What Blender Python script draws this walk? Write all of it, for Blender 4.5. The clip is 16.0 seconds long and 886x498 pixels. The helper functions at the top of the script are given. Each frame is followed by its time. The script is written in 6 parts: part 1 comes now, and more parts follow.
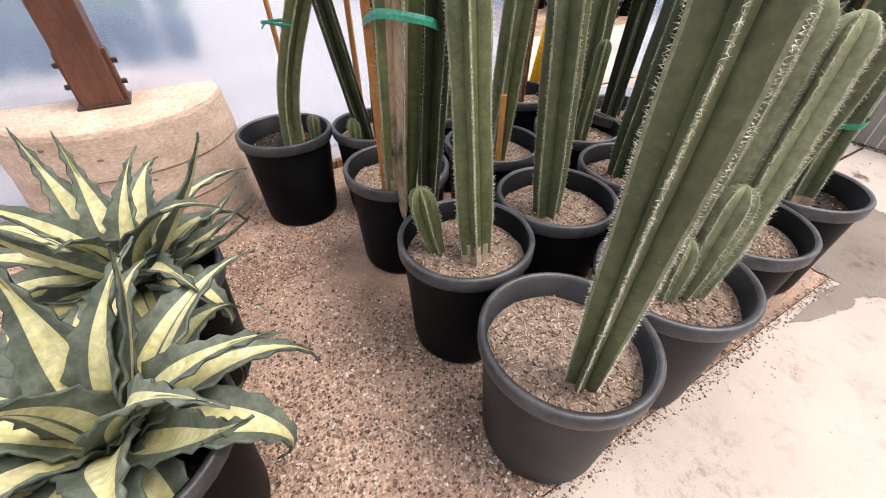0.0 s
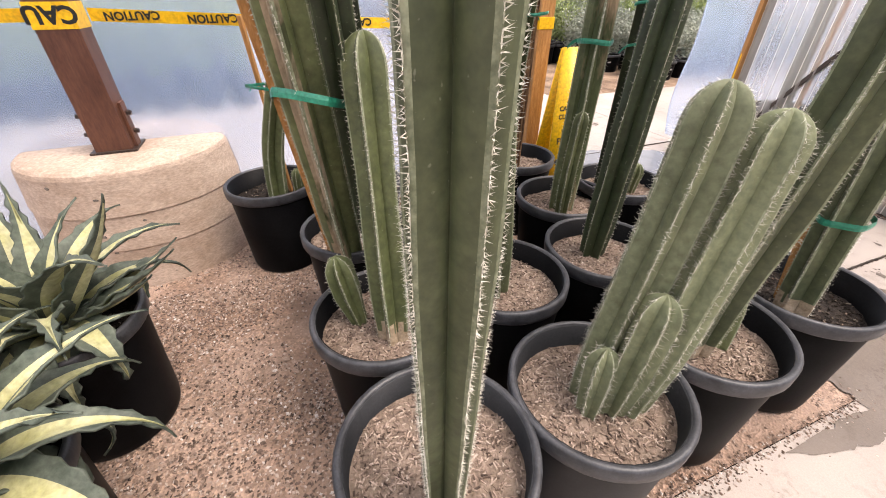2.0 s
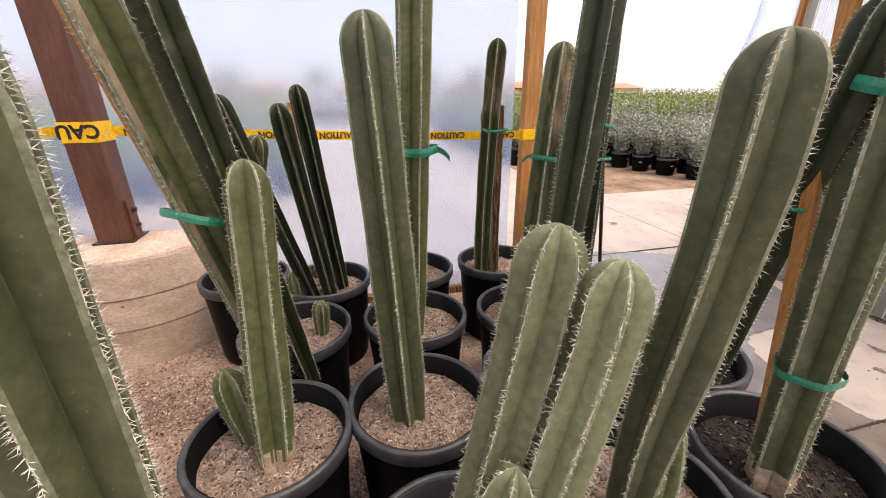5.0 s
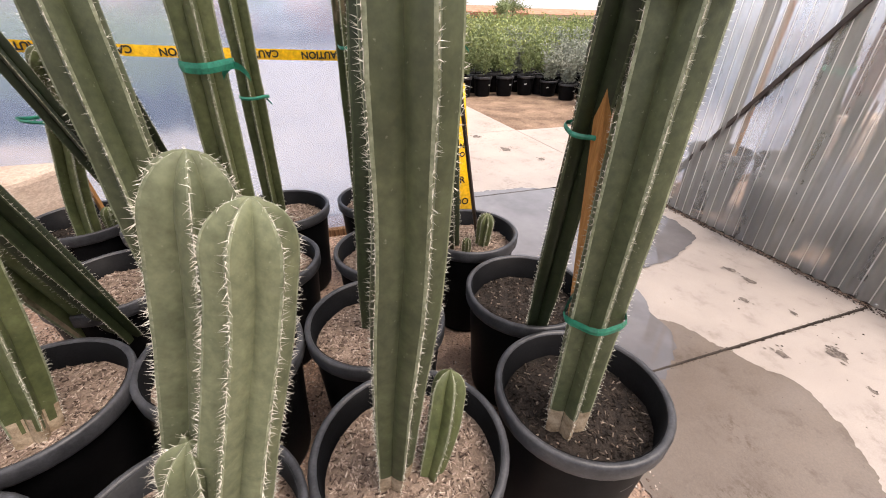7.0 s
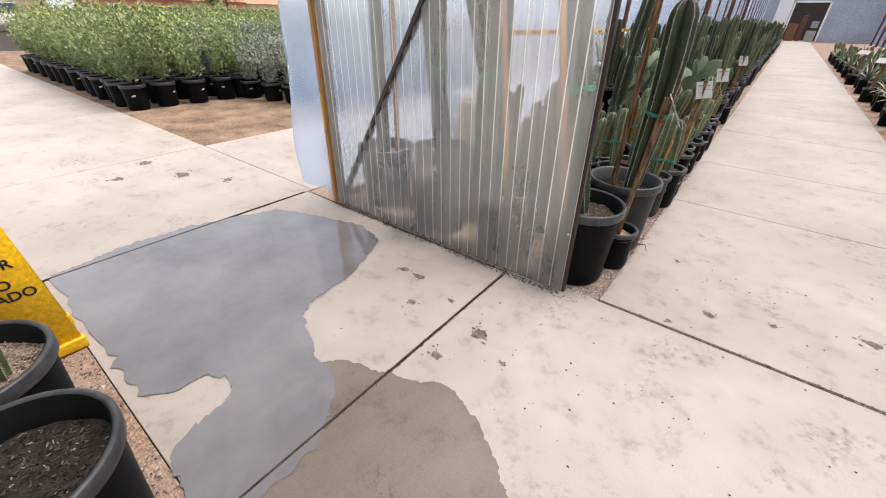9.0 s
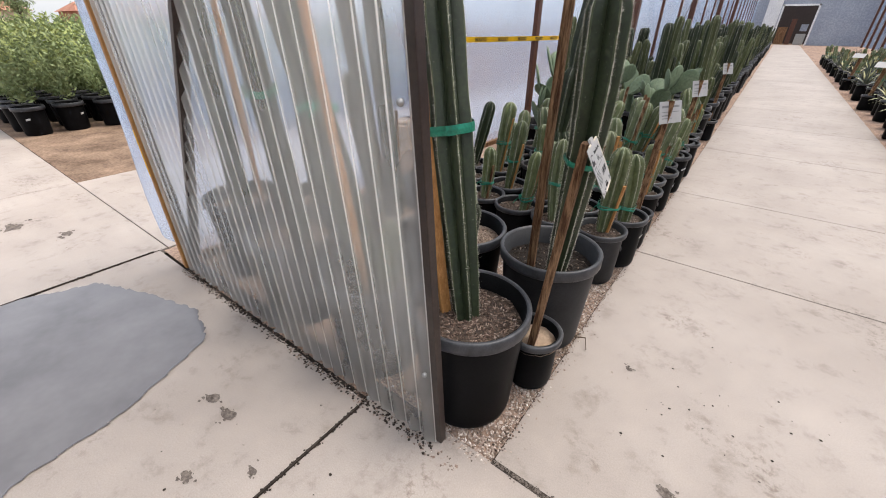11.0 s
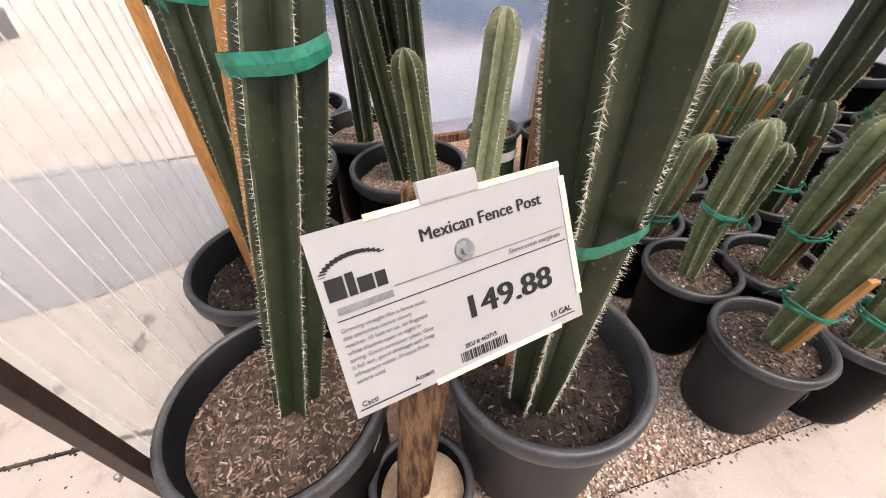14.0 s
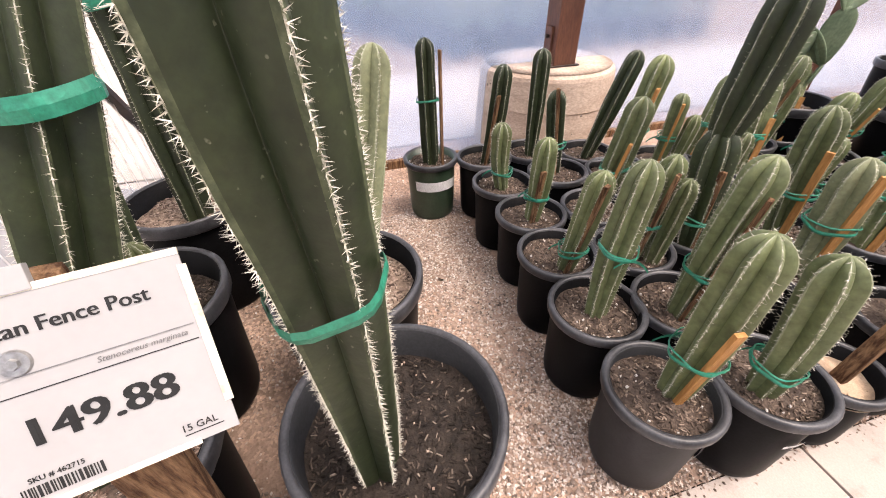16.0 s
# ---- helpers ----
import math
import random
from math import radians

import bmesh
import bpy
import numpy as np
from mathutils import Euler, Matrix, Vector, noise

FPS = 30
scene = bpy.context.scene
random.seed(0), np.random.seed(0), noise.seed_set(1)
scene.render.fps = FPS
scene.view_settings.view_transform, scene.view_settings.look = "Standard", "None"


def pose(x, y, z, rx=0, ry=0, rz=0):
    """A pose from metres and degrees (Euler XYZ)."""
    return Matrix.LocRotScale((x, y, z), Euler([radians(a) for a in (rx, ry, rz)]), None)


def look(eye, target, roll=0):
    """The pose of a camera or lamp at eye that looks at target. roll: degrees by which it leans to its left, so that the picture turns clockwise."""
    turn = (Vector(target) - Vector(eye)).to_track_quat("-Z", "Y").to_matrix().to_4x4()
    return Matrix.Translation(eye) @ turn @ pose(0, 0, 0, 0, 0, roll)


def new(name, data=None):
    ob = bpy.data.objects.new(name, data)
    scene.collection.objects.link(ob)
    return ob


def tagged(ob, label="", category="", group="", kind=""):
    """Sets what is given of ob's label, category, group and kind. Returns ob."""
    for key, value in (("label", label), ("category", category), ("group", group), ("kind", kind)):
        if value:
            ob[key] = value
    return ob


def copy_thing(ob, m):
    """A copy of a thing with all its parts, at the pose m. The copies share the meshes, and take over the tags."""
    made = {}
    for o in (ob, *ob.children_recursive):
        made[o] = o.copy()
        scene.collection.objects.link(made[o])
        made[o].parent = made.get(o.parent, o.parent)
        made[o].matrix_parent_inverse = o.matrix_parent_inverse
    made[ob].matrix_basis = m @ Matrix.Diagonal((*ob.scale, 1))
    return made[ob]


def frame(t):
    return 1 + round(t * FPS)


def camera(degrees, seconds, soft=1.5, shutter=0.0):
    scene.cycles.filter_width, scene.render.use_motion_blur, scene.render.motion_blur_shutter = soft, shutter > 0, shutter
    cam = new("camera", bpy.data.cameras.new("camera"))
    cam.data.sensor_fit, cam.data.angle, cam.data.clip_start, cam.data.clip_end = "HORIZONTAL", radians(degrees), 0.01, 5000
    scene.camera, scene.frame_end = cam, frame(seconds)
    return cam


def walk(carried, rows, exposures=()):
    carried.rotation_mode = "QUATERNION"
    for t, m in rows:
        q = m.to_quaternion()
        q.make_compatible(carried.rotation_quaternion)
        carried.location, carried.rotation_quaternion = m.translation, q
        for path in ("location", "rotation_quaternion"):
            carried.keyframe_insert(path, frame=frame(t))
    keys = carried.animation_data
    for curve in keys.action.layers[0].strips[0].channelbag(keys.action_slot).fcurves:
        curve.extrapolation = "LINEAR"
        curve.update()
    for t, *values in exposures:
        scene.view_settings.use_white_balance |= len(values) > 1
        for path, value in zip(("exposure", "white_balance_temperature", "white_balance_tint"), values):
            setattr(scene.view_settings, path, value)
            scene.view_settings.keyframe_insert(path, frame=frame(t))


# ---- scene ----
cam = camera(97.1, 16.0, soft=1.0)
PATH = [
    (0, (0.337, -3.748, 1.142), (-0.982, -2.948, -0.131), 0.4),
    (0.5, (0.349, -3.643, 1.147), (-0.977, -2.802, -0.092), 0.2),
    (1, (0.352, -3.526, 1.149), (-1.015, -2.71, -0.061), 0.3),
    (1.5, (0.361, -3.446, 1.161), (-1.093, -2.72, -0.005), 0.3),
    (2, (0.407, -3.36, 1.181), (-1.143, -2.742, 0.079), 0.1),
    (2.5, (0.449, -3.291, 1.2), (-1.186, -2.755, 0.181), -0.2),
    (3, (0.469, -3.247, 1.214), (-1.237, -2.754, 0.294), -0.5),
    (3.5, (0.457, -3.201, 1.23), (-1.304, -2.713, 0.417), -0.6),
    (3.7, (0.44, -3.175, 1.24), (-1.338, -2.685, 0.466), -0.8),
    (5.8, (0.438, -2.782, 1.232), (-1.375, -2.366, 0.496), 0.4),
    (6, (0.462, -2.738, 1.221), (-1.322, -2.323, 0.418), 0.9),
    (6.5, (0.478, -2.633, 1.201), (-1.225, -2.171, 0.259), 1.3),
    (7, (0.444, -2.507, 1.189), (-1.188, -1.938, 0.183), 1.0),
    (7.5, (0.393, -2.347, 1.19), (-1.133, -1.583, 0.146), 1.0),
    (8, (0.398, -2.167, 1.191), (-0.964, -1.14, 0.147), 1.2),
    (8.5, (0.463, -1.925, 1.211), (-0.735, -0.69, 0.191), 1.1),
    (9, (0.518, -1.699, 1.24), (-0.528, -0.333, 0.22), 1.2),
    (9.5, (0.493, -1.461, 1.233), (-0.444, 0.0, 0.241), 1.4),
    (10, (0.484, -1.233, 1.236), (-0.428, 0.264, 0.274), 1.5),
    (10.2, (0.494, -1.132, 1.234), (-0.427, 0.363, 0.277), 1.5),
    (12.3, (0.512, 0.08, 1.17), (-0.818, 1.033, 0.02), -1.9),
    (12.5, (0.507, 0.139, 1.157), (-0.852, 1.012, -0.023), -1.9),
    (13, (0.457, 0.293, 1.138), (-0.958, 0.964, -0.106), -2.7),
    (13.5, (0.417, 0.381, 1.117), (-1.034, 0.88, -0.165), -2.9),
    (14, (0.406, 0.461, 1.088), (-1.074, 0.832, -0.206), -2.4),
    (14.5, (0.43, 0.52, 1.078), (-1.08, 0.823, -0.197), -1.9),
    (15, (0.459, 0.573, 1.087), (-1.078, 0.874, -0.157), -1.5),
    (15.5, (0.452, 0.653, 1.093), (-1.091, 1.019, -0.125), -1.4),
    (16, (0.406, 0.751, 1.091), (-1.12, 1.17, -0.132), -1.6),
]
walk(cam, [(t, look(eye, target, roll)) for t, eye, target, roll in PATH], exposures=[(0.0, 1.36, 6850, 15), (2.0, 1.34, 7000, 17), (3.5, 1.14, 7550, 25), (6.0, 1.02, 7100, 18), (8.0, 1.24, 6950, 17), (9.0, 0.92, 6650, 11), (10.0, 0.71, 6500, 10), (12.5, 1.06, 6800, 15), (14.0, 1.28, 7050, 17), (15.0, 1.34, 6900, 15), (16.0, 1.62, 7150, 20)])

# ---- sky and sun ----
world = bpy.data.worlds.new("sky")
scene.world = world
world.use_nodes = True
wn = world.node_tree
sky = wn.nodes.new("ShaderNodeTexSky")
sky.sky_type, sky.sun_disc = "NISHITA", False
sky.sun_elevation, sky.sun_rotation = radians(65), radians(32)
sky.air_density, sky.dust_density = 1.0, 4.0
cloud = wn.nodes.new("ShaderNodeMix")
cloud.data_type = "RGBA"
cloud.inputs[0].default_value, cloud.inputs[7].default_value = 0.55, (5.2, 5.4, 5.7, 1)
wn.links.new(sky.outputs[0], cloud.inputs[6])
wn.links.new(cloud.outputs[2], wn.nodes["Background"].inputs[0])
wn.nodes["Background"].inputs[1].default_value = 0.155
sun_data = bpy.data.lights.new("sun", "SUN")
sun_data.energy, sun_data.angle, sun_data.color = 2.5, radians(30), (1.0, 0.94, 0.86)
sun = new("sun", sun_data)
sun.matrix_world = look((3.5, 5.5, 14.0), (0, 0, 0))


# ---- materials ----
def tree(name, rough=0.6, metal=0.0, spec=0.5):
    m = bpy.data.materials.new(name)
    m.use_nodes = True
    t = m.node_tree
    b = t.nodes["Principled BSDF"]
    b.inputs["Roughness"].default_value = rough
    b.inputs["Metallic"].default_value = metal
    b.inputs["Specular IOR Level"].default_value = spec
    return m, t, b


def noise_of(t, scale, detail=4, rough=0.6, coord="Object", stretch=None):
    co = t.nodes.new("ShaderNodeTexCoord")
    n = t.nodes.new("ShaderNodeTexNoise")
    n.inputs["Scale"].default_value, n.inputs["Detail"].default_value, n.inputs["Roughness"].default_value = scale, detail, rough
    if stretch:
        mp = t.nodes.new("ShaderNodeMapping")
        mp.inputs["Scale"].default_value = stretch
        t.links.new(co.outputs[coord], mp.inputs[0])
        t.links.new(mp.outputs[0], n.inputs["Vector"])
    else:
        t.links.new(co.outputs[coord], n.inputs["Vector"])
    return n


def ramp(t, src, stops):
    r = t.nodes.new("ShaderNodeValToRGB")
    e = r.color_ramp.elements
    while len(e) < len(stops):
        e.new(0.5)
    for el, (p, c) in zip(e, stops):
        el.position, el.color = p, (*c, 1)
    t.links.new(src, r.inputs[0])
    return r.outputs[0]


def mix(t, fac, a, b, mode="MIX"):
    n = t.nodes.new("ShaderNodeMix")
    n.data_type, n.blend_type = "RGBA", mode
    for sock, v in ((n.inputs[0], fac), (n.inputs[6], a), (n.inputs[7], b)):
        if isinstance(v, (int, float)):
            sock.default_value = v
        elif isinstance(v, tuple):
            sock.default_value = (*v, 1)
        else:
            t.links.new(v, sock)
    return n.outputs[2]


def bump(t, b, height, strength=0.4, dist=0.01):
    n = t.nodes.new("ShaderNodeBump")
    n.inputs["Strength"].default_value, n.inputs["Distance"].default_value = strength, dist
    t.links.new(height, n.inputs["Height"])
    t.links.new(n.outputs[0], b.inputs["Normal"])


def surface(name, c1, c2, scale=8.0, fine=90.0, rough=0.6, spec=0.4, bumps=0.3, dist=0.004, metal=0.0, stretch=None, lo=0.35, hi=0.65, vary=0.0, grainy=1.0, specks=0.0):
    """Two-scale mottled surface: large patches and fine grain, with relief."""
    m, t, b = tree(name, rough, metal, spec)
    big = noise_of(t, scale, 5, 0.65, stretch=stretch)
    small = noise_of(t, fine, 3, 0.6, stretch=stretch)
    col = ramp(t, big.outputs[0], [(lo, c1), (hi, c2)])
    grain = ramp(t, small.outputs[0], [(0.3, (0.72, 0.72, 0.72)), (0.7, (1.15, 1.15, 1.15))])
    col = mix(t, grainy, col, grain, "MULTIPLY")
    if specks:
        sp = noise_of(t, 130, 2, 0.5)
        wear = noise_of(t, 5, 4, 0.7)
        dots = ramp(t, sp.outputs[0], [(0.70, (0, 0, 0)), (0.76, (specks, specks, specks))])
        col = mix(t, dots, col, (0.34, 0.34, 0.26))
        pale = ramp(t, wear.outputs[0], [(0.62, (0, 0, 0)), (0.75, (0.35, 0.35, 0.35))])
        col = mix(t, pale, col, (0.17, 0.175, 0.11))
    if vary:
        oi = t.nodes.new("ShaderNodeObjectInfo")
        hs = t.nodes.new("ShaderNodeHueSaturation")
        mr = t.nodes.new("ShaderNodeMapRange")
        mr.inputs[3].default_value, mr.inputs[4].default_value = 1 - vary, 1 + vary
        t.links.new(oi.outputs["Random"], mr.inputs[0])
        t.links.new(mr.outputs[0], hs.inputs["Value"])
        t.links.new(col, hs.inputs["Color"])
        col = hs.outputs[0]
    t.links.new(col, b.inputs["Base Color"])
    if bumps:
        bump(t, b, small.outputs[0], bumps, dist)
    return m


M_POT = surface("black_nursery_plastic", (0.0034, 0.0034, 0.0038), (0.0078, 0.0078, 0.0084), 5, 160, 0.42, 0.05, 0.12, 0.001, vary=0.25)
M_GREYPOT = surface("worn_grey_nursery_plastic", (0.011, 0.0114, 0.0125), (0.025, 0.0257, 0.028), 7, 160, 0.5, 0.25, 0.12, 0.001)
# Rims are greyer than the black walls: their sheen is put into the colour.
M_RIM = surface("scuffed_rim_with_sheen", (0.022, 0.0225, 0.025), (0.060, 0.061, 0.066), 14, 200, 0.40, 0.4, 0.15, 0.001, vary=0.2)
M_STEM = surface("cactus_skin", (0.056, 0.069, 0.025), (0.122, 0.138, 0.058), 9, 55, 0.50, 0.4, 0.25, 0.003, vary=0.22, lo=0.3, hi=0.72, specks=0.3)
M_STEM_DARK = surface("dark_cactus_skin", (0.0125, 0.0195, 0.0075), (0.031, 0.042, 0.0175), 8, 60, 0.48, 0.4, 0.25, 0.003, vary=0.2, lo=0.3, hi=0.72, specks=0.3)
M_STEM_GREY = surface("powdery_cactus_skin", (0.110, 0.124, 0.068), (0.190, 0.206, 0.118), 10, 60, 0.6, 0.3, 0.25, 0.003, vary=0.12, lo=0.3, hi=0.72, specks=0.3)
M_STEM_MID = surface("deep_green_cactus_skin", (0.043, 0.053, 0.024), (0.096, 0.110, 0.054), 9, 55, 0.50, 0.4, 0.25, 0.003, lo=0.3, hi=0.72, specks=0.3)
M_STEM_YOUNG = surface("young_cactus_skin", (0.075, 0.094, 0.038), (0.165, 0.192, 0.088), 12, 60, 0.5, 0.4, 0.25, 0.003, vary=0.25, lo=0.3, hi=0.72, specks=0.25)
M_SHOULDER = surface("pale_rib_shoulder", (0.15, 0.168, 0.098), (0.27, 0.288, 0.190), 30, 120, 0.6, 0.3, 0.25, 0.002, vary=0.15)
M_SHOULDER_DARK = surface("dull_rib_shoulder", (0.038, 0.050, 0.024), (0.085, 0.10, 0.055), 30, 120, 0.6, 0.3, 0.25, 0.002, vary=0.15)
M_SCAR = surface("corky_cactus_scar", (0.055, 0.064, 0.028), (0.34, 0.265, 0.18), 9, 70, 0.85, 0.2, 0.8, 0.008, stretch=(1, 1, 0.45), lo=0.36, hi=0.52)
M_SCAR_PART = surface("partly_corky_skin", (0.054, 0.066, 0.027), (0.27, 0.195, 0.125), 6, 70, 0.8, 0.2, 0.6, 0.006, stretch=(1, 1, 0.3), lo=0.50, hi=0.62)
M_COLLAR = surface("corky_tan_foot", (0.27, 0.20, 0.13), (0.46, 0.37, 0.27), 30, 150, 0.9, 0.15, 0.6, 0.004)
M_RIDGE = surface("pale_rib_edge", (0.17, 0.18, 0.11), (0.70, 0.67, 0.57), 85, 260, 0.85, 0.2, 0.7, 0.003, lo=0.45, hi=0.60)
M_SPINE = surface("straw_spine", (0.52, 0.49, 0.40), (0.76, 0.73, 0.64), 40, 200, 0.6, 0.3, 0.0)
M_BARK = surface("bark_mulch_soil", (0.16, 0.117, 0.09), (0.31, 0.237, 0.186), 26, 140, 0.95, 0.2, 0.9, 0.008)


def shred_material(name, stops, rough=0.9):
    """Loose shreds or stones, each piece with a tone of its own and a little grain."""
    m, t, b = tree(name, rough, 0.0, 0.2)
    g = t.nodes.new("ShaderNodeNewGeometry")
    col = ramp(t, g.outputs["Random Per Island"], stops)
    n = noise_of(t, 160, 3, 0.6)
    grain = ramp(t, n.outputs[0], [(0.3, (0.7, 0.7, 0.7)), (0.7, (1.15, 1.15, 1.15))])
    t.links.new(mix(t, 1.0, col, grain, "MULTIPLY"), b.inputs["Base Color"])
    return m


M_CHIP = shred_material("bark_chip", [(0.0, (0.055, 0.038, 0.030)), (0.3, (0.19, 0.138, 0.108)), (0.65, (0.33, 0.245, 0.193)), (0.93, (0.44, 0.345, 0.28)), (1.0, (0.56, 0.47, 0.39))])
M_DARKSOIL = surface("dark_potting_soil", (0.012, 0.009, 0.0075), (0.040, 0.030, 0.0235), 30, 160, 0.9, 0.3, 0.9, 0.008)
M_DARKCHIP = shred_material("dark_soil_crumb", [(0.0, (0.010, 0.0075, 0.006)), (0.65, (0.038, 0.0285, 0.023)), (0.92, (0.095, 0.073, 0.058)), (1.0, (0.28, 0.23, 0.185))])
M_MIXSOIL = surface("brown_potting_soil", (0.045, 0.032, 0.025), (0.12, 0.088, 0.068), 30, 160, 0.9, 0.3, 0.9, 0.008)
M_MIXCHIP = shred_material("brown_soil_crumb", [(0.0, (0.03, 0.022, 0.017)), (0.5, (0.105, 0.076, 0.059)), (0.9, (0.22, 0.165, 0.128)), (1.0, (0.36, 0.29, 0.23))])
M_BROWNCHIP = shred_material("brown_bark_chip", [(0.0, (0.04, 0.027, 0.021)), (0.4, (0.125, 0.084, 0.064)), (0.75, (0.235, 0.165, 0.128)), (0.94, (0.36, 0.275, 0.222)), (1.0, (0.5, 0.41, 0.35))])
M_PERLITE = surface("white_perlite", (0.5, 0.46, 0.42), (0.75, 0.7, 0.66), 50, 200, 0.9, 0.2, 0.0)
M_SAND = surface("tan_sand", (0.40, 0.29, 0.20), (0.52, 0.39, 0.28), 20, 300, 0.95, 0.1, 0.4, 0.002)
M_WOOD = surface("orange_stained_wood", (0.34, 0.155, 0.045), (0.50, 0.25, 0.085), 12, 60, 0.65, 0.3, 0.4, 0.003, stretch=(6, 6, 0.5))
M_WEATHERED = surface("weathered_brown_wood", (0.085, 0.038, 0.018), (0.33, 0.19, 0.10), 13, 70, 0.8, 0.2, 1.0, 0.008, stretch=(7, 7, 0.5), lo=0.4, hi=0.6)
M_POST = surface("brown_painted_post", (0.082, 0.030, 0.017), (0.125, 0.050, 0.029), 5, 50, 0.5, 0.4, 0.25, 0.002, stretch=(3, 3, 0.6))
M_STEEL = surface("brown_painted_steel", (0.024, 0.014, 0.011), (0.042, 0.027, 0.021), 10, 80, 0.45, 0.5, 0.2, 0.001)
M_METAL = surface("grey_zinc", (0.30, 0.30, 0.29), (0.42, 0.42, 0.41), 30, 200, 0.4, 0.5, 0.1, 0.001, metal=0.8)
M_TIE = surface("green_plant_tape", (0.008, 0.16, 0.095), (0.022, 0.26, 0.165), 20, 120, 0.35, 0.5, 0.5, 0.002)
M_BASE = surface("cast_concrete", (0.40, 0.295, 0.222), (0.57, 0.45, 0.36), 3.5, 60, 0.85, 0.25, 0.5, 0.004, stretch=(1, 1, 2.5))
M_YELLOW = surface("yellow_plastic", (0.80, 0.44, 0.006), (0.90, 0.53, 0.012), 6, 60, 0.4, 0.4, 0.1, 0.001)
M_BLACK = surface("black_ink", (0.012, 0.012, 0.012), (0.02, 0.02, 0.02), 20, 100, 0.6, 0.3, 0.0)
M_GREYINK = surface("grey_ink", (0.16, 0.16, 0.16), (0.22, 0.22, 0.22), 20, 100, 0.6, 0.3, 0.0)
M_CARD = surface("white_card", (0.335, 0.33, 0.325), (0.365, 0.36, 0.355), 6, 120, 0.45, 0.4, 0.05, 0.001, grainy=0.08)
M_CARDEDGE = surface("stained_card_edge", (0.66, 0.56, 0.40), (0.78, 0.74, 0.64), 30, 120, 0.6, 0.3, 0.05, 0.001)
M_LABEL = surface("white_label", (0.66, 0.66, 0.66), (0.78, 0.78, 0.78), 60, 300, 0.5, 0.3, 0.0)
M_AG_GREEN = surface("agave_green_margin", (0.050, 0.067, 0.050), (0.130, 0.150, 0.115), 14, 80, 0.55, 0.35, 0.2, 0.002, vary=0.15)
M_AG_CREAM = surface("agave_cream_stripe", (0.38, 0.37, 0.155), (0.56, 0.54, 0.33), 10, 70, 0.55, 0.35, 0.15, 0.002, vary=0.12)
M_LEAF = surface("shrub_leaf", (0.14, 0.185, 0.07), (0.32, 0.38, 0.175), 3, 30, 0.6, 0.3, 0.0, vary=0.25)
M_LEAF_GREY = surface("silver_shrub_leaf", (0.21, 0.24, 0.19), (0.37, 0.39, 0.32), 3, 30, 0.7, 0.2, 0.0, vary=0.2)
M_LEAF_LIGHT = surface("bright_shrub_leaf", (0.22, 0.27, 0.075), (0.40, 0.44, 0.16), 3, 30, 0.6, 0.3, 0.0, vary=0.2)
M_TWIG = surface("brown_twig", (0.07, 0.045, 0.03), (0.14, 0.10, 0.07), 20, 90, 0.8, 0.2, 0.3, 0.002)
M_PEAR = surface("prickly_pear_pad", (0.115, 0.165, 0.095), (0.185, 0.235, 0.145), 8, 60, 0.6, 0.3, 0.2, 0.002, vary=0.15)
M_MULCH = surface("brown_mulch_ground", (0.13, 0.088, 0.062), (0.30, 0.21, 0.15), 2.5, 40, 0.95, 0.1, 0.8, 0.02)
M_TERRA = surface("terracotta_wall", (0.38, 0.17, 0.11), (0.48, 0.25, 0.17), 0.6, 12, 0.9, 0.2, 0.2, 0.02)
M_TAN = surface("tan_stucco", (0.45, 0.35, 0.26), (0.55, 0.45, 0.35), 0.6, 12, 0.9, 0.2, 0.2, 0.02)
M_WHITE = surface("white_paint", (0.66, 0.66, 0.66), (0.76, 0.76, 0.76), 2, 20, 0.5, 0.4, 0.05, 0.002)
M_CARGLASS = surface("dark_glass", (0.03, 0.04, 0.05), (0.05, 0.06, 0.07), 2, 20, 0.1, 0.5, 0.0)
M_RED = surface("red_paint", (0.36, 0.03, 0.03), (0.44, 0.05, 0.04), 2, 20, 0.3, 0.5, 0.0)
M_GREENPOT = surface("dark_green_pot", (0.020, 0.040, 0.022), (0.032, 0.058, 0.034), 8, 150, 0.4, 0.5, 0.1, 0.001)


def concrete_material(name, dark, light, rough):
    m, t, b = tree(name, rough, 0.0, 0.3)
    big = noise_of(t, 0.9, 6, 0.62)
    mid = noise_of(t, 7, 6, 0.7)
    fine = noise_of(t, 220, 2, 0.6)
    col = ramp(t, big.outputs[0], [(0.33, dark), (0.66, light)])
    scuff = ramp(t, mid.outputs[0], [(0.30, (0.74, 0.72, 0.70)), (0.45, (1, 1, 1)), (0.72, (1.05, 1.04, 1.03))])
    col = mix(t, 1.0, col, scuff, "MULTIPLY")
    specks = noise_of(t, 34, 2, 0.5)
    dots = ramp(t, specks.outputs[0], [(0.20, (0.55, 0.5, 0.46)), (0.27, (1, 1, 1))])
    col = mix(t, 1.0, col, dots, "MULTIPLY")
    blotch = noise_of(t, 2.6, 3, 0.55)
    print_ = noise_of(t, 26, 5, 0.75)
    where = ramp(t, blotch.outputs[0], [(0.54, (0, 0, 0)), (0.66, (1, 1, 1))])
    what = ramp(t, print_.outputs[0], [(0.50, (1, 1, 1)), (0.62, (0.62, 0.585, 0.56))])
    col = mix(t, where, col, mix(t, 1.0, col, what, "MULTIPLY"))
    grain = ramp(t, fine.outputs[0], [(0.3, (0.9, 0.9, 0.9)), (0.7, (1.07, 1.07, 1.07))])
    col = mix(t, 1.0, col, grain, "MULTIPLY")
    t.links.new(col, b.inputs["Base Color"])
    bump(t, b, mid.outputs[0], 0.12, 0.004)
    return m


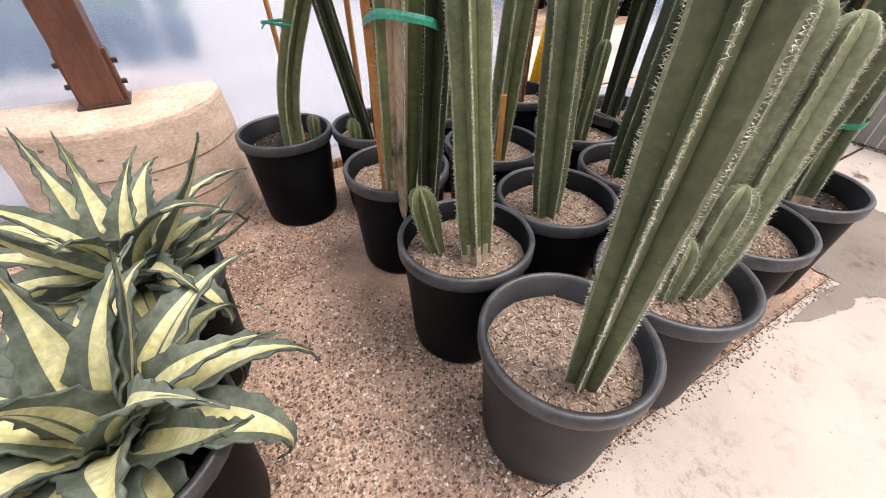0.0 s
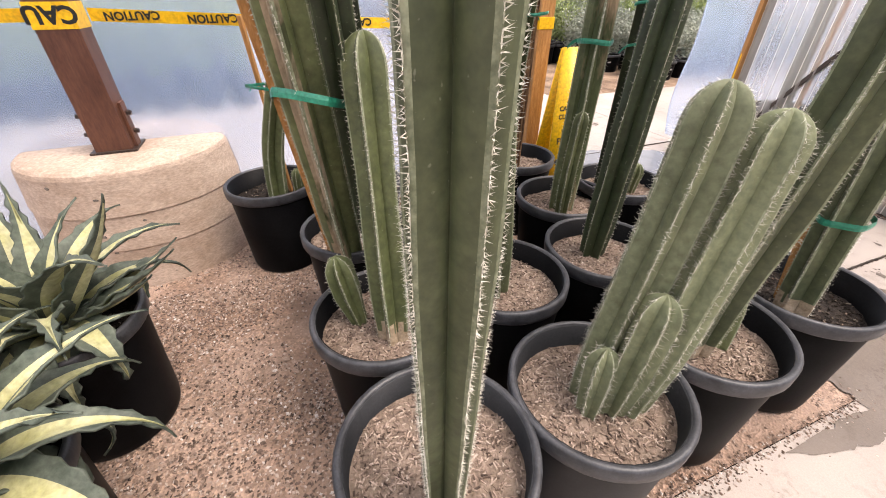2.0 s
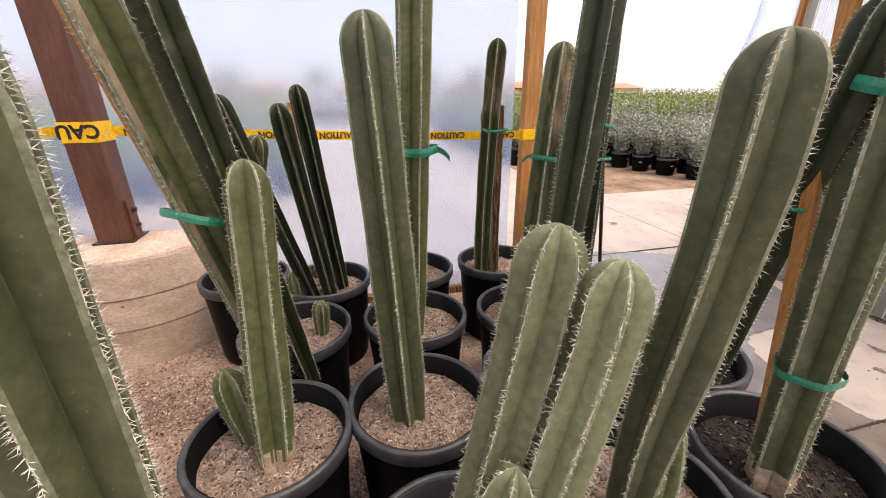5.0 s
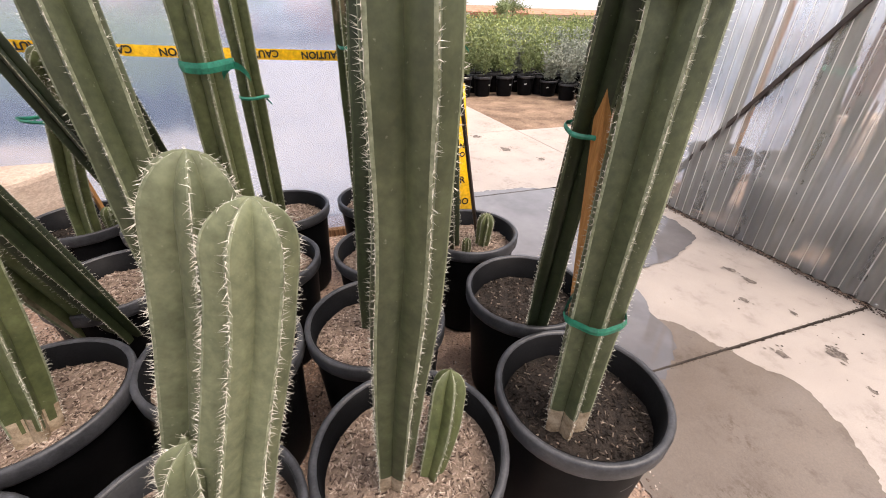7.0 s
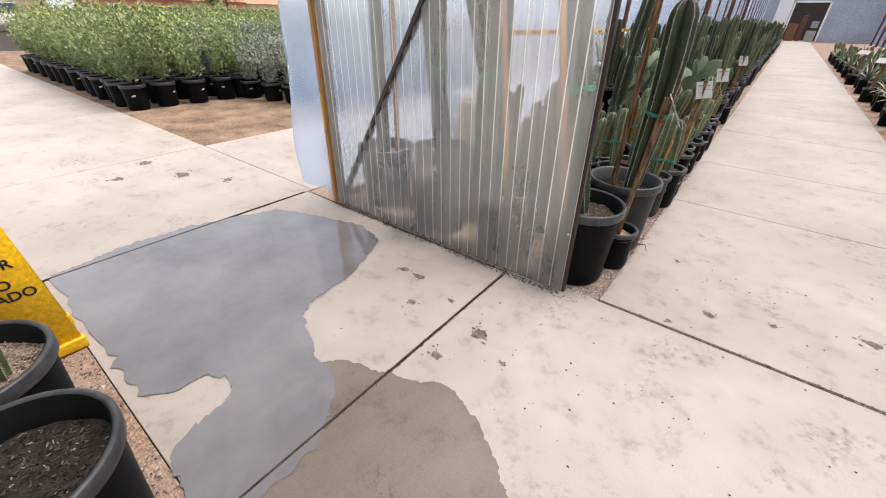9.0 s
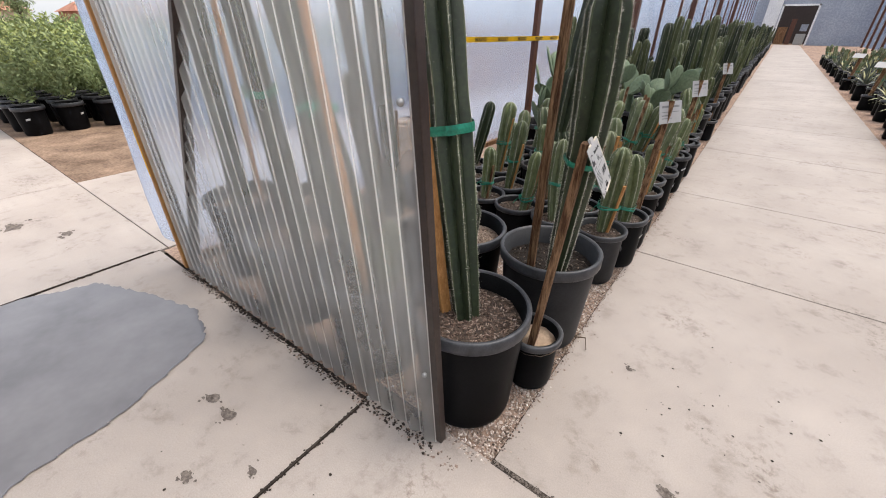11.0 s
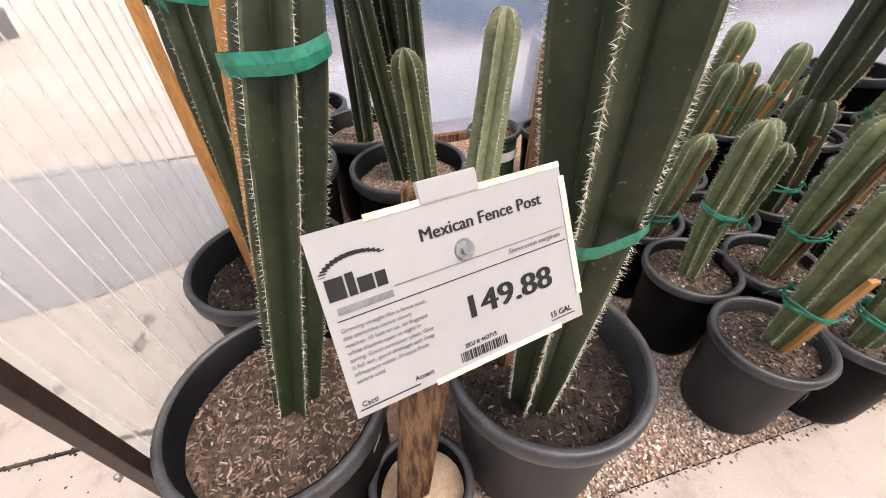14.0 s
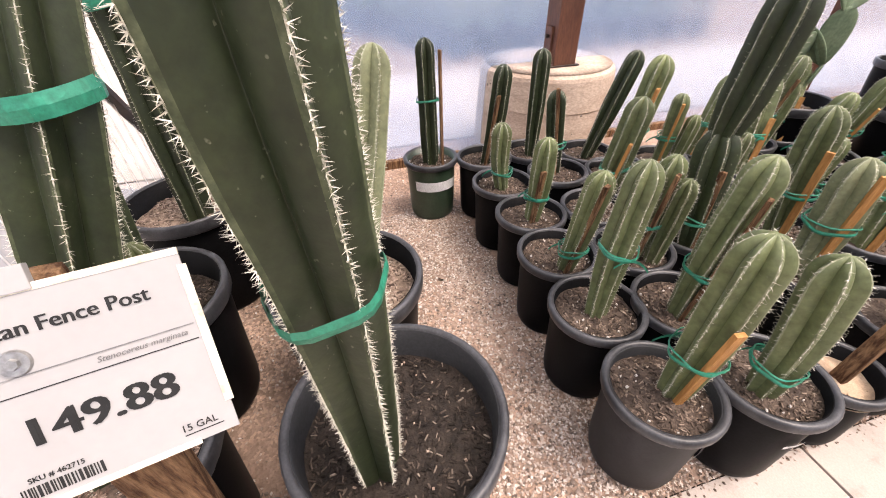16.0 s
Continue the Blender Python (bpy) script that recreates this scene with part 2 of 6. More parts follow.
M_SLAB = concrete_material("smooth_concrete_floor", (0.310, 0.265, 0.232), (0.405, 0.354, 0.315), 0.55)
M_JOINT = surface("dirty_joint", (0.03, 0.024, 0.02), (0.075, 0.06, 0.05), 10, 80, 0.95, 0.1, 0.5, 0.005)
M_DAMP = concrete_material("damp_concrete", (0.135, 0.108, 0.088), (0.200, 0.166, 0.140), 0.20)
M_STAIN = surface("mud_stain", (0.085, 0.068, 0.058), (0.22, 0.185, 0.16), 30, 120, 0.8, 0.2, 0.3, 0.002)
M_PUDDLE = surface("standing_water_on_concrete", (0.11, 0.101, 0.10), (0.185, 0.173, 0.172), 1.6, 9, 0.02, 0.9, 0.0, grainy=0.12)


def gravel_material():
    m, t, b = tree("decomposed_granite", 0.95, 0.0, 0.15)
    co = t.nodes.new("ShaderNodeTexCoord")
    v = t.nodes.new("ShaderNodeTexVoronoi")
    v.inputs["Scale"].default_value = 120
    t.links.new(co.outputs["Object"], v.inputs["Vector"])
    big = noise_of(t, 2.2, 5, 0.65)
    col = ramp(t, big.outputs[0], [(0.35, (0.235, 0.158, 0.118)), (0.65, (0.41, 0.30, 0.238))])
    sep = t.nodes.new("ShaderNodeSeparateColor")
    t.links.new(v.outputs["Color"], sep.inputs[0])
    pebble = ramp(t, sep.outputs[0], [(0.0, (0.55, 0.52, 0.5)), (0.6, (1.0, 0.98, 0.95)), (1.0, (1.7, 1.6, 1.5))])
    patch = noise_of(t, 1.3, 4, 0.6)
    mask = ramp(t, patch.outputs[0], [(0.42, (0.22, 0.22, 0.22)), (0.58, (0.95, 0.95, 0.95))])
    col = mix(t, mask, col, pebble, "MULTIPLY")
    t.links.new(col, b.inputs["Base Color"])
    bump(t, b, v.outputs["Distance"], 0.8, 0.006)
    return m


M_GRAVEL = gravel_material()


M_PEBBLE_PALE = shred_material("pale_pebble", [(0.0, (0.12, 0.092, 0.075)), (0.3, (0.32, 0.245, 0.20)), (0.7, (0.52, 0.42, 0.35)), (0.92, (0.64, 0.56, 0.49)), (1.0, (0.75, 0.70, 0.65))])
M_PEBBLE = shred_material("loose_pebble", [(0.0, (0.065, 0.047, 0.038)), (0.35, (0.19, 0.132, 0.103)), (0.7, (0.34, 0.248, 0.198)), (0.93, (0.48, 0.39, 0.33)), (1.0, (0.66, 0.60, 0.55))])


def sheet_material(name, tint, rough, cloudy, milky):
    """Greenhouse film: rough glass with a milky share."""
    m = bpy.data.materials.new(name)
    m.use_nodes = True
    t = m.node_tree
    t.nodes.remove(t.nodes["Principled BSDF"])
    out = t.nodes["Material Output"]
    glass = t.nodes.new("ShaderNodeBsdfGlass")
    glass.inputs["Color"].default_value, glass.inputs["Roughness"].default_value, glass.inputs["IOR"].default_value = (*tint, 1), rough, 1.25
    milk = t.nodes.new("ShaderNodeBsdfTranslucent")
    milk.inputs["Color"].default_value = (*milky, 1)
    mx = t.nodes.new("ShaderNodeMixShader")
    n = noise_of(t, 1.3, 4, 0.6)
    f = t.nodes.new("ShaderNodeMapRange")
    f.inputs[3].default_value, f.inputs[4].default_value = cloudy * 0.6, cloudy * 1.4
    t.links.new(n.outputs[0], f.inputs[0])
    t.links.new(f.outputs[0], mx.inputs[0])
    t.links.new(glass.outputs[0], mx.inputs[1])
    t.links.new(milk.outputs[0], mx.inputs[2])
    t.links.new(mx.outputs[0], out.inputs[0])
    return m


M_FILM = sheet_material("greenhouse_film", (0.89, 0.91, 0.94), 0.21, 0.22, milky=(0.56, 0.70, 0.92))
# East film copy: the darkness outside that wall is put into its tint.
M_FILM_GREY = sheet_material("film_with_shade_in_tint", (0.50, 0.55, 0.62), 0.21, 0.3, milky=(0.36, 0.42, 0.52))


def roof_material():
    """Milky roof film: passes most light straight through and spreads the rest."""
    m = bpy.data.materials.new("roof_film")
    m.use_nodes = True
    t = m.node_tree
    t.nodes.remove(t.nodes["Principled BSDF"])
    tr = t.nodes.new("ShaderNodeBsdfTransparent")
    tr.inputs[0].default_value = (0.86, 0.87, 0.88, 1)
    milk = t.nodes.new("ShaderNodeBsdfTranslucent")
    milk.inputs[0].default_value = (0.90, 0.90, 0.90, 1)
    mx = t.nodes.new("ShaderNodeMixShader")
    n = noise_of(t, 0.7, 3, 0.6)
    t.links.new(ramp(t, n.outputs[0], [(0.3, (0.22, 0.22, 0.22)), (0.7, (0.38, 0.38, 0.38))]), mx.inputs[0])
    t.links.new(tr.outputs[0], mx.inputs[1])
    t.links.new(milk.outputs[0], mx.inputs[2])
    t.links.new(mx.outputs[0], t.nodes["Material Output"].inputs[0])
    return m


M_ROOF = roof_material()
M_ENDWALL = surface("blue_grey_end_wall", (0.27, 0.30, 0.36), (0.36, 0.39, 0.45), 0.5, 9, 0.6, 0.3, 0.05, 0.004)


def panel_material():
    """Clear corrugated plastic: see-through, dusty, glossy, its rib highlights painted as pale lines."""
    m = bpy.data.materials.new("clear_corrugated_sheet")
    m.use_nodes = True
    t = m.node_tree
    t.nodes.remove(t.nodes["Principled BSDF"])
    co = t.nodes.new("ShaderNodeTexCoord")
    sep = t.nodes.new("ShaderNodeSeparateXYZ")
    t.links.new(co.outputs["Object"], sep.inputs[0])
    k = t.nodes.new("ShaderNodeMath")
    k.operation, k.inputs[1].default_value = "MULTIPLY", 2 * math.pi / (1.8 / 27)
    t.links.new(sep.outputs[0], k.inputs[0])
    s = t.nodes.new("ShaderNodeMath")
    s.operation = "COSINE"
    t.links.new(k.outputs[0], s.inputs[0])
    # Thin cloudy stripe on every rib paints the highlight of the corrugation.
    rib_highlight = t.nodes.new("ShaderNodeMapRange")
    rib_highlight.inputs[1].default_value, rib_highlight.inputs[2].default_value, rib_highlight.inputs[3].default_value, rib_highlight.inputs[4].default_value = 0.93, 1.0, 0.0, 0.55
    t.links.new(s.outputs[0], rib_highlight.inputs[0])
    n = noise_of(t, 1.6, 5, 0.6, stretch=(2.5, 1, 0.8))
    dust = t.nodes.new("ShaderNodeMapRange")
    dust.inputs[1].default_value, dust.inputs[2].default_value, dust.inputs[3].default_value, dust.inputs[4].default_value = 0.3, 0.7, 0.21, 0.37
    t.links.new(n.outputs[0], dust.inputs[0])
    total = t.nodes.new("ShaderNodeMath")
    total.operation, total.use_clamp = "ADD", True
    t.links.new(rib_highlight.outputs[0], total.inputs[0])
    t.links.new(dust.outputs[0], total.inputs[1])
    tr = t.nodes.new("ShaderNodeBsdfTransparent")
    tr.inputs[0].default_value = (0.94, 0.95, 0.95, 1)
    milk = t.nodes.new("ShaderNodeBsdfTranslucent")
    milk.inputs[0].default_value = (0.97, 0.95, 0.92, 1)
    haze = t.nodes.new("ShaderNodeBsdfDiffuse")
    haze.inputs[0].default_value = (0.96, 0.93, 0.88, 1)
    cloud = t.nodes.new("ShaderNodeMixShader")
    cloud.inputs[0].default_value = 0.45
    t.links.new(milk.outputs[0], cloud.inputs[1])
    t.links.new(haze.outputs[0], cloud.inputs[2])
    body = t.nodes.new("ShaderNodeMixShader")
    t.links.new(total.outputs[0], body.inputs[0])
    t.links.new(tr.outputs[0], body.inputs[1])
    t.links.new(cloud.outputs[0], body.inputs[2])
    gloss = t.nodes.new("ShaderNodeBsdfGlossy")
    gloss.inputs["Roughness"].default_value = 0.12
    facing = t.nodes.new("ShaderNodeLayerWeight")
    facing.inputs[0].default_value = 0.35
    fres = t.nodes.new("ShaderNodeMapRange")
    fres.inputs[1].default_value, fres.inputs[2].default_value, fres.inputs[3].default_value, fres.inputs[4].default_value = 0.2, 1.0, 0.02, 0.15
    t.links.new(facing.outputs["Facing"], fres.inputs[0])
    last = t.nodes.new("ShaderNodeMixShader")
    t.links.new(fres.outputs[0], last.inputs[0])
    t.links.new(body.outputs[0], last.inputs[1])
    t.links.new(gloss.outputs[0], last.inputs[2])
    t.links.new(last.outputs[0], t.nodes["Material Output"].inputs[0])
    return m


M_CLEAR = panel_material()


# ---- builders ----
def mesh_of(name, verts, faces, mats, index=None, smooth=True):
    me = bpy.data.meshes.new(name)
    me.from_pydata([tuple(v) for v in verts], [], faces)
    for m in mats if isinstance(mats, (list, tuple)) else [mats]:
        me.materials.append(m)
    if index is not None:
        me.polygons.foreach_set("material_index", index)
    me.polygons.foreach_set("use_smooth", [smooth] * len(me.polygons))
    me.update()
    return me


def put(name, me, parent=None, label="", at=None):
    ob = new(name, me)
    if parent is not None:
        ob.parent = parent
    if at is not None:
        ob.matrix_basis = at
    if label:
        ob["label"] = label
    if name == "soil":
        ob["kind"] = "stuff"
    return ob


def part(name, bm, mat, parent, label="", smooth=True):
    me = bpy.data.meshes.new(name)
    bm.to_mesh(me)
    bm.free()
    me.materials.append(mat)
    me.polygons.foreach_set("use_smooth", [smooth] * len(me.polygons))
    return put(name, me, parent, label)


def thing(name, at, label, category, group="", kind=""):
    ob = new(name)
    ob.empty_display_size = 0.1
    ob.matrix_basis = at if isinstance(at, Matrix) else Matrix.Translation(at)
    return tagged(ob, label, category, group, kind)


def box_bm(x0, y0, z0, x1, y1, z1, bevel=0.0, m=None):
    bm = bmesh.new()
    bmesh.ops.create_cube(bm, size=1)
    for v in bm.verts:
        v.co = Vector(((x0 + x1) / 2 + v.co.x * (x1 - x0), (y0 + y1) / 2 + v.co.y * (y1 - y0), (z0 + z1) / 2 + v.co.z * (z1 - z0)))
    if bevel:
        bmesh.ops.bevel(bm, geom=bm.edges[:], offset=bevel, segments=2, affect="EDGES", profile=0.7)
    if m is not None:
        bmesh.ops.transform(bm, matrix=m, verts=bm.verts)
    return bm


def beam_bm(a, b, w, d, bevel=0.003, twist=0.0):
    """A bar of section w x d from a to b."""
    a, b = Vector(a), Vector(b)
    q = (b - a).to_track_quat("Z", "Y").to_matrix().to_4x4()
    return box_bm(-w / 2, -d / 2, 0, w / 2, d / 2, (b - a).length, bevel, Matrix.Translation(a) @ q @ Matrix.Rotation(twist, 4, "Z"))


def lathe(profile, n=40, wobble=0.0, seed=0):
    verts, faces = [], []
    rnd = random.Random(seed)
    ph = rnd.uniform(0, 6.28)
    for r, z in profile:
        for k in range(n):
            a = 2 * math.pi * k / n
            rr = r * (1 + wobble * math.sin(2 * a + ph))
            verts.append((rr * math.cos(a), rr * math.sin(a), z))
    for i in range(len(profile) - 1):
        for k in range(n):
            k2 = (k + 1) % n
            faces.append((i * n + k, i * n + k2, (i + 1) * n + k2, (i + 1) * n + k))
    return verts, faces


def pot_meshes(r, h, key, mat=None, rim=None, n=40):
    lip = 0.045 if r > 0.15 else 0.028
    rb, rt = r * 0.80, r - 0.010
    body = [(0.001, 0.004), (rb - 0.012, 0.004), (rb - 0.004, 0.0), (rb, 0.008), (rb + 0.004, 0.03), (rb + (rt - rb) * 0.5, h * 0.5), (rt - 0.004, h - lip - 0.004), (rt - 0.004, h - 0.006),
            (rt - 0.009, h - 0.006), (rb + (rt - rb) * 0.5 - 0.006, h * 0.5), (rb - 0.004, 0.05)]
    v, f = lathe(body, n, 0.010, key)
    b = mesh_of("pot", v, f, mat or M_POT)
    ring = [(rt - 0.003, h - lip), (r - 0.002, h - lip), (r, h - lip + 0.004), (r + 0.001, h - 0.006), (r - 0.003, h - 0.001), (r - 0.009, h), (r - 0.015, h - 0.003), (r - 0.018, h - 0.010)]
    v, f = lathe(ring, n, 0.010, key)
    return b, mesh_of("rim", v, f, rim or M_RIM)


def soil_mesh(r, z, seed, top, chip, chips, extra=None, extra_n=0, name="soil", rings=9, n=30):
    """Uneven soil with loose chips lying on it."""
    rnd = random.Random(seed)
    verts, faces, idx = [(0, 0, z + 0.006)], [], []

    def height(x, y):
        return z + 0.010 * noise.noise(Vector((x * 14, y * 14, seed))) + 0.005 * noise.noise(Vector((x * 45, y * 45, seed)))
    for i in range(1, rings + 1):
        for k in range(n):
            a = 2 * math.pi * k / n
            x, y = r * i / rings * math.cos(a), r * i / rings * math.sin(a)
            verts.append((x, y, height(x, y)))
    for k in range(n):
        faces.append((0, 1 + k, 1 + (k + 1) % n))
        idx.append(0)
    for i in range(rings - 1):
        for k in range(n):
            k2 = (k + 1) % n
            faces.append((1 + i * n + k, 1 + (i + 1) * n + k, 1 + (i + 1) * n + k2, 1 + i * n + k2))
            idx.append(0)
    for j in range(chips + extra_n):
        rr, a = r * 0.97 * math.sqrt(rnd.random()), rnd.uniform(0, 6.283)
        x, y = rr * math.cos(a), rr * math.sin(a)
        isx = j >= chips
        l, w, th = (rnd.uniform(0.003, 0.006),) * 3 if isx else (rnd.uniform(0.006, 0.017), rnd.uniform(0.0025, 0.005), rnd.uniform(0.0015, 0.0035))
        m = Matrix.Translation((x, y, height(x, y) + th * 0.6)) @ Euler((rnd.uniform(-0.4, 0.4), rnd.uniform(-0.4, 0.4), rnd.uniform(0, 6.28))).to_matrix().to_4x4()
        o = len(verts)
        for sx, sy, sz in ((-1, -0.6, -1), (1, -0.8, -1), (0.9, 0.7, -1), (-0.9, 1, -1), (-0.9, -0.5, 1), (0.9, -0.7, 1), (0.8, 0.6, 1), (-0.8, 0.8, 1)):
            verts.append(m @ Vector((sx * l / 2, sy * w / 2, sz * th / 2)))
        for q in ((4, 5, 6, 7), (0, 1, 5, 4), (1, 2, 6, 5), (2, 3, 7, 6), (3, 0, 4, 7)):
            faces.append(tuple(o + i for i in q))
            idx.append(2 if isx else 1)
    return mesh_of(name, verts, faces, [top, chip, extra or chip], idx, False)


def spline(pts, count):
    """Catmull-Rom through pts."""
    p = [Vector(q) for q in pts]
    p = [p[0] * 2 - p[1]] + p + [p[-1] * 2 - p[-2]]
    out, segs = [], len(p) - 3
    for i in range(count + 1):
        u = segs * i / count
        k = min(int(u), segs - 1)
        t = u - k
        a, b, c, d = p[k:k + 4]
        out.append(0.5 * ((2 * b) + (c - a) * t + (2 * a - 5 * b + 4 * c - d) * t * t + (3 * b - a - 3 * c + d) * t ** 3))
    return out


def stem(parent, pts, R, ribs=5, depth=0.26, mat=None, seed=1, spines=1.0, foot=0.78, scar=0.0, name="stem", label="", phase=None, long=1.0, collared=False, grow=0.22, plump=0.45, scar_way=(0.71, -0.71, 0.0), scar_cos=0.7, dome_k=1.25, coarse=False):
    """A ribbed columnar stem along pts (relative to the parent), with pale rib edges, and its spines as a part of its own."""
    rnd = random.Random(seed)
    mat = mat or M_STEM
    length = sum((Vector(b) - Vector(a)).length for a, b in zip(pts, pts[1:]))
    count = max(8, int(length / 0.07)) if coarse else max(14, int(length / 0.028))
    line = spline(pts, count)
    fr = [-0.5, -0.36, -0.03, 0.03, 0.36] if coarse else [-0.5, -0.475, -0.41, -0.29, -0.16, -0.055, -0.011, 0.011, 0.055, 0.16, 0.29, 0.41, 0.475]
    seg = math.pi / ribs
    per = len(fr)
    crest = 2 if coarse else 6
    n = per * ribs
    phase = rnd.uniform(0, 6.28) if phase is None else phase
    verts, faces, idx = [], [], []
    ridge = [[] for _ in range(ribs)]
    dist = 0.0
    heights = []
    for i, c in enumerate(line):
        if i:
            dist += (c - line[i - 1]).length
        heights.append(dist)
    total = dist
    dome = R * dome_k
    levels = [(line[i], heights[i]) for i in range(count + 1) if heights[i] < total - dome] 
    steps = 4 if coarse else 7
    tip_dir = (line[-1] - line[-2]).normalized()
    start = line[-1] - tip_dir * dome
    for k in range(steps):
        levels.append((start + tip_dir * dome * math.sin(k / steps * math.pi / 2), total - dome + dome * math.sin(k / steps * math.pi / 2)))
    for j, (c, s) in enumerate(levels):
        nx = levels[min(j + 1, len(levels) - 1)][0] - levels[max(j - 1, 0)][0]
        tan = nx.normalized() if nx.length > 1e-6 else tip_dir
        side = tan.cross(Vector((0.0, 1.0, 0.0))).normalized()
        other = tan.cross(side)
        f = foot + (1 - foot) * min(1.0, s / max(0.12, grow * total)) ** 0.8
        f *= 1 + 0.065 * noise.noise(Vector((seed * 3.1, s * 5.5, 0.3))) + 0.02 * noise.noise(Vector((seed, s * 22, 2)))
        u = max(0.0, (s - (total - dome)) / dome)
        f *= math.sqrt(max(0.0, 1 - u * u)) * 0.99 + 0.01
        d = (1 - math.cos(math.pi / ribs) + depth * 1.25 + 0.05) * (0.8 + 0.2 * min(1, s / 0.2)) * (1 + 0.15 * u)
        for rib in range(ribs):
            wob = 0.10 * noise.noise(Vector((rib * 7.7 + seed, s * 4, 5)))
            for q in fr:
                a = phase + (rib + q + wob * (0.5 - abs(q))) * 2 * math.pi / ribs
                low, phi = 1 - d, abs(q) * 2 * seg
                flat = low * math.sin(seg) / (low * math.sin(seg - phi) + math.sin(phi))
                lobe = low + (1 - low) * math.cos(math.pi * q)
                r = R * f * (flat * (1 - plump) + lobe * plump)
                v = c + side * (r * math.cos(a)) + other * (r * math.sin(a))
                verts.append(v)
            a = phase + (rib + wob * 0.5) * 2 * math.pi / ribs
            outw = side * math.cos(a) + other * math.sin(a)
            ridge[rib].append((c + outw * (R * f), outw, tan, s))
    for j in range(len(levels) - 1):
        for k in range(n):
            k2 = (k + 1) % n
            faces.append((j * n + k, j * n + k2, (j + 1) * n + k2, (j + 1) * n + k))
            edge = k % per == crest
            collar = collared and levels[j][0].z < 0.385 + 0.012 * math.sin(k * 1.7)
            scarred = scar and (verts[j * n + k] - levels[j][0]).normalized().dot(Vector(scar_way)) > scar_cos
            shoulder = not coarse and k % per in (crest - 1, crest + 1)
            idx.append(3 if collar else 1 if edge else 4 if shoulder else (2 if scarred else 0))
    verts.append(levels[-1][0] + tip_dir * 0.003)
    o = len(verts) - 1
    for k in range(n):
        faces.append(((len(levels) - 1) * n + k, (len(levels) - 1) * n + (k + 1) % n, o))
        idx.append(1 if k % per == crest else 0)
    ob = put(name, mesh_of(name, verts, faces, [mat, M_RIDGE, M_SCAR if scar > 1 else M_SCAR_PART, M_COLLAR, M_SHOULDER_DARK if mat is M_STEM_DARK else M_SHOULDER], idx), parent, label)
    if spines > 0:
        sv, sf = [], []
        gap = 0.0085 / max(spines, 0.7)
        for rib in ridge:
            nxt = gap
            for (p0, o0, t0, s0), (p1, o1, t1, s1) in zip(rib, rib[1:]):
                while nxt < s1 and s1 > s0:
                    u = (nxt - s0) / (s1 - s0)
                    if u >= 0:
                        p, ow, tn = p0.lerp(p1, u), o0.lerp(o1, u), t0
                        cr = ow.cross(tn)
                        for _ in range(5 if spines >= 1.5 else 3):
                            way = (ow * rnd.uniform(0.3, 1) + cr * rnd.uniform(-1, 1) + tn * rnd.uniform(-0.6, 0.7)).normalized()
                            l = rnd.uniform(0.004, 0.0115) * long
                            wv = way.cross(Vector((rnd.uniform(-1, 1), rnd.uniform(-1, 1), rnd.uniform(-1, 1)))).normalized() * 0.00058
                            k = len(sv)
                            sv += [p - ow * 0.001 + wv, p - ow * 0.001 - wv, p + way * l]
                            sf.append((k, k + 1, k + 2))
                    nxt += gap * rnd.uniform(0.75, 1.25)
        tagged(put("spine_fuzz", mesh_of("spine_fuzz", sv, sf, M_SPINE, None, False), ob, "short straw-coloured spines"), kind="stuff")
    return ob


def tie(parent, centre, R, w=0.012, tilt=(0, 0), tails=True, seed=0):
    """A band of green plant tape round a stem."""
    rnd = random.Random(seed)
    n = 26
    verts, faces = [], []
    m = Matrix.Translation(centre) @ Euler((tilt[0], tilt[1], rnd.uniform(0, 6))).to_matrix().to_4x4()
    for k in range(n):
        a = 2 * math.pi * k / n
        r = R * (1 + 0.05 * math.cos(5 * a))
        for rr, zz in ((r, -w / 2), (r + 0.002, 0), (r, w / 2), (r - 0.0015, 0)):
            verts.append(m @ Vector((rr * math.cos(a), rr * math.sin(a), zz + 0.004 * math.sin(2 * a + seed))))
    for k in range(n):
        for q in range(4):
            faces.append((k * 4 + q, k * 4 + (q + 1) % 4, ((k + 1) % n) * 4 + (q + 1) % 4, ((k + 1) % n) * 4 + q))
    if tails:
        for sgn in (-1, 1):
            o = len(verts)
            a = m @ Vector((R + 0.002, 0, 0))
            for i in range(4):
                u = i / 3
                for s in (-1, 1):
                    verts.append(a + Vector((0.02 * u * sgn + 0.004, 0.035 * u * sgn, -0.028 * u * u + s * w * 0.35)))
            for i in range(3):
                faces.append((o + i * 2, o + i * 2 + 1, o + i * 2 + 3, o + i * 2 + 2))
    return put("tie", mesh_of("tie", verts, faces, M_TIE, None, False), parent, "green plant tape")


POT15 = [pot_meshes(0.205, 0.43, k) for k in range(3)]
POT5 = [pot_meshes(0.131, 0.30, k) for k in range(2)]
SOIL15 = [soil_mesh(0.183, 0.355, 11 + k, M_BARK, M_CHIP, 1750) for k in range(3)]
SOIL15_DARK = [soil_mesh(0.180, 0.345, 21 + k, M_DARKSOIL, M_DARKCHIP, 950, M_CHIP, 25) for k in range(2)]
SOIL5 = [soil_mesh(0.114, 0.262, 31 + k, M_MIXSOIL, M_MIXCHIP, 520, M_PERLITE, 16) for k in range(3)]

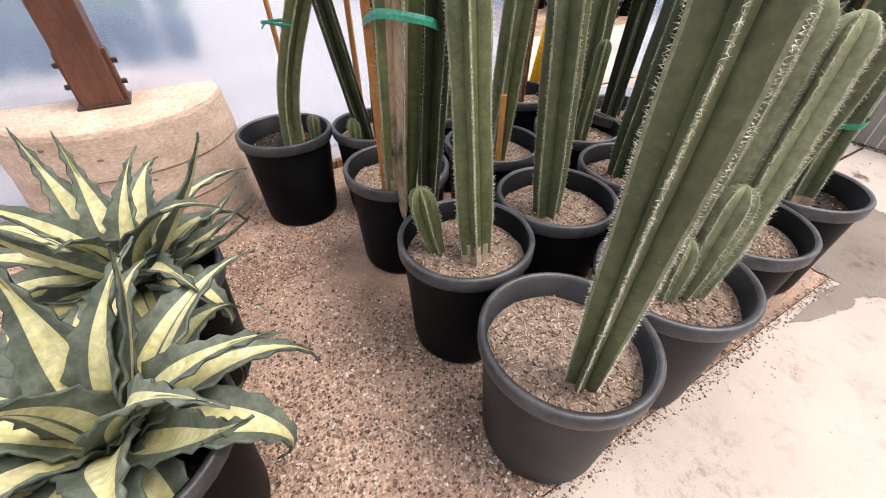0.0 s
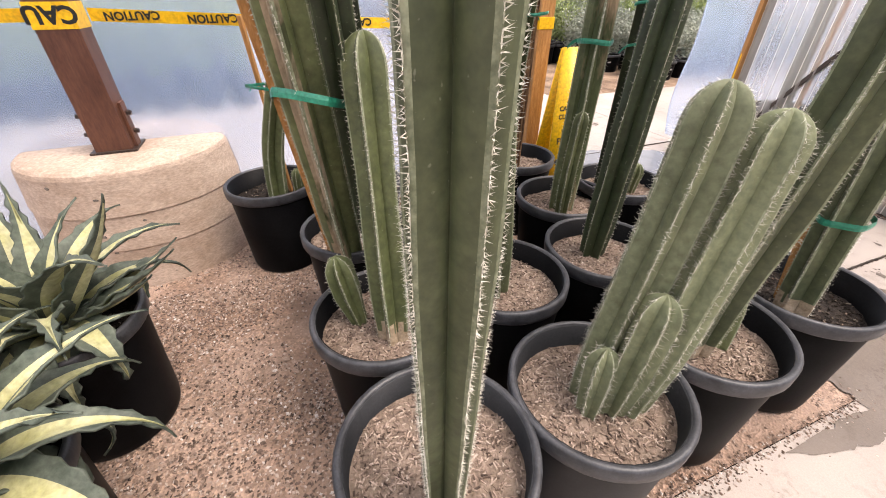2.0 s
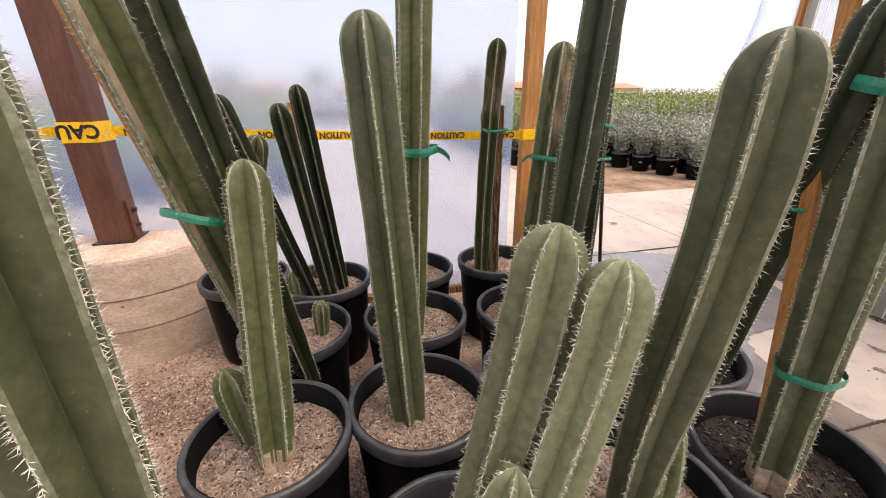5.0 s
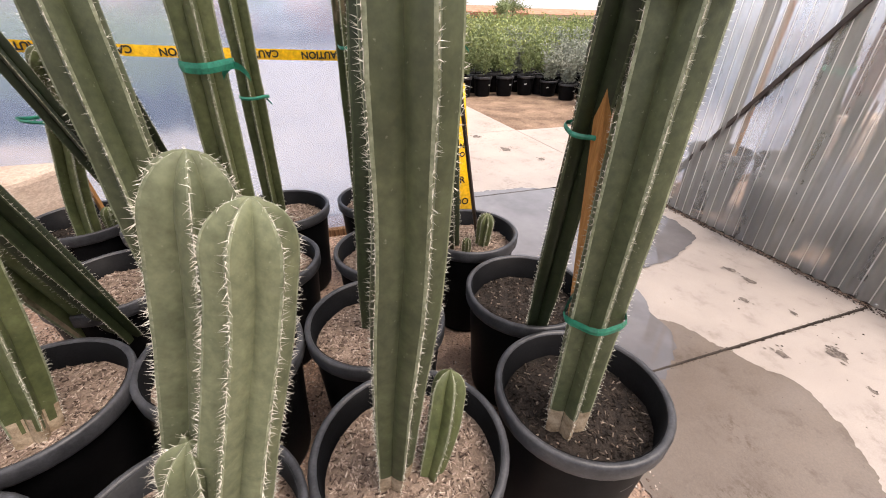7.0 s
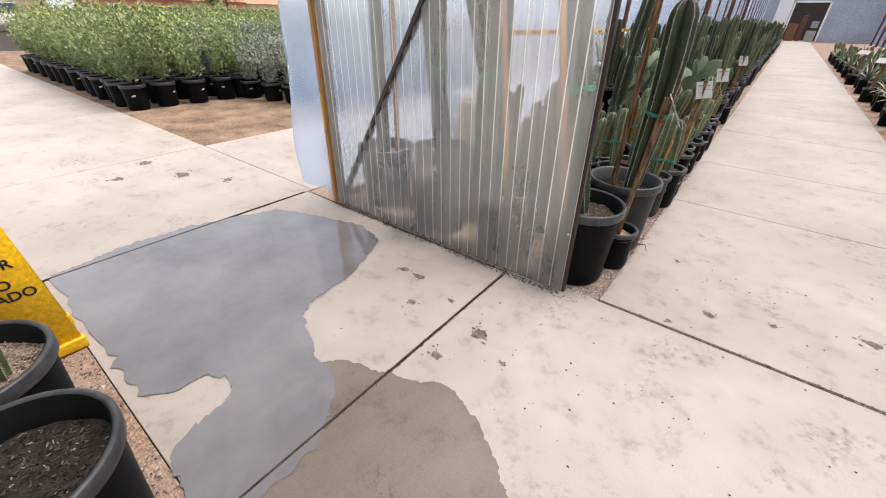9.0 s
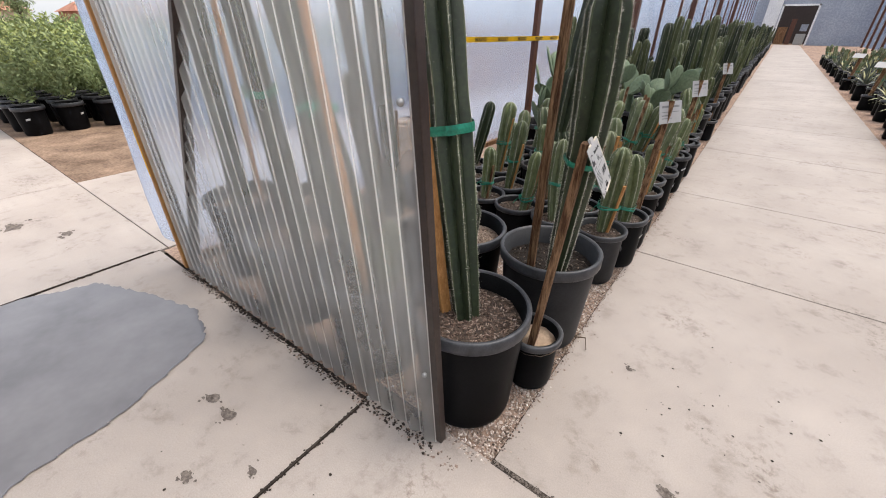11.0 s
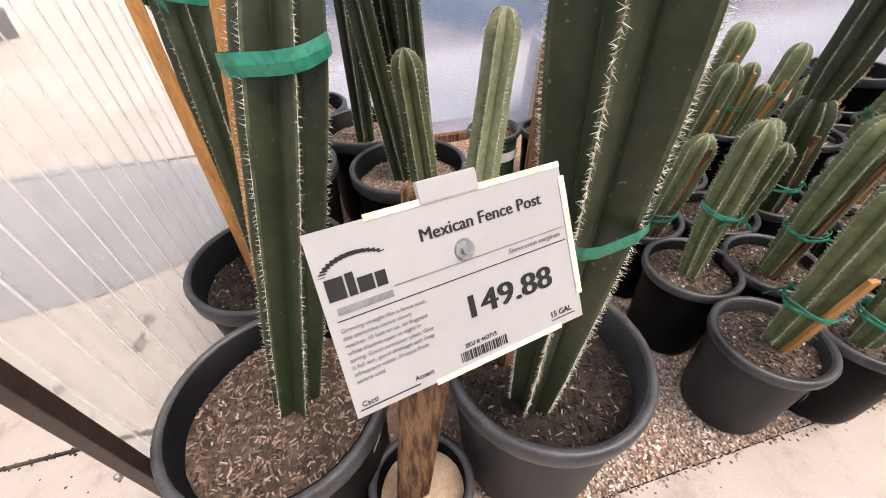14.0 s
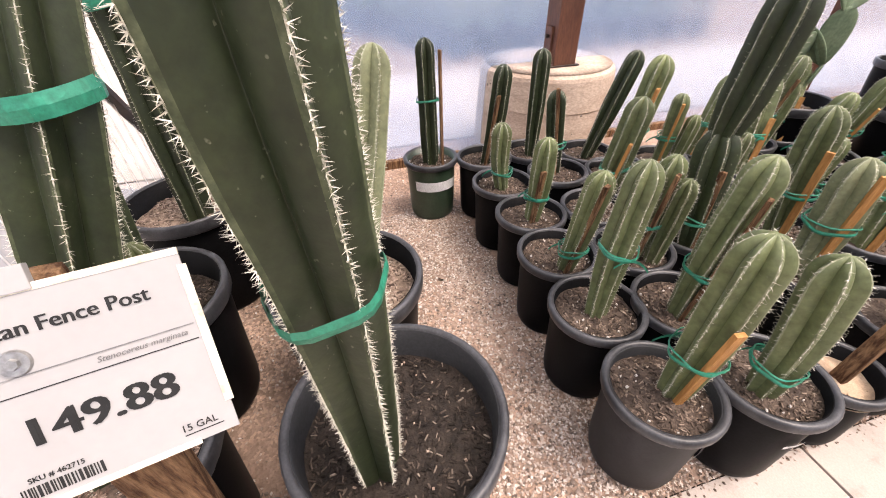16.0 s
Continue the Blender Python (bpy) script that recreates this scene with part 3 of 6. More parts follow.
SOIL15_BROWN = soil_mesh(0.183, 0.355, 61, M_MIXSOIL, M_BROWNCHIP, 1900)
POT15_WORN = pot_meshes(0.205, 0.43, 4, M_GREYPOT, M_RIM)
POT15_FAR, POT5_FAR = [pot_meshes(0.205, 0.43, k, n=16) for k in range(3)], [pot_meshes(0.131, 0.30, k, n=22) for k in range(2)]
SOIL15_FAR = [soil_mesh(0.183, 0.355, 41 + k, M_BARK, M_CHIP, 40, rings=3, n=16) for k in range(3)]
SOIL5_FAR = [soil_mesh(0.114, 0.262, 51 + k, M_MIXSOIL, M_MIXCHIP, 110, M_PERLITE, 8, rings=4, n=18) for k in range(3)]


def sticker(parent, r, z, ang, w=0.05, h=0.016, tilt=0.15):
    """A small white label on the pot wall, with an unreadable bar."""
    verts, faces = [], []
    for i in range(7):
        a = ang + (i / 6 - 0.5) * w / r
        for s in (-1, 1):
            zz = z + s * h / 2 + (i / 6 - 0.5) * tilt * w
            rr = r + (zz - z) * 0.1
            verts.append((rr * math.cos(a), rr * math.sin(a), zz))
    for i in range(6):
        faces.append((i * 2, i * 2 + 2, i * 2 + 3, i * 2 + 1))
    lab = put("label", mesh_of("label", verts, faces, M_LABEL), parent, "small white sticker")
    v2 = []
    for i in range(5):
        a = ang + (i / 4 - 0.5) * w * 0.7 / r
        for s in (-1, 1):
            zz = z + s * h / 7 + (i / 4 - 0.5) * tilt * w * 0.7
            v2.append(((r + 0.0015 + (zz - z) * 0.1) * math.cos(a), (r + 0.0015 + (zz - z) * 0.1) * math.sin(a), zz))
    put("print", mesh_of("print", v2, [(i * 2, i * 2 + 2, i * 2 + 3, i * 2 + 1) for i in range(4)], M_GREYINK), lab)


def potted(name, x, y, label, category="cactus", dark=False, k=0, worn=False, brown=False, group="large potted cacti", turn=0.0):
    ob = thing(name, (x, y, 0.002), label, category, group)
    b, r = POT15_WORN if worn else POT15[k % 3]
    p = put("pot", b, ob, at=Matrix.Rotation(turn + k * 1.3, 4, "Z"))
    put("rim", r, p)
    soil = put("soil", SOIL15_BROWN if brown else SOIL15_DARK[k % 2] if dark else SOIL15[k % 3], ob, "dark damp potting soil" if dark else "shredded bark mulch", at=Matrix.Rotation(k * 2.1, 4, "Z"))
    soil["kind"] = "stuff"
    return ob


def lean_pts(pot_xy, base, lean, z1, bend=(0, 0)):
    """Points of a stem axis from its base in the soil to height z1, with an optional bend, relative to the pot."""
    bx, by, bz = base
    pts = []
    for u in (-0.06, 0.25, 0.5, 0.75, 1.0):
        z = bz + (z1 - bz) * max(u, -0.06)
        k = 4 * u * (1 - u) if u > 0 else 0
        pts.append((bx + lean[0] * (z - bz) + bend[0] * k - pot_xy[0], by + lean[1] * (z - bz) + bend[1] * k - pot_xy[1], z))
    return pts


# ---- structure ----
WEST, EAST, NORTH, SOUTH = -1.90, 5.6, 46.0, -9.0
BED_X, BED1_X, BED1_N = 0.178, 0.150, -1.66
RIGHT_BED = 1.88

ground = put("ground", mesh_of("ground", [(-300, -300, -0.05), (300, -300, -0.05), (300, 300, -0.05), (-300, 300, -0.05)], [(0, 1, 2, 3)], M_MULCH))
tagged(ground, "brown bare earth stretching to the horizon", "ground", kind="structure")
bed_base = put("floor", mesh_of("floor", [(-60, -40, -0.03), (EAST, -40, -0.03), (EAST, NORTH, -0.03), (-60, NORTH, -0.03)], [(0, 1, 2, 3)], M_JOINT))
tagged(bed_base, "concrete floor of slabs with dirty joints", "floor", kind="structure")


def slab(x0, y0, x1, y1):
    g = 0.0035
    part("slab", box_bm(x0 + g, y0 + g, -0.12, x1 - g, y1 - g, 0.0, 0.004), M_SLAB, bed_base, smooth=False)


aisle = [-9.0, -4.6, BED1_N, 0.07, 1.80, 3.10, 4.85, 6.6, 8.35, 10.1, 13.6, 17.1, 20.6, 24.1, 27.6, 31.1, 34.6, 38.1, 41.6, 46.0]
for a, b in zip(aisle, aisle[1:]):
    slab(-0.32 if a == BED1_N else BED1_X if a < BED1_N else BED_X, a, RIGHT_BED, b)
slab(-2.17, BED1_N, -0.32, -0.015)
slab(-4.07, -40, -2.17, -9.0)
for a, b in ((-9.0, -5.4), (-5.4, -1.8), (-1.8, 0.03)):
    slab(-4.07, a, -2.17, b)
for a, b in ((0.03, 3.6), (3.6, 7.2), (7.2, 10.8), (10.8, 14.4)):
    slab(-4.07, a, -2.17, b)
for x0, x1 in ((-7.7, -4.07), (-11.3, -7.7), (-14.9, -11.3), (-20, -14.9)):
    for a, b in ((-9.0, -5.4), (-5.4, -1.8), (-1.8, 0.03)):
        slab(x0, a, x1, b)


def bed(name, x0, y0, x1, y1, label):
    """A gravel bed with slightly uneven ground."""
    nx, ny = max(2, int((x1 - x0) / 0.12)), max(2, int((y1 - y0) / 0.12))
    verts, faces = [], []
    for j in range(ny + 1):
        for i in range(nx + 1):
            x, y = x0 + (x1 - x0) * i / nx, y0 + (y1 - y0) * j / ny
            edge = min(i, j, nx - i, ny - j) == 0
            verts.append((x, y, -0.006 if edge else -0.002 + 0.006 * noise.noise(Vector((x * 2.5, y * 2.5, 1)))))
    for j in range(ny):
        for i in range(nx):
            k = j * (nx + 1) + i
            faces.append((k, k + 1, k + nx + 2, k + nx + 1))
    return tagged(put(name, mesh_of(name, verts, faces, M_GRAVEL)), label, "ground", kind="structure")


bed("gravel_bed", -2.16, SOUTH, BED1_X, BED1_N, "brown decomposed granite bed beside the aisle")
bed("gravel_bed", -2.16, 0.0, BED_X, 14.0, "brown gravel bed under rows of potted cacti")
bed("gravel_bed", -2.16, 14.0, BED_X, NORTH, "brown gravel bed further down the aisle")
bed("gravel_bed", RIGHT_BED, SOUTH, EAST, NORTH, "dark earth bed on the far side of the aisle")


def pebbles(name, x0, y0, x1, y1, n, seed, smin, smax, mat=None):
    rnd = random.Random(seed)
    base = [(1, 0, 0), (-1, 0, 0), (0, 1, 0), (0, -1, 0), (0, 0, 0.8), (0, 0, -0.5)]
    tri = [(0, 2, 4), (2, 1, 4), (1, 3, 4), (3, 0, 4), (2, 0, 5), (1, 2, 5), (3, 1, 5), (0, 3, 5)]
    verts, faces = [], []
    for _ in range(n):
        x, y = rnd.uniform(x0, x1), rnd.uniform(y0, y1)
        if noise.noise(Vector((x * 1.7, y * 1.7, 4))) + rnd.uniform(-0.3, 0.5) < -0.12:
            continue
        s = rnd.uniform(smin, smax) * (1.6 if rnd.random() < 0.04 else 1)
        m = Euler((rnd.uniform(0, 0.6), rnd.uniform(0, 0.6), rnd.uniform(0, 6.28))).to_matrix()
        sx, sy, sz = s * rnd.uniform(0.8, 1.5), s * rnd.uniform(0.6, 1.0), s * rnd.uniform(0.5, 0.8)
        z = 0.006 * noise.noise(Vector((x * 2.5, y * 2.5, 1)))
        o = len(verts)
        for b in base:
            v = m @ Vector((b[0] * sx, b[1] * sy, b[2] * sz))
            verts.append((x + v.x, y + v.y, z + v.z))
        faces += [(o + a, o + b, o + c) for a, b, c in tri]
    ob = put(name, mesh_of(name, verts, faces, mat or M_PEBBLE, None, False))
    return tagged(ob, "loose brown gravel scattered over the bed", "gravel", kind="stuff")


pebbles("gravel", -1.35, -4.7, BED1_X, -2.95, 42000, 5, 0.0026, 0.0068)
pebbles("gravel", -1.85, -2.95, BED1_X, BED1_N, 9000, 15, 0.0028, 0.0060)
pebbles("gravel", -1.85, -4.9, -1.35, -2.95, 4000, 16, 0.003, 0.006)
pebbles("gravel", -1.3, 0.88, BED_X, 1.32, 14000, 6, 0.003, 0.0064, M_PEBBLE_PALE)
pebbles("gravel", -0.12, 0.03, BED_X, 2.3, 13000, 17, 0.003, 0.0064, M_PEBBLE_PALE)
pebbles("gravel", -1.85, 0.03, -0.12, 2.3, 9000, 18, 0.003, 0.0064, M_PEBBLE_PALE)
pebbles("gravel", -0.10, 2.3, BED_X, 8.0, 2500, 7, 0.003, 0.007)
pebbles("gravel", BED1_X - 0.01, -3.7, BED1_X + 0.05, BED1_N - 0.1, 900, 8, 0.002, 0.005)
pebbles("gravel", BED1_X + 0.03, -4.2, BED1_X + 0.16, BED1_N, 160, 19, 0.002, 0.004)
pebbles("gravel", BED_X - 0.02, 0.05, BED_X + 0.08, 2.3, 160, 9, 0.002, 0.005)
pebbles("gravel", -1.8, -0.045, 0.1, 0.0, 700, 10, 0.003, 0.006)


def leaves_on_ground(n, x0, y0, x1, y1, seed):
    rnd = random.Random(seed)
    for _ in range(n):
        l, w = rnd.uniform(0.006, 0.022), rnd.uniform(0.003, 0.010)
        verts = [(-l, 0, 0), (-l * 0.3, w, 0.002), (l * 0.5, w * 0.8, 0.004), (l, 0, 0.001), (l * 0.4, -w, 0.003), (-l * 0.4, -w * 0.9, 0.001)]
        ob = put("dry_leaf", mesh_of("dry_leaf", verts, [(0, 1, 2, 3, 4, 5)], M_CHIP, None, False), at=pose(rnd.uniform(x0, x1), rnd.uniform(y0, y1), 0.012, rnd.uniform(-8, 8), rnd.uniform(-8, 8), rnd.uniform(0, 360)))
        tagged(ob, "dry tan leaf fragment on the gravel", "leaf", "fallen leaf fragments")


leaves_on_ground(95, -1.3, -4.3, 0.1, -2.9, 3)
leaves_on_ground(14, -1.0, 0.9, 0.1, 1.2, 4)
twig = thing("twig", (0.17, 0.77, 0.008), "dry forked brown twig lying at the bed's edge", "twig")
for a, b, w in (((-0.07, -0.02, 0), (0.05, 0.03, 0.012), 0.004), ((0.05, 0.03, 0.012), (0.075, -0.03, 0.0), 0.003), ((0.0, 0.01, 0.006), (0.02, 0.06, 0.0), 0.003)):
    part("branch", beam_bm(a, b, w, w, 0.001), M_TWIG, twig)


def blob(name, pts, z, mat, label, seed, ragged=0.02):
    """A thin sheet of water or stain with a ragged outline through a few plan points."""
    line = spline(list(pts) + [pts[0]], len(pts) * 34)[:-1]
    n = len(line)
    c = sum((Vector(p) for p in line), Vector()) / n
    verts = [(c.x, c.y, z)]
    for i, p in enumerate(line):
        d = (p - c).normalized()
        k = ragged * (noise.noise(Vector((p.x * 5, p.y * 5, seed))) + 0.6 * noise.noise(Vector((p.x * 17, p.y * 17, seed))) + 0.4 * noise.noise(Vector((p.x * 48, p.y * 48, seed))))
        verts.append((p.x + d.x * k, p.y + d.y * k, z))
    bm = bmesh.new()
    vs = [bm.verts.new(v) for v in verts[1:]]
    f = bm.faces.new(vs)
    bmesh.ops.triangulate(bm, faces=[f])
    if bm.faces[:] and sum(q.normal.z for q in bm.faces) < 0:
        bmesh.ops.reverse_faces(bm, faces=bm.faces[:])
    ob = part(name, bm, mat, None, smooth=False)
    return tagged(ob, label, name.split("_")[-1], kind="structure")


blob("damp_patch", [(-0.60, -1.64, 0), (-0.60, -1.2, 0), (-0.50, -1.02, 0), (-0.22, -0.94, 0), (-0.04, -0.86, 0), (0.14, -0.95, 0), (0.34, -1.12, 0), (0.36, -1.5, 0), (0.27, -1.75, 0), (0.21, -1.80, 0), (0.19, -1.72, 0), (-0.3, -1.66, 0)], 0.0025, M_DAMP, "damp darker concrete around the puddle", 3, 0.03)
blob("damp_patch", [(0.185, -2.15, 0), (0.23, -2.05, 0), (0.27, -1.9, 0), (0.26, -1.75, 0), (0.19, -1.72, 0)], 0.0035, M_DAMP, "damp concrete at the edge of the bed", 5, 0.03)
blob("puddle", [(-2.2, -1.62, 0), (-2.26, -1.15, 0), (-2.1, -0.47, 0), (-1.78, -0.28, 0), (-1.25, -0.17, 0), (-0.98, -0.55, 0), (-0.93, -0.88, 0), (-0.66, -1.07, 0), (-0.45, -1.11, 0), (-0.30, -1.32, 0), (-0.31, -1.62, 0), (-0.62, -1.64, 0), (-0.70, -1.40, 0), (-0.86, -1.40, 0), (-1.02, -1.61, 0)], 0.005, M_PUDDLE, "shallow puddle reflecting the roof", 8, 0.045)
for name_x, y0, y1 in ((-0.32, BED1_N + 0.01, -0.05), (-2.17, -1.9, -0.05)):
    jl = part("expansion_joint", box_bm(name_x - 0.004, y0, -0.01, name_x + 0.004, y1, 0.0068, 0.001), M_JOINT, None, smooth=False)
    tagged(jl, "dark gritty expansion joint between slabs", "joint", kind="structure")
srnd = random.Random(12)
stains = [(-0.666, -0.357, 0.035), (-0.78, -0.36, 0.03), (-0.15, -0.531, 0.055), (-0.226, -0.754, 0.03), (-0.40, -0.42, 0.02), (-0.55, -0.55, 0.025), (0.02, -0.62, 0.02), (0.645, 0.30, 0.028), (1.258, 0.54, 0.04), (0.5, 0.12, 0.02), (0.42, 0.75, 0.018), (0.9, 0.4, 0.022), (-3.3, -0.5, 0.09), (-3.6, -0.9, 0.06), (-2.9, -0.3, 0.05), (-3.9, -0.6, 0.08)]
for x, y, r in stains:
    # each dried print is a scatter of small ragged spots
    sv, sf = [], []
    for q in range(9):
        rr = r * (0.8 if q == 0 else srnd.uniform(0.06, 0.3))
        cx, cy = (x, y) if q == 0 else (x + srnd.gauss(0, r * 0.75), y + srnd.gauss(0, r * 0.6))
        o = len(sv)
        for a in range(12):
            k = rr * srnd.uniform(0.55, 1.25)
            sv.append((cx + k * 1.2 * math.cos(a * math.pi / 6), cy + k * 0.8 * math.sin(a * math.pi / 6), 0.0015 + q * 0.0002))
        sf.append(tuple(range(o, o + 12)))
    tagged(put("mud_stain", mesh_of("mud_stain", sv, sf, M_STAIN, None, False)), "dried mud print on the concrete", "stain", kind="structure")


def crumbs(a, b, n, seed, spread, smax, mat=None):
    """Grit lying in and along a floor joint."""
    rnd = random.Random(seed)
    verts, faces = [], []
    for _ in range(n):
        u = rnd.random()
        x, y = a[0] + (b[0] - a[0]) * u + rnd.gauss(0, spread), a[1] + (b[1] - a[1]) * u + rnd.gauss(0, spread)
        s, o, t = rnd.uniform(0.0015, smax), len(verts), rnd.uniform(0, 6)
        for k in range(5):
            verts.append((x + s * math.cos(t + k * 1.2566) * rnd.uniform(0.7, 1.4), y + s * math.sin(t + k * 1.2566), 0.0012))
        verts.append((x, y, 0.0012 + s * 0.7))
        faces += [(o + k, o + (k + 1) % 5, o + 5) for k in range(5)]
    ob = put("grit", mesh_of("grit", verts, faces, mat or M_JOINT, None, False))
    return tagged(ob, "dark grit caught along the floor joint", "grit", kind="stuff")


crumbs((BED_X, 0.07), (RIGHT_BED, 0.07), 1300, 1, 0.006, 0.004, M_STAIN)
strip = part("expansion_joint", box_bm(BED_X, 0.060, -0.01, RIGHT_BED, 0.078, 0.0012), M_JOINT, None, smooth=False)
tagged(strip, "dark gritty expansion joint across the aisle", "joint", kind="structure")
crumbs((-0.32, -1.6), (-0.32, -0.03), 700, 2, 0.005, 0.005)
crumbs((-2.17, -1.9), (-2.17, 0.0), 600, 3, 0.006, 0.006)
crumbs((-1.80, -0.02), (0.0, -0.02), 700, 4, 0.012, 0.006)
crumbs((BED1_X + 0.01, -4.2), (BED1_X + 0.01, -1.7), 1300, 5, 0.016, 0.005, M_PEBBLE)
crumbs((BED_X, 0.1), (BED_X, 3.0), 1100, 6, 0.012, 0.005, M_PEBBLE)
crumbs((0.6, 0.6), (1.2, 0.4), 60, 7, 0.35, 0.005)
crumbs((-0.4, -0.6), (0.9, -0.5), 70, 8, 0.25, 0.005)

# film walls, roof and end walls
def film(name, x, y0, y1, z1, label, sag=0.02, mat=None):
    """A tall sheet of greenhouse film with thickness and slight waves."""
    ny, nz = max(8, int((y1 - y0) / 0.35)), 10
    verts, faces = [], []
    for side in (0, 0.004):
        for j in range(nz + 1):
            for i in range(ny + 1):
                y, z = y0 + (y1 - y0) * i / ny, z1 * j / nz
                verts.append((x - side + sag * noise.noise(Vector((y * 0.8, z * 0.7, x))), y, z + 0.012))
    w = (ny + 1) * (nz + 1)
    for j in range(nz):
        for i in range(ny):
            k = j * (ny + 1) + i
            faces.append((k, k + 1, k + ny + 2, k + ny + 1))
            faces.append((w + k, w + k + ny + 1, w + k + ny + 2, w + k + 1))
    ob = put(name, mesh_of(name, verts, faces, mat or M_FILM))
    ob.visible_shadow = False
    return tagged(ob, label, "wall", kind="structure")


film("wall_west", WEST, SOUTH, -1.93, 3.4, "milky translucent greenhouse film wall")
film("wall_west", WEST, 0.06, NORTH, 3.4, "milky translucent greenhouse film wall with low sill")
film("wall_east", EAST, SOUTH, NORTH, 3.4, "film wall beyond the far bed, shade outside put into its grey tint", mat=M_FILM_GREY)
roof_v, roof_f = [], []
for y in np.linspace(SOUTH, NORTH, 12):
    for i in range(9):
        x = WEST - 0.1 + (EAST - WEST + 0.2) * i / 8
        roof_v.append((x, y, 3.4 + 1.5 * math.sin(math.pi * i / 8)))
for j in range(11):
    for i in range(8):
        k = j * 9 + i
        roof_f.append((k, k + 1, k + 10, k + 9))
ceiling = tagged(put("ceiling", mesh_of("ceiling", roof_v, roof_f, M_ROOF)), "arched translucent film roof", "roof", kind="structure")
for k, y in enumerate((-4.10, 2.09, 8.28, 14.47, 20.66, 26.85, 33.04, 39.23)):
    truss = thing("roof_truss", (0, y, 0), "brown painted steel roof truss across the greenhouse", "truss", "roof trusses")
    part("chord", beam_bm((WEST, 0, 3.3), (EAST, 0, 3.3), 0.08, 0.08), M_STEEL, truss)
    for i in range(1, 8):
        x = WEST + (EAST - WEST) * i / 8
        part("web", beam_bm((x, 0, 3.3), (x + 0.45, 0, 3.4 + 1.42 * math.sin(math.pi * (x + 0.45 - WEST) / (EAST - WEST))), 0.05, 0.05), M_STEEL, truss)
south = put("wall_south", mesh_of("wall_south", [(-2.2, SOUTH, 0), (EAST, SOUTH, 0), (EAST, SOUTH, 3.5), (-2.2, SOUTH, 3.5)], [(0, 1, 2, 3)], M_WHITE))
tagged(south, "plain pale end wall", "wall", kind="structure")
north = thing("wall_north", (0, NORTH, 0), "pale end wall with an open doorway", "wall", kind="structure")
for x0, x1, z0, z1 in ((WEST, -0.15, 0, 4.6), (2.25, EAST, 0, 4.6), (-0.15, 2.25, 2.9, 4.6)):
    part("panel", box_bm(x0, 0, z0, x1, 0.12, z1), M_ENDWALL, north, smooth=False)
for x in (-0.15, 2.13):
    part("jamb", box_bm(x, -0.06, 0, x + 0.12, 0.0, 2.9), M_WHITE, north, smooth=False)
part("lintel", box_bm(-0.15, -0.06, 2.78, 2.25, 0.0, 2.9), M_WHITE, north, smooth=False)
part("door_leaf", box_bm(-1.15, -0.09, 0.02, -0.20, -0.04, 3.6), M_WHITE, north, "white sliding door leaf", smooth=False)
# Dark slab added behind the doorway to give the shade of an interior.
part("dark_store", box_bm(-1.5, 4.0, 0, 3.5, 4.1, 3.2), M_STEEL, north, "dark board standing in for the unlit interior beyond the doorway", smooth=False)
for x0, x1, z0, z1, m in ((0.05, 0.7, 0, 1.3, M_WEATHERED), (0.8, 1.15, 0, 1.9, M_POST), (1.4, 2.05, 0, 0.8, M_METAL), (1.55, 2.0, 1.0, 1.5, M_ENDWALL)):
    part("stored_goods", box_bm(x0, 1.2, z0, x1, 1.6, z1, 0.02), m, north, smooth=False)


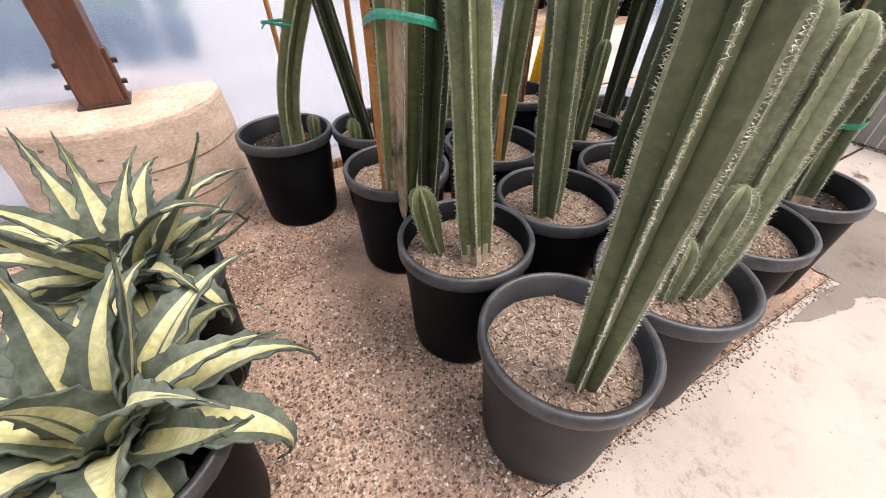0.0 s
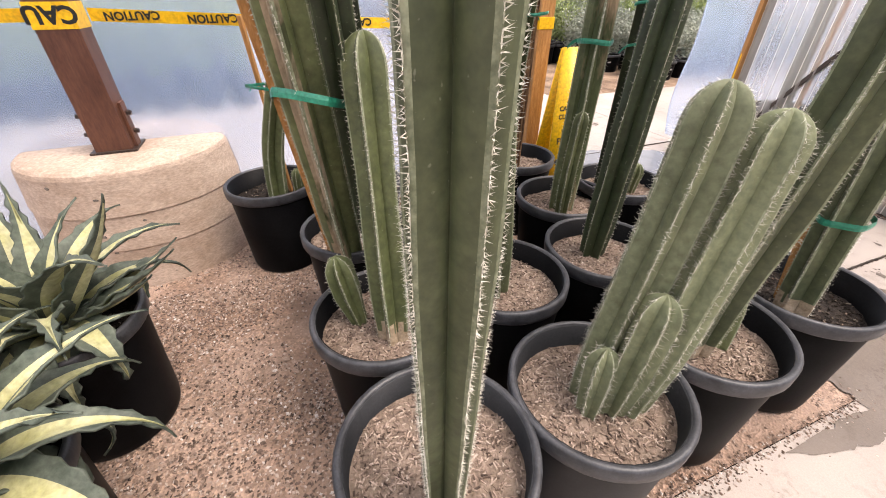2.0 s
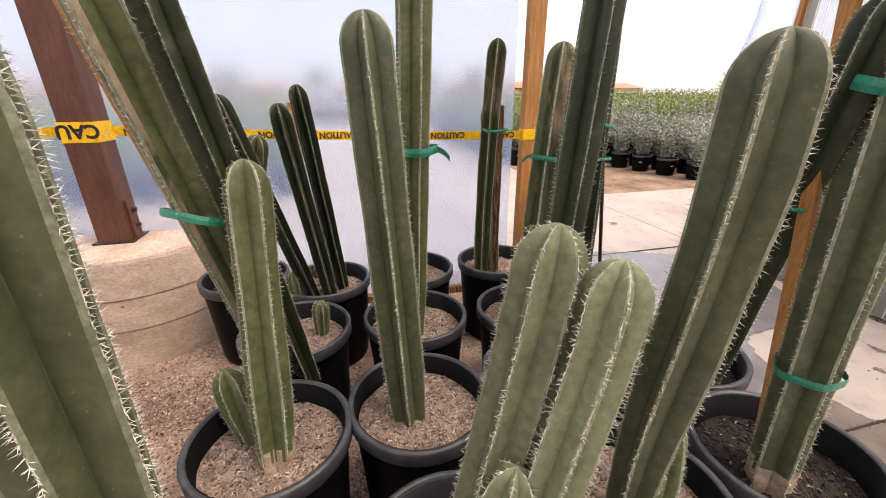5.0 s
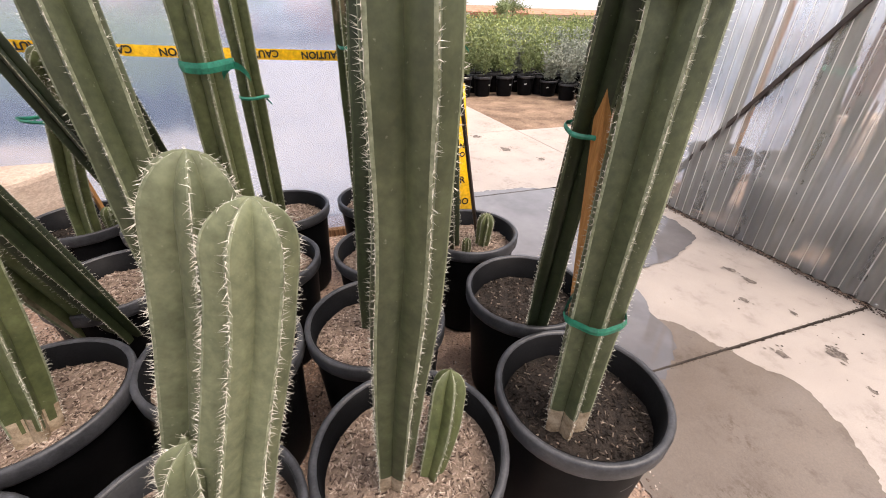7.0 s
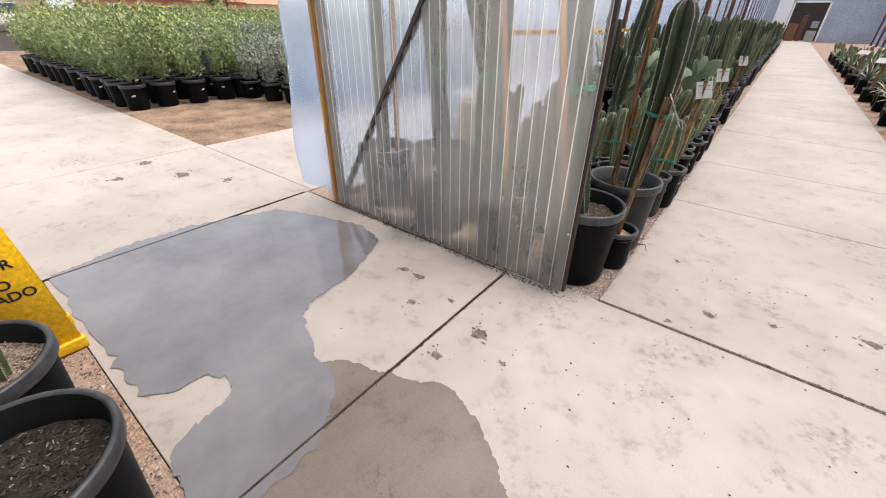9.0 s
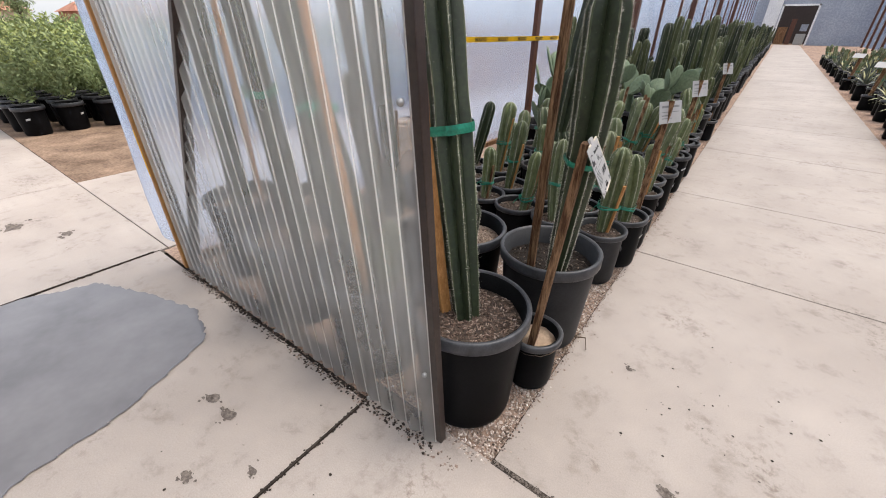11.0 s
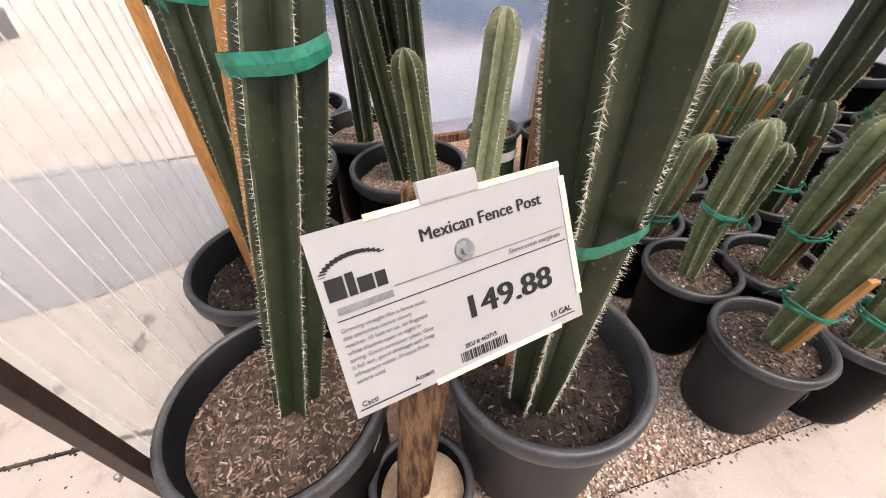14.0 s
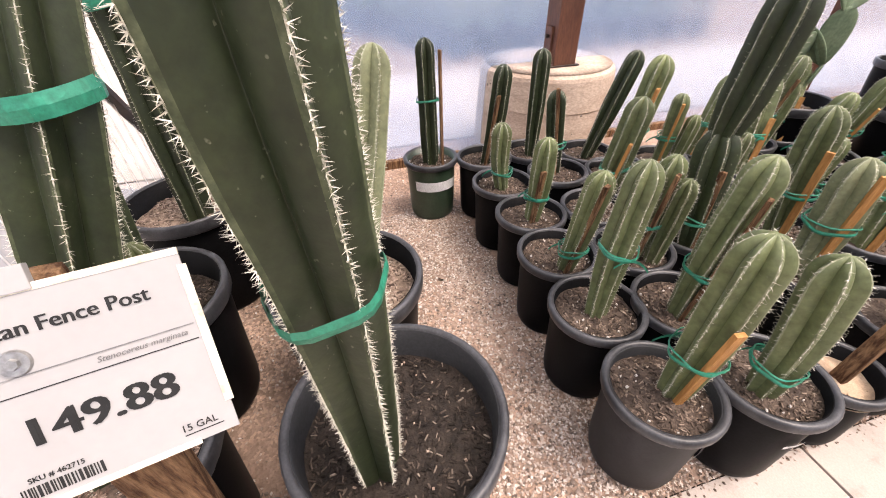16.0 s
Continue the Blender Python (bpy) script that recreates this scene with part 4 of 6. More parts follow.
def post(x, y, k, detailed, top=0.57):
    """A brown post on a round concrete footing."""
    foot = thing("concrete_footing", (x - 0.13, y, top - 0.57), "round cast concrete footing under a post", "footing", "post footings")
    prof = [(0.472, -0.08), (0.462, 0.13), (0.458, 0.2), (0.462, 0.206), (0.455, 0.28), (0.447, 0.36), (0.452, 0.366), (0.442, 0.45), (0.434, 0.53), (0.428, 0.548), (0.414, 0.560)]
    prof = [(r * (1.0 if k == 0 else 0.93), z) for r, z in prof]
    v, f = lathe(prof, 110, 0.006, k)
    put("drum", mesh_of("drum", v, f, M_BASE, None, False), foot)
    v, f = lathe([(prof[-1][0], 0.560), (prof[-1][0] - 0.019, 0.5655), (0.38, 0.567), (0.2, 0.568), (0.002, 0.568)], 110, 0.006, k)
    put("top_face", mesh_of("top_face", v, f, M_BASE), foot)
    if detailed:
        rnd = random.Random(k + 50)
        # Flat dark beads on the drum stand in for the shade inside air holes.
        for _ in range(38):
            a, z, s = rnd.uniform(0, 6.283), rnd.uniform(0.04, 0.52), rnd.uniform(0.003, 0.009)
            rr = 0.47 - 0.07 * z
            bm = bmesh.new()
            bmesh.ops.create_uvsphere(bm, u_segments=7, v_segments=4, radius=s, matrix=Matrix.Translation((rr * math.cos(a), rr * math.sin(a), z)) @ Matrix.Rotation(a, 4, "Z") @ Matrix.Diagonal((0.4, rnd.uniform(0.8, 1.8), rnd.uniform(0.6, 1.2), 1)))
            part("air_hole", bm, M_STAIN, foot)
    p = thing("post", (x, y, top), "brown painted square timber post on a concrete footing", "post", "wall posts")
    part("shaft", box_bm(-0.07, -0.07, 0.0, 0.07, 0.07, 3.2, 0.006), M_POST, p, smooth=False)
    if detailed:
        for sy in (-1, 1):
            plate = part("bracket", box_bm(-0.03, sy * 0.078 - 0.006, 0.0, 0.03, sy * 0.078 + 0.006, 0.20, 0.002), M_POST, p, "rusty steel post bracket", smooth=False)
            for z in (0.07, 0.15):
                bm = bmesh.new()
                bmesh.ops.create_cone(bm, cap_ends=True, segments=6, radius1=0.011, radius2=0.010, depth=0.022, matrix=Matrix.Translation((0, sy * 0.093, z)) @ Matrix.Rotation(math.pi / 2, 4, "X"))
                part("bolt", bm, M_STEEL, plate, smooth=False)
        part("base_plate", box_bm(-0.085, -0.09, 0.0, 0.085, 0.09, 0.008, 0.002), M_STEEL, p, smooth=False)


for k, y in enumerate((-4.10, 2.09, 8.28, 14.47, 20.66, 26.85)):
    post(-1.80, y, k, k < 2, 0.57 if k == 0 else 0.53)
for y in np.arange(1.2, 45, 2.6):
    e = thing("post", (5.3, float(y), 0.0), "dark brown wall post", "post", "far wall posts")
    part("shaft", beam_bm((0, 0, 0), (0, 0, 3.4), 0.12, 0.12), M_POST, e, smooth=False)
    if int(y) % 2:
        part("brace", beam_bm((0, 0, 1.2), (0, 1.6, 3.2), 0.06, 0.06), M_POST, e, smooth=False)
for y in np.arange(4.2, 44, 2.1):
    e = thing("wall_stud", (-1.80, float(y), 0.0), "brown wall stud behind the film", "stud", "wall studs")
    part("shaft", beam_bm((0, 0, 0), (0, 0, 3.3), 0.05, 0.09), M_POST, e, smooth=False)
for y0, y1 in ((6.2, 9.2), (12.4, 15.5)):
    e = thing("wall_brace", (-1.79, y0, 0.0), "thin diagonal cable brace on the film wall", "brace")
    part("cable", beam_bm((0.05, 0, 0.9), (0.05, y1 - y0, 3.3), 0.015, 0.015), M_STEEL, e)
for y0, y1 in ((SOUTH, -1.95), (0.1, 14.0)):
    sill = part("baseboard", box_bm(-1.88, y0, -0.02, -1.84, y1, 0.045, 0.004), M_WEATHERED, None, smooth=False)
    tagged(sill, "weathered timber sill board along the film wall", "board", kind="structure")

# doorway: orange jamb, corrugated end panel with its frame and brace
jamb = thing("door_post", (-1.745, -1.895, 0.0), "orange stained timber door post", "post", "doorway posts")
part("shaft", box_bm(-0.03, -0.045, 0.0, 0.03, 0.045, 3.3, 0.003), M_WOOD, jamb, smooth=False)
jamb2 = thing("door_post", (-1.83, 0.02, 0.0), "orange stained timber post at the end of the clear panel", "post", "doorway posts")
part("shaft", box_bm(-0.015, -0.03, 0.0, 0.015, 0.03, 3.3, 0.003), M_WOOD, jamb2, smooth=False)
part("stripe", box_bm(-0.006, -0.0335, 0.55, 0.002, -0.0305, 0.78), M_YELLOW, jamb2, "torn yellow tape stuck to the post", smooth=False)
panel = thing("corrugated_panel", (0, 0, 0), "clear corrugated plastic end panel on a brown frame", "panel")
verts, faces = [], []
cols = 27 * 10
for k in range(cols + 1):
    x = -1.80 + 1.80 * k / cols
    y = 0.0085 * math.cos(2 * math.pi * k / 10)
    for z in (0.012, 0.9, 1.8, 2.7):
        verts.append((x, y - 0.0025 - 0.064 * z * k / cols, z + 0.002 * math.sin(k * 0.7)))
for k in range(cols):
    for j in range(3):
        faces.append((k * 4 + j, k * 4 + 4 + j, k * 4 + 5 + j, k * 4 + 1 + j))
clear = put("sheet", mesh_of("sheet", verts, faces, M_CLEAR), panel, "clear corrugated sheet, dusty at the bottom, highlight lines painted along its ribs")
clear.visible_shadow = False
part("bottom_plate", box_bm(-1.80, 0.014, 0.0, -0.03, 0.052, 0.04, 0.003), M_STEEL, panel, "brown steel bottom rail", smooth=False)
part("end_post", beam_bm((-0.002, 0.030, 0.0), (-0.002, -0.155, 2.9), 0.028, 0.026), M_STEEL, panel, "brown steel end post", smooth=False)
part("back_post", box_bm(-1.795, 0.013, 0.0, -1.76, 0.05, 2.9, 0.003), M_STEEL, panel, smooth=False)
part("brace", beam_bm((-1.74, 0.036, 0.10), (-0.06, -0.115, 2.50), 0.038, 0.026), M_STEEL, panel, "brown diagonal brace", smooth=False)
for x, z in ((-0.008, 0.36), (-0.008, 1.1), (-0.9, 0.03), (-1.5, 0.03), (-0.3, 0.03)):
    bm = bmesh.new()
    bmesh.ops.create_uvsphere(bm, u_segments=8, v_segments=5, radius=0.008, matrix=Matrix.Translation((x, -0.014 - 0.064 * z, z)))
    part("screw", bm, M_METAL, panel)
# loose film hanging outside beside the panel
fv, ff = [], []
for side in (0, 0.004):
    for j in range(25):
        z = 3.2 * j / 24
        for i in range(13):
            u = i / 12
            x = -1.86 - (0.47 + 0.05 * math.sin(z * 2.3) + 0.03 * math.sin(z * 6)) * u
            y = 0.02 + 0.05 * math.sin(u * 5 + z * 1.2) * u + 0.10 * u
            fv.append((x, y - side, z + 0.015))
for j in range(24):
    for i in range(12):
        k = j * 13 + i
        ff.append((k, k + 1, k + 14, k + 13))
        ff.append((325 + k, 325 + k + 13, 325 + k + 14, 325 + k + 1))
flap = thing("film_flap", (0, 0, 0), "loose wavy edge of milky greenhouse film beside the door post", "film")
loose = put("sheet", mesh_of("sheet", fv, ff, M_FILM), flap)
loose.visible_shadow = False
hv, hf = [], []
for j in range(25):
    e = Vector(fv[j * 13 + 12])
    for dx, dy in ((0.010, -0.004), (-0.004, -0.006), (-0.007, 0.003), (0.010, 0.004)):
        hv.append((e.x + dx, e.y + dy, e.z))
for j in range(24):
    for q in range(4):
        hf.append((j * 4 + q, j * 4 + (q + 1) % 4, j * 4 + 4 + (q + 1) % 4, j * 4 + 4 + q))
hem = put("folded_edge", mesh_of("folded_edge", hv, hf, M_FILM), flap, "folded milky film edge")
hem.visible_shadow = False


def text_mesh(body, size, mat, extrude=0.0003, align="LEFT", shear=0.0, heavy=0.0):
    cu = bpy.data.curves.new("text", "FONT")
    cu.body, cu.size, cu.extrude, cu.align_x, cu.shear, cu.resolution_u = body, size, extrude, align, shear, 3
    cu.offset = heavy
    ob = bpy.data.objects.new("text", cu)
    scene.collection.objects.link(ob)
    dg = bpy.context.evaluated_depsgraph_get()
    me = bpy.data.meshes.new_from_object(ob.evaluated_get(dg))
    bpy.data.objects.remove(ob)
    me.materials.clear()
    me.materials.append(mat)
    return me


CAUTION = text_mesh("CAUTION", 0.043, M_BLACK, 0.0003, "CENTER", heavy=0.0014)


def tape(p0, p1, label, words, sag=0.03):
    """Yellow caution tape strung between two points, printed upside down."""
    a, b = Vector(p0), Vector(p1)
    ob = thing("caution_tape", a, label, "tape", "caution tape")
    n = 24
    verts, faces = [], []
    for i in range(n + 1):
        u = i / n
        c = (b - a) * u + Vector((0, 0, -sag * 4 * u * (1 - u)))
        w = 0.023
        for s in (-1, 1):
            verts.append(c + Vector((0.004 * math.sin(u * 9) * s, 0, s * w)))
    for i in range(n):
        faces.append((i * 2, i * 2 + 2, i * 2 + 3, i * 2 + 1))
    band = put("band", mesh_of("band", verts, faces, M_YELLOW), ob)
    for k in range(words):
        u = (k + 0.5) / words
        c = (b - a) * u + Vector((0.007, 0, -sag * 4 * u * (1 - u) + 0.0155))
        put("lettering", CAUTION, band, at=Matrix.Translation(c) @ pose(0, 0, 0, 90, 0, 90) @ pose(0, 0, 0, 0, 0, 180))
    return ob


tape((-1.765, SOUTH + 1, 1.12), (-1.80, -4.20, 1.10), "yellow caution tape strung along the film wall", 9, 0.01)
tape((-1.80, -4.00, 1.10), (-1.735, -1.94, 1.03), "yellow caution tape tied between the posts", 7, 0.012)
wrap = thing("caution_tape", (-1.80, -4.10, 1.10), "yellow caution tape wrapped round the brown post", "tape", "caution tape")
part("band", box_bm(-0.0725, -0.0725, -0.045, 0.0725, 0.0725, 0.045), M_YELLOW, wrap, smooth=False)
big_c = text_mesh("CAU", 0.082, M_BLACK, 0.0003, "CENTER", heavy=0.003)
put("lettering", big_c, wrap, at=Matrix.Translation((0.0735, 0.0, 0.03)) @ pose(0, 0, 0, 90, 0, 90) @ pose(0, 0, 0, 0, 0, 180))
wrap2 = thing("caution_tape", (-1.745, -1.895, 1.03), "end of caution tape tied round the door post", "tape", "caution tape")
part("band", box_bm(-0.034, -0.049, -0.03, 0.034, 0.049, 0.03, 0.004), M_YELLOW, wrap2, smooth=False)
tape((-1.76, 2.3, 1.12), (-1.76, 8.2, 1.12), "yellow caution tape on the film wall", 14, 0.02)
tape((5.2, 1.2, 1.2), (5.2, 30.0, 1.2), "yellow caution tape along the far wall", 4, 0.05)

# wet floor sign, folded A frame, at the corner of the bed
wet = thing("wet_floor_sign", (-1.55, -1.80, 0.0), "yellow folding wet floor sign standing on the concrete", "sign")


def trapezoid(h, w0, w1, t, m):
    bm = bmesh.new()
    bmesh.ops.create_cube(bm, size=1)
    for v in bm.verts:
        w = w1 if v.co.z > 0 else w0
        v.co = Vector((v.co.x * t, v.co.y * w, (v.co.z + 0.5) * h))
    bmesh.ops.bevel(bm, geom=bm.edges[:], offset=0.006, segments=2, affect="EDGES")
    bmesh.ops.transform(bm, matrix=m, verts=bm.verts)
    return bm


for s in (-1, 1):
    m = Matrix.Translation((s * 0.11, 0, 0)) @ Matrix.Rotation(-s * 0.112, 4, "Y")
    leaf_board = part("board", trapezoid(0.93, 0.30, 0.17, 0.022, m), M_YELLOW, wet)
    part("foot", box_bm(s * 0.11 - 0.02, -0.155, 0.0, s * 0.11 + 0.02, 0.155, 0.05, 0.008), M_YELLOW, leaf_board)
    face = m @ Matrix.Translation((s * 0.0125, 0, 0)) @ pose(0, 0, 0, 90, 0, 90 * s)
    for body, z, size in (("CAUTION", 0.605, 0.036), ("CUIDADO", 0.560, 0.036), ("WET", 0.465, 0.052), ("FLOOR", 0.415, 0.052), ("PISO", 0.340, 0.052), ("MOJADO", 0.290, 0.052)):
        put("lettering", text_mesh(body, size, M_BLACK, 0.0004, "CENTER", heavy=0.0012), leaf_board, at=face @ Matrix.Translation((0, z, 0)))
    tri = bmesh.new()
    vs = [tri.verts.new(v) for v in ((-0.037, 0.648, 0.001), (0.037, 0.648, 0.001), (0, 0.712, 0.001), (-0.026, 0.655, 0.001), (0.026, 0.655, 0.001), (0, 0.699, 0.001))]
    for q in ((0, 1, 4, 3), (1, 2, 5, 4), (2, 0, 3, 5)):
        tri.faces.new([vs[i] for i in q])
    bmesh.ops.transform(tri, matrix=face, verts=tri.verts)
    part("warning_triangle", tri, M_BLACK, leaf_board, smooth=False)


# ---- things: large cacti in the first bed ----
def wood_stake(parent, a, b, w=0.022, d=0.022, mat=None, label="orange wooden stake"):
    return part("stake", beam_bm(a, b, w, d, 0.002), mat or M_WOOD, parent, label, smooth=False)


def rel(p, o):
    return (p[0] - o[0], p[1] - o[1], p[2])


# broad cactus beside the aisle
c = potted("potted_cactus", 0.002, -3.21, "broad dark green columnar cactus in a black nursery pot", k=0, worn=True)
stem(c, lean_pts((0.002, -3.21), (0.082, -3.227, 0.36), (0.006, 0.006), 1.38), 0.060, 5, 0.32, M_STEM_MID, 3, 1.6, 0.56, phase=0.77, long=0.85, grow=0.6, dome_k=2.6)
# cactus with a small pup at its foot
c = potted("potted_cactus", -0.426, -3.205, "slender green columnar cactus with a small pup", k=1)
stem(c, lean_pts((-0.426, -3.205), (-0.385, -3.193, 0.36), (-0.19, 0.03), 1.11), 0.055, 5, 0.24, M_STEM, 5, 0.8, 0.8, phase=0.1, collared=True)
stem(c, [(-0.05, -0.065, 0.34), (-0.075, -0.085, 0.44), (-0.09, -0.105, 0.575)], 0.042, 6, 0.22, M_STEM, 6, 0.8, 0.5, name="pup")
# straight slender cactus
c = potted("potted_cactus", -0.46, -2.805, "straight slender green columnar cactus in bark mulch", k=2)
stem(c, lean_pts((-0.46, -2.805), (-0.463, -2.835, 0.36), (-0.065, -0.046), 1.41), 0.061, 5, 0.24, M_STEM_MID, 7, 0.7, 0.72, phase=0.5)
# clump of four stems
c = potted("potted_cactus", 0.0, -2.81, "clump of grey-green cactus stems with bristling spines", k=3, worn=True)
o = (0.0, -2.81)
stem(c, [rel(p, o) for p in ((-0.035, -2.80, 0.34), (-0.045, -2.74, 0.6), (-0.06, -2.68, 0.85), (-0.072, -2.642, 1.055))], 0.060, 6, 0.2, M_STEM_GREY, 8, 1.3, 0.75, long=1.2, phase=0.2)
stem(c, [rel(p, o) for p in ((0.035, -2.745, 0.34), (0.03, -2.68, 0.6), (0.012, -2.61, 0.85), (0.002, -2.576, 1.018))], 0.055, 6, 0.2, M_STEM_GREY, 9, 1.3, 0.75, long=1.2, phase=0.7)
stem(c, [rel(p, o) for p in ((0.03, -2.785, 0.34), (0.026, -2.755, 0.52), (0.019, -2.727, 0.678))], 0.046, 6, 0.2, M_STEM_GREY, 10, 1.3, 0.6, name="pup", long=1.5)
stem(c, [rel(p, o) for p in ((0.012, -2.835, 0.34), (0.005, -2.825, 0.45), (-0.002, -2.816, 0.54))], 0.036, 6, 0.2, M_STEM_GREY, 12, 1.3, 0.7, name="pup", long=1.4)
# tall tapering cactus with a pup
c = potted("potted_cactus", -0.045, -2.40, "tall tapering olive-green cactus with one pup", k=4)
o = (-0.045, -2.40)
stem(c, [rel(p, o) for p in ((-0.03, -2.445, 0.34), (-0.03, -2.425, 0.6), (-0.015, -2.40, 0.9), (0.0, -2.395, 1.1), (0.002, -2.392, 1.315))], 0.060, 5, 0.2, M_STEM_MID, 13, 1.0, 0.62, phase=0.85, grow=0.5, collared=True)
stem(c, [rel(p, o) for p in ((-0.02, -2.365, 0.35), (-0.05, -2.33, 0.45), (-0.09, -2.30, 0.565))], 0.040, 5, 0.22, M_STEM, 14, 0.7, 0.7, name="pup")
# staked cactus at the corner by the puddle
o = (-0.061, -1.97)
c = potted("potted_cactus", *o, "tall leaning green cactus tied to an orange stake", dark=True, k=5)
stem(c, lean_pts(o, (-0.035, -2.023, 0.35), (-0.08, 0.10), 1.62), 0.076, 5, 0.22, M_STEM_MID, 15, 0.8, 0.62, phase=0.3, grow=0.85, collared=True)
wood_stake(c, rel((-0.090, -1.985, 0.33), o), rel((-0.245, -1.975, 1.6), o), 0.018, 0.030)
tie(c, rel((-0.06, -1.993, 0.665), o), 0.060, 0.020, (0.12, 0.08), False, 2)
tie(c, rel((-0.125, -1.935, 1.25), o), 0.086, 0.027, (0.12, 0.05), False, 3)
sticker(c, 0.183, 0.30, 0.1, 0.06)
# dark flat cactus leaning over
o = (-0.467, -1.89)
c = potted("potted_cactus", *o, "dark narrow cactus leaning over the edge of its pot", dark=True, k=6)
stem(c, lean_pts(o, (-0.335, -1.93, 0.36), (0.19, -0.074), 1.40), 0.046, 4, 0.3, M_STEM_DARK, 17, 0.4, 0.8, phase=0.2)
tie(c, rel((-0.214, -1.977, 1.0), o), 0.045, 0.010, (0.1, 0.2), True, 4)
# dark tall cactus behind the clump
o = (-0.467, -2.395)
c = potted("potted_cactus", *o, "tall dark green columnar cactus, upright", k=7)
stem(c, lean_pts(o, (-0.52, -2.39, 0.36), (0.009, 0.06), 1.65), 0.056, 5, 0.26, M_STEM_DARK, 19, 0.6, 0.75)
# corky, scarred cactus with a thin pup
o = (-0.868, -2.275)
c = potted("potted_cactus", *o, "brown-scarred columnar cactus with a thin side shoot", k=8)
stem(c, lean_pts(o, (-0.86, -2.285, 0.36), (-0.13, 0.136), 1.42), 0.058, 4, 0.2, M_STEM, 21, 0.4, 0.85, scar=0.35, scar_way=(0.92, -0.38, 0.0), scar_cos=0.2)
stem(c, [rel(p, o) for p in ((-0.80, -2.33, 0.34), (-0.79, -2.335, 0.55), (-0.80, -2.31, 0.80))], 0.030, 5, 0.24, M_STEM, 22, 0.7, 0.8, name="pup")
tie(c, rel((-0.94, -2.20, 1.02), o), 0.064, 0.018, (0, 0), True, 5)
wood_stake(c, rel((-0.92, -2.24, 0.34), o), rel((-1.02, -2.13, 1.25), o))
# cactus with a steel rod and two pups
o = (-0.914, -1.92)
c = potted("potted_cactus", *o, "narrow cactus tied to a steel rod, two round pups", k=9)
stem(c, lean_pts(o, (-0.925, -2.0, 0.36), (0.12, -0.10), 1.5), 0.048, 5, 0.26, M_STEM_DARK, 23, 0.6, 0.85)
stem(c, [rel(p, o) for p in ((-0.90, -1.86, 0.35), (-0.895, -1.855, 0.42), (-0.89, -1.85, 0.50))], 0.036, 8, 0.2, M_STEM, 24, 0.9, 0.85, name="pup")
stem(c, [rel(p, o) for p in ((-0.86, -1.95, 0.35), (-0.857, -1.95, 0.38), (-0.855, -1.95, 0.42))], 0.022, 8, 0.2, M_STEM, 25, 0.9, 0.85, name="pup")
part("rod", beam_bm(rel((-0.97, -1.85, 0.33), o), rel((-0.86, -2.03, 1.16), o), 0.012, 0.012, 0.002), M_STEEL, c, "thin dark steel rod")
tie(c, rel((-0.84, -2.065, 1.02), o), 0.055, 0.010, (0.1, 0.1), True, 6)
tie(c, rel((-0.835, -2.075, 1.14), o), 0.055, 0.010, (0.0, 0.1), True, 7)
# second row: stake and stem
o = (-0.923, -2.734)
c = potted("potted_cactus", *o, "tall green cactus tied with green tape to a short stake", k=10)
stem(c, lean_pts(o, (-0.87, -2.76, 0.36), (0.06, 0.03), 1.62), 0.058, 5, 0.24, M_STEM, 26, 0.6, 0.8)
wood_stake(c, rel((-0.80, -2.80, 0.33), o), rel((-0.815, -2.79, 0.66), o))
tie(c, rel((-0.815, -2.725, 1.08), o), 0.062, 0.026, (0, 0), True, 8)
# scarred cactus with stake and a dark companion stem
o = (-0.935, -3.19)
c = potted("potted_cactus", *o, "old cork-scarred cactus and dark stem beside an orange stake", k=11)
stem(c, lean_pts(o, (-0.785, -3.245, 0.36), (0.31, -0.10), 1.5), 0.058, 4, 0.2, M_STEM, 27, 0.5, 0.85, scar=1.2, phase=2.9)
stem(c, lean_pts(o, (-0.76, -3.15, 0.36), (0.28, -0.10), 1.45), 0.045, 5, 0.28, M_STEM_DARK, 28, 0.6, 0.8)
stem(c, lean_pts(o, (-0.98, -3.10, 0.36), (-0.02, 0.03), 0.50), 0.034, 8, 0.22, M_STEM, 29, 0.9, 0.8, name="pup")
wood_stake(c, rel((-0.835, -3.285, 0.33), o), rel((-0.51, -3.42, 1.45), o), 0.022, 0.030)
tie(c, rel((-0.60, -3.295, 0.965), o), 0.088, 0.020, (0.1, 0.3), True, 9)
# bent cactus by the footing
o = (-1.50, -3.48)
c = potted("potted_cactus", *o, "bent green cactus arching from an otherwise bare pot", dark=True, k=12)
stem(c, [rel(p, o) for p in ((-1.44, -3.46, 0.34), (-1.445, -3.44, 0.55), (-1.42, -3.39, 0.75), (-1.365, -3.325, 0.95), (-1.31, -3.28, 1.10))], 0.050, 5, 0.28, M_STEM, 31, 0.4, 0.9)
stem(c, [rel(p, o) for p in ((-1.44, -3.36, 0.34), (-1.44, -3.36, 0.42), (-1.44, -3.355, 0.49))], 0.028, 8, 0.2, M_STEM, 32, 0.8, 0.85, name="pup")
wood_stake(c, rel((-1.53, -3.40, 0.33), o), rel((-1.46, -3.44, 1.1), o), 0.016, 0.016)
tie(c, rel((-1.40, -3.42, 0.86), o), 0.055, 0.012, (0.1, 0), True, 10)
